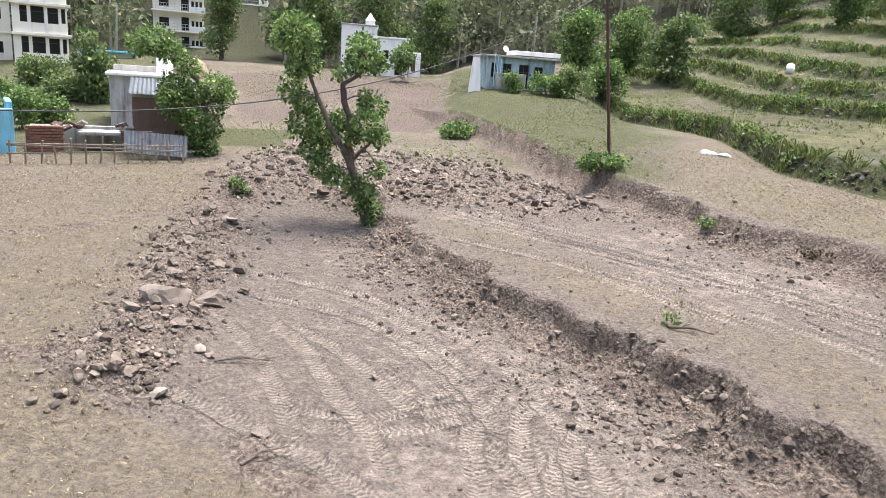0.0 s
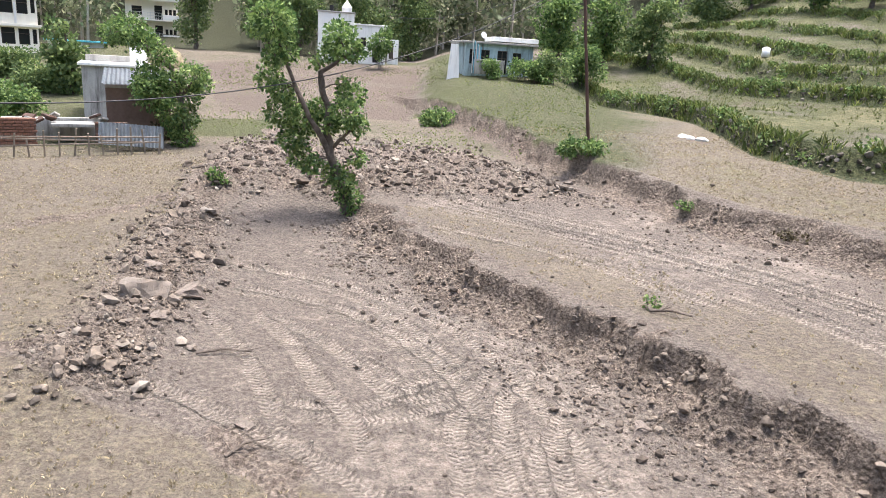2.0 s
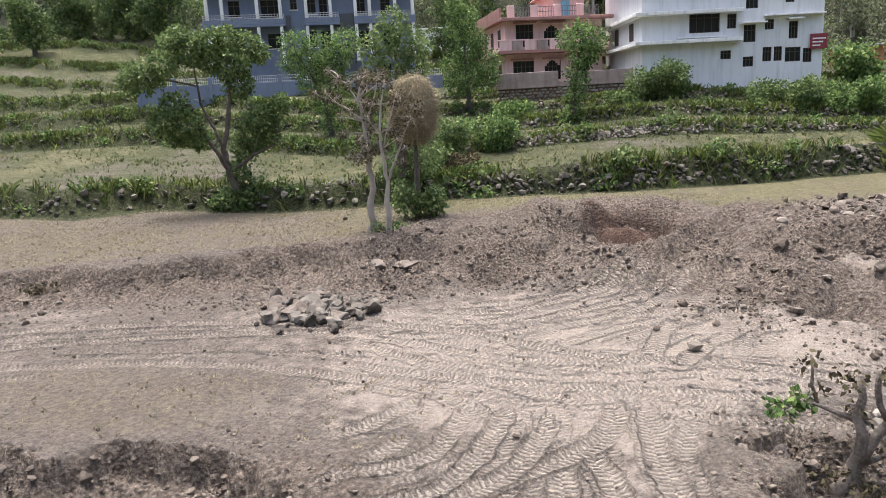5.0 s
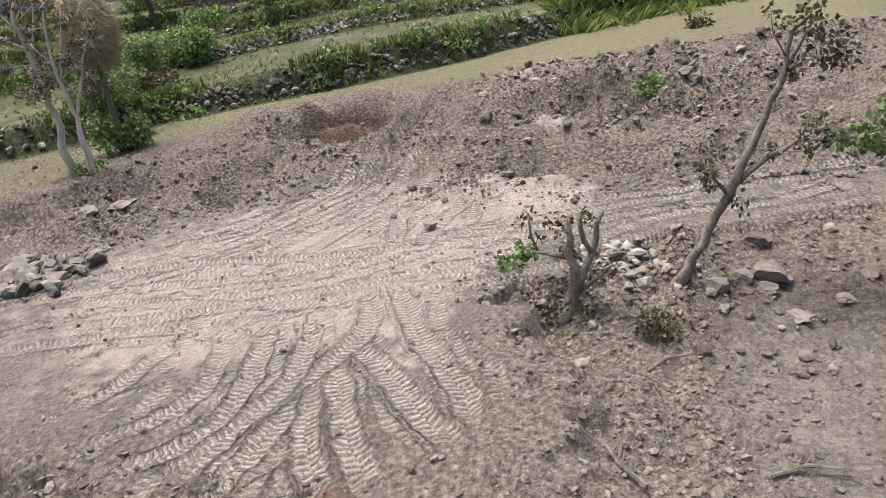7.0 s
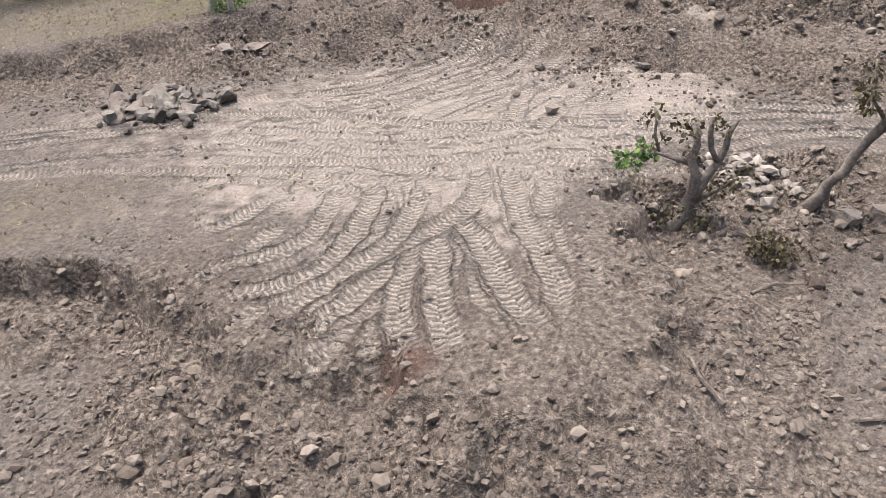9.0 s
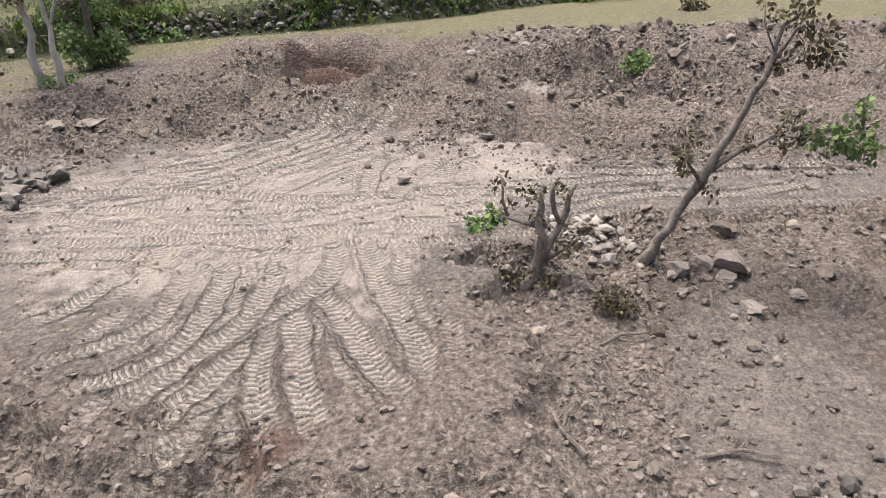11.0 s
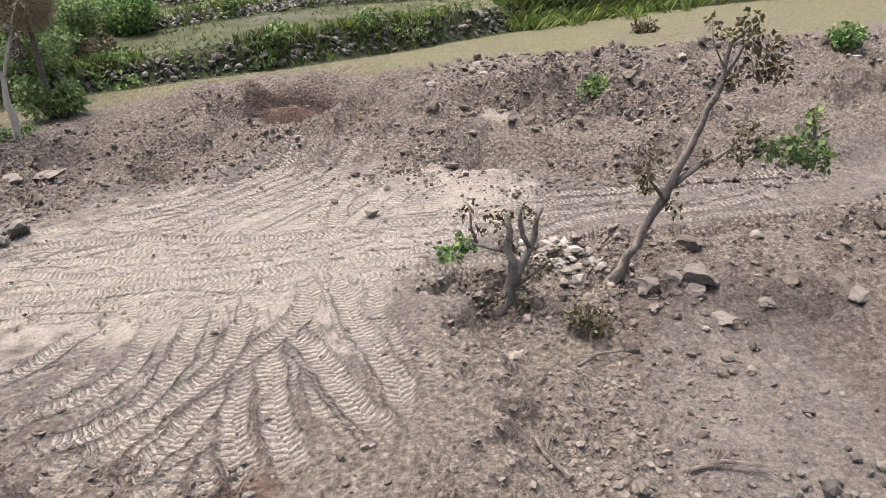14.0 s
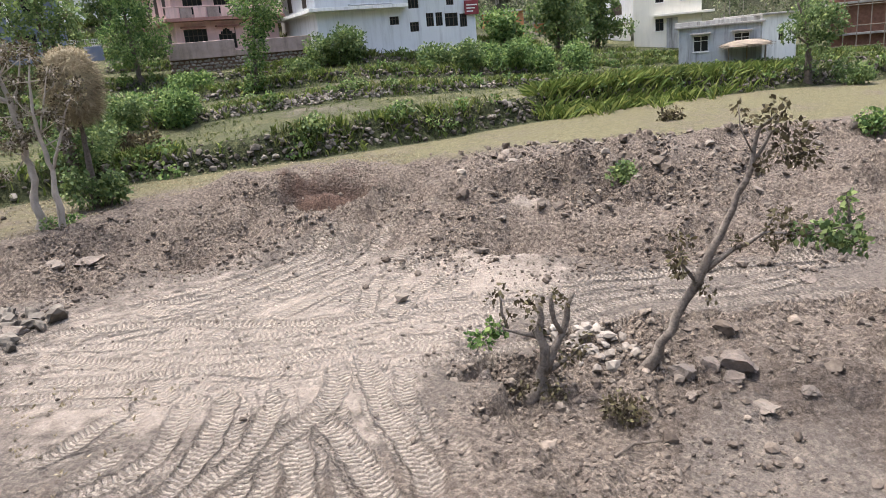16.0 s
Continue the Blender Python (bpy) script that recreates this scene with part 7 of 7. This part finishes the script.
def build_stuff():
    s = sown(6000, (-12, 30, -9, 40), soil_w, 1)
    scattered("earth_clods", s, powers(len(s), 0.03, 0.12, 2, 3.5), M["clod"], "crumbled grey-brown clods of dug earth", 1, 3, 0.7)
    s = sown(17000, (-9, 24, -8, 26), lambda x, y, q: soil_w(x, y, q) * (q["r"] < 27), 36)
    scattered("loose_soil", s, powers(len(s), 0.014, 0.075, 37, 4.0), M["clod"], "loose crumbs of dug soil along the cut banks", 0, 38, 0.75)
    mound = lambda x, y, q: np.clip(np.exp(-((q["d1"] + 0.2) / 1.3) ** 2) * (x > 3) * (y < 9) * (y > -3) + 0.5 * np.exp(-((q["d1"] + q["w1"]) / 0.7) ** 2) * (y < 22), 0, 1)
    s = sown(8000, (-3, 13, -3, 22), mound, 4)
    scattered("earth_crumbs", s, powers(len(s), 0.012, 0.06, 5, 4.0), M["clod"], "small crumbs of tipped soil on the mound", 1, 6, 0.65)
    s = sown(2600, (-12, 32, -14, 42), lambda x, y, q: np.clip(q["rubble"] * 1.1 + 0.006, 0, 1) * (q["ur"] < 0) * np.where((x < 17) & (y < 1), 0.15, 1.0), 7)
    scattered("field_stones", s, powers(len(s), 0.03, 0.19, 8, 4.5), M["stone"], "angular stones strewn over dug earth", 1, 9, 0.7, 0.1)
    s = sown(1000, (-14, 30, -8, 42), lambda x, y, q: np.clip(q["rubble"], 0, 1) * (q["ur"] < 0), 33)
    scattered("rubble_lumps", s, powers(len(s), 0.05, 0.24, 34, 3.6), M["clod"], "lumps of dug earth heaped with stones", 2, 35, 0.75, 0.25)
    s = sown(1500, (-6, 25, -8, 25), lambda x, y, q: np.where(q["ur"] < 0, 0.3, 0), 10)
    scattered("pebbles", s, powers(len(s), 0.012, 0.05, 11), M["stone"], "small pebbles on the graded earth", 1, 12, 0.8, 0.1)
    heap = np.random.default_rng(5).normal(size=(420, 2)) * (0.6, 0.75) + (5.9, -4.2)
    scattered("stone_heap", heap, powers(420, 0.035, 0.125, 13, 1.7), M["heap_stone"], "heap of broken grey stones", 1, 14, 0.75, 0.0)
    small = np.random.default_rng(6).normal(size=(60, 2)) * (0.35, 0.45) + (12.6, -1.1)
    scattered("stone_heap", small, powers(60, 0.06, 0.15, 15, 1.4), M["pale_stone"], "small heap of pale stones behind the cut trees", 1, 16, 0.75, 0.0)

    # field walls of rubble
    def wall_w(x, y, q):
        w = 0
        for k, (at, _, _) in enumerate(STEPS[:5]):
            w = np.maximum(w, np.exp(-((q["u"] - at - 0.25) / 0.35) ** 2) * (1.0 if k == 0 else 0.7))
        return w * (q["az"] > 12) * (q["az"] < 116) * np.where(q["az"] > 58, 1.0, 0.22) * (q["woods"] < 0)

    s = sown(4200, (8, 62, -30, 75), wall_w, 17)
    scattered("wall_stones", s, powers(len(s), 0.06, 0.19, 18, 1.8), M["wall_stone"], "rubble stones of the dry field walls", 1, 19, 0.75, 0.0)

    coping = lambda x, y, q: np.exp(-((q["u"] - 21.3) / 0.3) ** 2) * (q["az"] > 66) * (q["az"] < 104) * np.clip(0.35 + 1.1 * rough(x, y, 4.0, 109), 0.0, 1)
    s = sown(700, (28, 62, -12, 26), coping, 110)
    scattered("coping_stones", s, powers(len(s), 0.07, 0.17, 111, 1.6), M["pale_stone"], "pale flat stones capping a terrace wall", 1, 112, 0.6, 0.0)

    # tall weeds along the walls, turf on the terraces, stubble on the dry fields
    def weed_w(x, y, q):
        w = 0
        for at, _, _ in STEPS:
            w = np.maximum(w, np.exp(-((q["u"] - at - 0.7) / 0.6) ** 2))
        return w * (q["az"] > 10) * (q["az"] < 118) * (q["woods"] < 2) * np.clip(rough(x, y, 3.0, 51) + 0.75, 0.08, 1)

    blades("wall_weeds", sown(6000, (6, 75, -32, 95), weed_w, 20), 0.42, 8, M["grass"], "green weeds hanging over the terrace walls", 21)
    blades("shrubby_weeds", sown(4000, (6, 75, -32, 95), weed_w, 22), 0.5, 8, M["weed_dark"], "dark leafy weeds along the terrace walls", 23)
    blades("tall_grass", sown(3600, (38, 62, -22, 6), lambda x, y, q: np.exp(-((q["ur"] - 5.0 - 0.18 * (q["az"] - 95)) / 4.0) ** 2) * (q["az"] > 92) * (q["az"] < 109), 24), 0.8, 11, M["grass"], "lush tall green grass below the village", 25, 1.3, 0.035)
    blades("turf", sown(6000, (4, 60, -20, 70), lambda x, y, q: np.where((q["ur"] > 0.5) & (q["az"] > 10) & (q["woods"] < 0), 0.5 + 0.5 * rough(x, y, 4, 52), 0), 26), 0.16, 5, M["weed_dark"], "short turf on the terraces", 27)

    s = sown(1350, (6, 75, -32, 95), weed_w, 39)
    rr = np.random.default_rng(40)
    z, _ = land(s[:, 0], s[:, 1])
    for nm, mt, lo, hi, lb in (("wall_scrub", "leaf_dark", 0, 850, "dark leafy scrub overgrowing the terrace walls"), ("wall_scrub", "leaf", 850, 1350, "fresh green scrub overgrowing the terrace walls")):
        blobs = [(x, y, h + 0.15, rr.uniform(0.2, 0.52)) for (x, y), h in zip(s[lo:hi], z[lo:hi])]
        tagged(quads_object(nm, leaf_cloud(blobs, 0.2, lo + 5, 0.8), M[mt]), lb, "scrub", kind="stuff")

    def dry_w(x, y, q):
        left = (x < -6.8 - 0.16 * (y - 13)) & (y > 12.6 + 0.25 * (x + 7)) & (y < 33)
        near = (y < 10.6 - 0.55 * (x + 5)) & (x < 2)
        c = (q["k2"] > 0.95) & (q["ur"] < -0.3) & (q["d2"] > q["w2"] + 0.2) & (q["az"] > 8)
        strip = (q["d1"] > q["w1"] + 0.2) & (q["d1"] < q["w1"] + 3.4 + rough(x, y, 3.2, 31)) & (y > 6) & (y < 24) & (q["k2"] < 0.1)
        return (left * 0.9 + near * 1.0 + c * 0.8 + strip * 0.35) * (0.55 + 0.45 * rough(x, y, 1.1, 53))

    blades("straw_stubble", sown(12000, (-20, 30, 4, 40), dry_w, 28), 0.055, 4, M["straw"], "short dry straw stubble on the fields", 29, spread=1.6)
    blades("field_grass", sown(3500, (-20, 15, 35, 76), lambda x, y, q: np.where((q["az"] < 13) & (q["k2"] < 2), 0.35 + 0.5 * rough(x, y, 4.0, 55), 0), 30), 0.1, 5, M["grass"], "rough grass on the far fields", 31)
    heap = np.random.default_rng(7).normal(size=(110, 2)) * (0.75, 0.75) + (13.9, 12.4)
    scattered("rubble_heap", heap, powers(110, 0.07, 0.3, 48, 1.8), M["heap_stone"], "heap of earthy broken stones at the bank foot", 2, 49, 0.8, 0.15)


def blades(name, spots, tall, per, material, label, seed, spread=0.9, broad=0.07):
    rng = np.random.default_rng(seed)
    n = len(spots) * per
    c = np.repeat(spots, per, 0) + rng.normal(size=(n, 2)) * tall * 0.28
    z, _ = land(c[:, 0], c[:, 1])
    lean_ = rng.normal(size=(n, 2)) * tall * 0.45 * spread
    h = tall * rng.uniform(0.45, 1.25, n)
    a = rng.uniform(0, 6.28, n)
    w = (0.012 + tall * broad) * rng.uniform(0.6, 1.3, n)
    sx, sy = np.cos(a) * w, np.sin(a) * w
    p0 = np.stack([c[:, 0] - sx, c[:, 1] - sy, z - 0.03], 1)
    p1 = np.stack([c[:, 0] + sx, c[:, 1] + sy, z - 0.03], 1)
    p2 = np.stack([c[:, 0] + sx * 0.7 + lean_[:, 0] * 0.5, c[:, 1] + sy * 0.7 + lean_[:, 1] * 0.5, z + h * 0.65], 1)
    p3 = np.stack([c[:, 0] + lean_[:, 0], c[:, 1] + lean_[:, 1], z + h * 0.9], 1)
    tagged(quads_object(name, np.stack([p0, p1, p2, p3], 1), material), label, "grass", kind="stuff")


M["pale_stone"] = island("pale stone", [(0.0, (0.18, 0.16, 0.145)), (1.0, (0.32, 0.29, 0.265))], 0.9, 0, 6.0)
M["heap_stone"] = island("heaped stone", [(0.0, (0.07, 0.062, 0.055)), (0.7, (0.14, 0.125, 0.112)), (1.0, (0.22, 0.20, 0.18))], 0.9, 0, 6.0)
M["wall_stone"] = island("wall stones", [(0.0, (0.07, 0.062, 0.055)), (0.75, (0.15, 0.135, 0.122)), (1.0, (0.27, 0.25, 0.23))], 0.92, 0, 6.0)
M["weed_dark"] = island("dark weeds", [(0.0, (0.043, 0.065, 0.020)), (0.6, (0.109, 0.142, 0.043)), (1.0, (0.232, 0.232, 0.102))], 0.75, 0.2)
build_stuff()

M["boulder_pale"] = plain("pale boulder", (0.18, 0.154, 0.133), 0.92, 0.3, 2.2, 15.0, bumps=0.8, dirt=0.4, coarse_dirt=(0.22, 0.17, 0.13))
# named boulders and blocks
def boulder(x, y, s, seed, label, group="boulders", flat=0.8, sink=0.36, turn=0, mat_=None, name="boulder"):
    me = rock_mesh(3, seed, 0.28, name, mat_ or M["boulder"], flat)
    o = new(name, me)
    o.matrix_world = pose(x, y, height(x, y) + s[2] * (1 - 2 * sink) * 0.75, 0, 0, turn) @ Matrix.Diagonal((*s, 1))
    return tagged(o, label, "boulder", group)


for k, (x, y, s, lb) in enumerate([
        (-6.35, 15.5, (0.55, 0.45, 0.5), "large earth-stained boulder in the rubble ridge"), (-5.5, 15.9, (0.4, 0.3, 0.42), "pale upright boulder in the rubble ridge"),
        (-5.6, 14.3, (0.24, 0.2, 0.16), "rounded grey stone by the rubble ridge"), (-2.85, 10.6, (0.19, 0.16, 0.14), "pale stone in the wheel-marked strip"),
        (4.0, 11.1, (0.26, 0.22, 0.22), "brown stone at the foot of the bank"), (-1.07, 15.4, (0.12, 0.1, 0.13), "small stone on the graded strip"),
        (-7.5, 20.0, (0.22, 0.2, 0.2), "pale stone in the rubble ridge"), (-6.9, 17.2, (0.3, 0.26, 0.24), "brown boulder in the rubble ridge"),
        (13.3, 12.7, (0.5, 0.42, 0.42), "large pale boulder in the heap"), (12.8, 13.0, (0.36, 0.32, 0.34), "brown boulder in the heap"), (14.1, 12.2, (0.36, 0.3, 0.3), "earth-stained boulder in the heap"),
        (14.6, 13.0, (0.5, 0.38, 0.4), "pale boulder behind the heap"), (13.6, 11.4, (0.3, 0.36, 0.22), "broken stone in front of the heap"), (13.7, 13.6, (0.4, 0.35, 0.36), "brown boulder behind the heap"),
        (17.4, 11.8, (0.52, 0.36, 0.16), "flat slab below the bare trees"), (17.0, 12.6, (0.42, 0.3, 0.2), "flat stone below the bare trees"), (22.5, 4.2, (0.26, 0.24, 0.26), "pale rounded stone on the dug slope"),
        (11.5, -3.55, (0.34, 0.3, 0.32), "squarish pale block beside the leaning tree"), (11.45, -2.6, (0.27, 0.24, 0.28), "brown boulder beside the leaning tree"),
        (11.5, -3.05, (0.25, 0.22, 0.2), "reddish stone between two blocks"), (11.15, -3.35, (0.2, 0.17, 0.18), "pale stone under the block"), (10.9, -4.47, (0.18, 0.17, 0.13), "rounded pale stone on rough ground"),
        (10.9, -2.7, (0.22, 0.14, 0.1), "flat pale stone near the cut trees"), (15.1, -6.0, (0.26, 0.2, 0.1), "flat pale stone on the track edge"), (10.5, -3.7, (0.32, 0.24, 0.12), "half-buried brown stone on rough ground"),
        (5.2, 14.75, (0.24, 0.2, 0.1), "lump of turf on the bench edge"), (6.3, 30.3, (0.28, 0.24, 0.22), "pale stone below the pole"), (10.9, -6.0, (0.24, 0.2, 0.16), "pale stone on rough ground")]):
    boulder(x, y, s, 300 + k, lb, turn=k * 47, mat_=M["boulder"] if k % 3 else M["boulder_pale"])
# ---------------------------------------------------------------- wooded hillside
def woods():
    rng = np.random.default_rng(91)
    protos = []
    for k in range(5):
        r = random.Random(500 + k)
        blobs = [(r.uniform(-1, 1) * 1.3, r.uniform(-1, 1) * 1.3, r.uniform(1.6, 5.2), r.uniform(0.8, 1.4)) for _ in range(9)]
        protos.append(leaf_cloud(blobs, 0.42, 600 + k, 0.25))
    crowns, stems = [], bmesh.new()
    n = 0
    while n < 1050:
        az, r = rng.uniform(-48, 118), 0
        edge = float(np.interp(az, ANGLES, WOODS))
        r = edge + 2 + 80 * rng.uniform(0, 1) ** 1.15
        if -24.0 < az < -13.5 and r < 124:
            continue
        x, y = at_angle(az, r)
        z = float(land(np.array([x]), np.array([y]), False)[0][0])
        s = rng.uniform(1.1, 2.0)
        a = rng.uniform(0, 6.28)
        p = protos[n % 5] * s
        q = np.stack([p[..., 0] * math.cos(a) - p[..., 1] * math.sin(a), p[..., 0] * math.sin(a) + p[..., 1] * math.cos(a), p[..., 2] * rng.uniform(0.85, 1.3)], -1) + (x, y, z)
        crowns.append(q[rng.uniform(0, 1, len(q)) < rng.uniform(0.5, 1.0)])
        if r < edge + 60:
            tube(stems, [(x, y, z - 0.3, 0.14 * s), (x + rng.normal() * 0.3, y, z + 3.5 * s, 0.06 * s)], 4)
        n += 1
    tagged(quads_object("woodland", np.concatenate(crowns), M["woods_leaf"]), "thin grey-green woodland covering the hillside", "woodland", kind="stuff")
    tagged(part("woodland_trunks", stems, M["pale_bark"]), "pale trunks along the edge of the woodland", "trunks", kind="stuff")


woods()


def crown_of(w, tall, n, r, seed):
    rr = random.Random(seed)
    return [(rr.gauss(0, 0.62) * w, tall * rr.uniform(0.14, 1.0), r * rr.uniform(0.7, 1.25)) for _ in range(n)]


# single trees that stand clear of the woods
for k, (az, r, tall, w, leaf, lb) in enumerate([
        (-26.6, 58, 5, 0.8, "leaf_dark", "slender dark conifer-like tree"), (-18.0, 90, 11, 1.5, "leaf_dark", "dark tree between the far blocks"),
        (-12.8, 96, 12, 2.2, "leaf_dark", "broad dark tree at the hill foot"), (-10.5, 88, 11, 2.4, "leaf_dark", "dark tree behind the white cottage"), (-6.0, 90, 11, 2.6, "leaf_dark", "dark tree behind the white cottage"),
        (-2.0, 90, 9, 2.2, "leaf_dark", "tree at the hill foot"), (9.5, 74, 6, 1.6, "leaf", "green tree at the end of the terraces"), (13.0, 80, 7, 1.5, "leaf", "light green tree on the terraces"),
        (16.5, 78, 6, 1.6, "leaf_dark", "dense tree on the terraces"), (20.0, 98, 6, 2.0, "leaf_dark", "dark tree on the upper terraces"), (23.0, 100, 6.5, 2.0, "leaf", "green tree on the upper terraces"),
        (27.0, 92, 5, 1.6, "leaf", "green tree on the upper terraces"), (30.5, 90, 6, 1.4, "leaf_dark", "small tree on the upper terraces"), (33.5, 98, 7, 2.2, "leaf_dark", "dark tree above the terraces"),
        (36.5, 96, 7, 2.2, "leaf_dark", "dark tree above the terraces"), (39.5, 92, 8, 2.4, "leaf_dark", "dark tree beside the slate house"), (60.5, 74, 10, 1.6, "leaf_dark", "tall tree between the houses"),
        (63.0, 82, 10, 1.6, "leaf_dark", "tall tree behind the pink house"), (73.2, 70, 9, 1.8, "leaf_dark", "dark tree between pink and grey houses"), (89.5, 70, 3.2, 1.3, "leaf", "green tree by the orange house"),
        (93.5, 72, 7, 1.8, "leaf_dark", "tall dark tree before the village"), (96.5, 78, 5.5, 1.6, "leaf_dark", "dark tree before the white house")]):
    x, y = at_angle(az, r)
    d = dict(at=(x, y), stems=[[(0, 0, 0.2), (0.1, tall * 0.45, 0.14), (0, tall * 0.85, 0.05)], [(0.05, tall * 0.4, 0.1), (w * 0.5, tall * 0.65, 0.04)], [(0.05, tall * 0.35, 0.1), (-w * 0.5, tall * 0.6, 0.04)]],
             clumps=crown_of(w, tall, 16 + int(2 * tall), 0.55 + 0.28 * w, 800 + k))
    tree("hillside_tree", d, lb, leaf, seed=900 + k, size=0.36, dense=0.75, twigs=0, deep=w * 0.6)
# ---------------------------------------------------------------- cables, tank, litter
cable("power_cable", at_angle(-40.0, 21) + (4.57,), tip, 1.94, "thin grey power cable sagging across the field")
cable("power_cable", tip, at_angle(3.0, 60) + (8.6,), 0.5, "thin power cable running to the shed")
cable("power_cable", tip, at_angle(-3.0, 74) + (10.0,), 0.8, "thin power cable running to the cottage")
tx, ty = 30.5, 66.9
tk = thing("terrace_tank", pose(tx, ty, height(tx, ty)), "small white plastic water tank on a terrace", "tank")
bm = bmesh.new()
bmesh.ops.create_cone(bm, cap_ends=True, segments=20, radius1=0.36, radius2=0.35, depth=0.8, matrix=pose(0, 0, 0.4))
part("body", bm, M["plastic"], tk, flat=False)
bm = bmesh.new()
bmesh.ops.create_cone(bm, cap_ends=True, segments=20, radius1=0.35, radius2=0.15, depth=0.12, matrix=pose(0, 0, 0.86))
part("lid", bm, M["plastic"], tk, flat=False)


def branches(x, y, length, n, seed, turn, label):
    rnd = random.Random(seed)
    ob = thing("dead_branch", pose(x, y, height(x, y) + 0.05, 0, 0, turn), label, "branch", "dead branches")
    bm = bmesh.new()
    tube(bm, [(-length / 2, 0, 0.02, 0.03), (0, 0.06, 0.07, 0.025), (length / 2, -0.05, 0.04, 0.012)], 6)
    part("stem", bm, M["bark"], ob)
    for _ in range(n):
        bm = bmesh.new()
        s = rnd.uniform(-0.4, 0.4) * length
        tube(bm, [(s, 0, 0.05, 0.012), (s + rnd.uniform(0.1, 0.4), rnd.uniform(-0.4, 0.4), rnd.uniform(0.0, 0.22), 0.004)], 4)
        part("twig", bm, M["bark"], ob)


for x, y, ln, n, t, lb in ((7.2, -2.7, 0.9, 9, -85, "dry branch lying in the pit"), (6.9, -0.5, 0.9, 12, 30, "bundle of dry roots on the mound"), (-3.9, 13.2, 1.1, 8, 10, "torn root lying on the graded strip"),
                           (5.5, 14.4, 0.9, 6, -20, "torn root at the bench edge"), (9.6, -1.5, 0.8, 4, -60, "thin stick near the cut trees"), (10.7, -1.3, 0.9, 14, 40, "brushwood at the foot of the leaning tree"),
                           (-2.6, 9.9, 0.8, 6, 50, "broken root in the wheel marks")):
    branches(x, y, ln, n, int(x * 10 + 500), t, lb)
for k, (x, y) in enumerate(((14.2, 38.3), (14.6, 37.8), (13.9, 38.9))):
    boulder(x, y, (0.35, 0.3, 0.2), 700 + k, "white stone at the foot of a terrace wall", "white stones", mat_=M["white"])
bush(10.4, -1.6, heap_of(0.5, 0.35, 7, 0.2), "leaf_dry", 0.09, 611, "withered scrub round the leaning tree", dense=0.7)
bush(11.0, -0.3, heap_of(0.25, 0.3, 4, 0.15), "leaf_dry", 0.09, 612, "withered scrub round the cut tree", dense=0.7)
bush(5.1, 14.8, heap_of(0.18, 0.28, 4, 0.13), "leaf", 0.09, 613, "green tuft on a turf lump")
bush(19.9, 14.1, heap_of(0.5, 0.3, 6, 0.2), "leaf", 0.11, 614, "green weeds round the bare trees")
bush(9.0, 23.9, heap_of(0.3, 0.2, 4, 0.15), "leaf", 0.1, 615, "tuft on the lip of the cut bank")
bush(11.3, 20.9, heap_of(0.5, 0.3, 5, 0.2), "leaf_dry", 0.1, 616, "withered tuft on the cut bank")
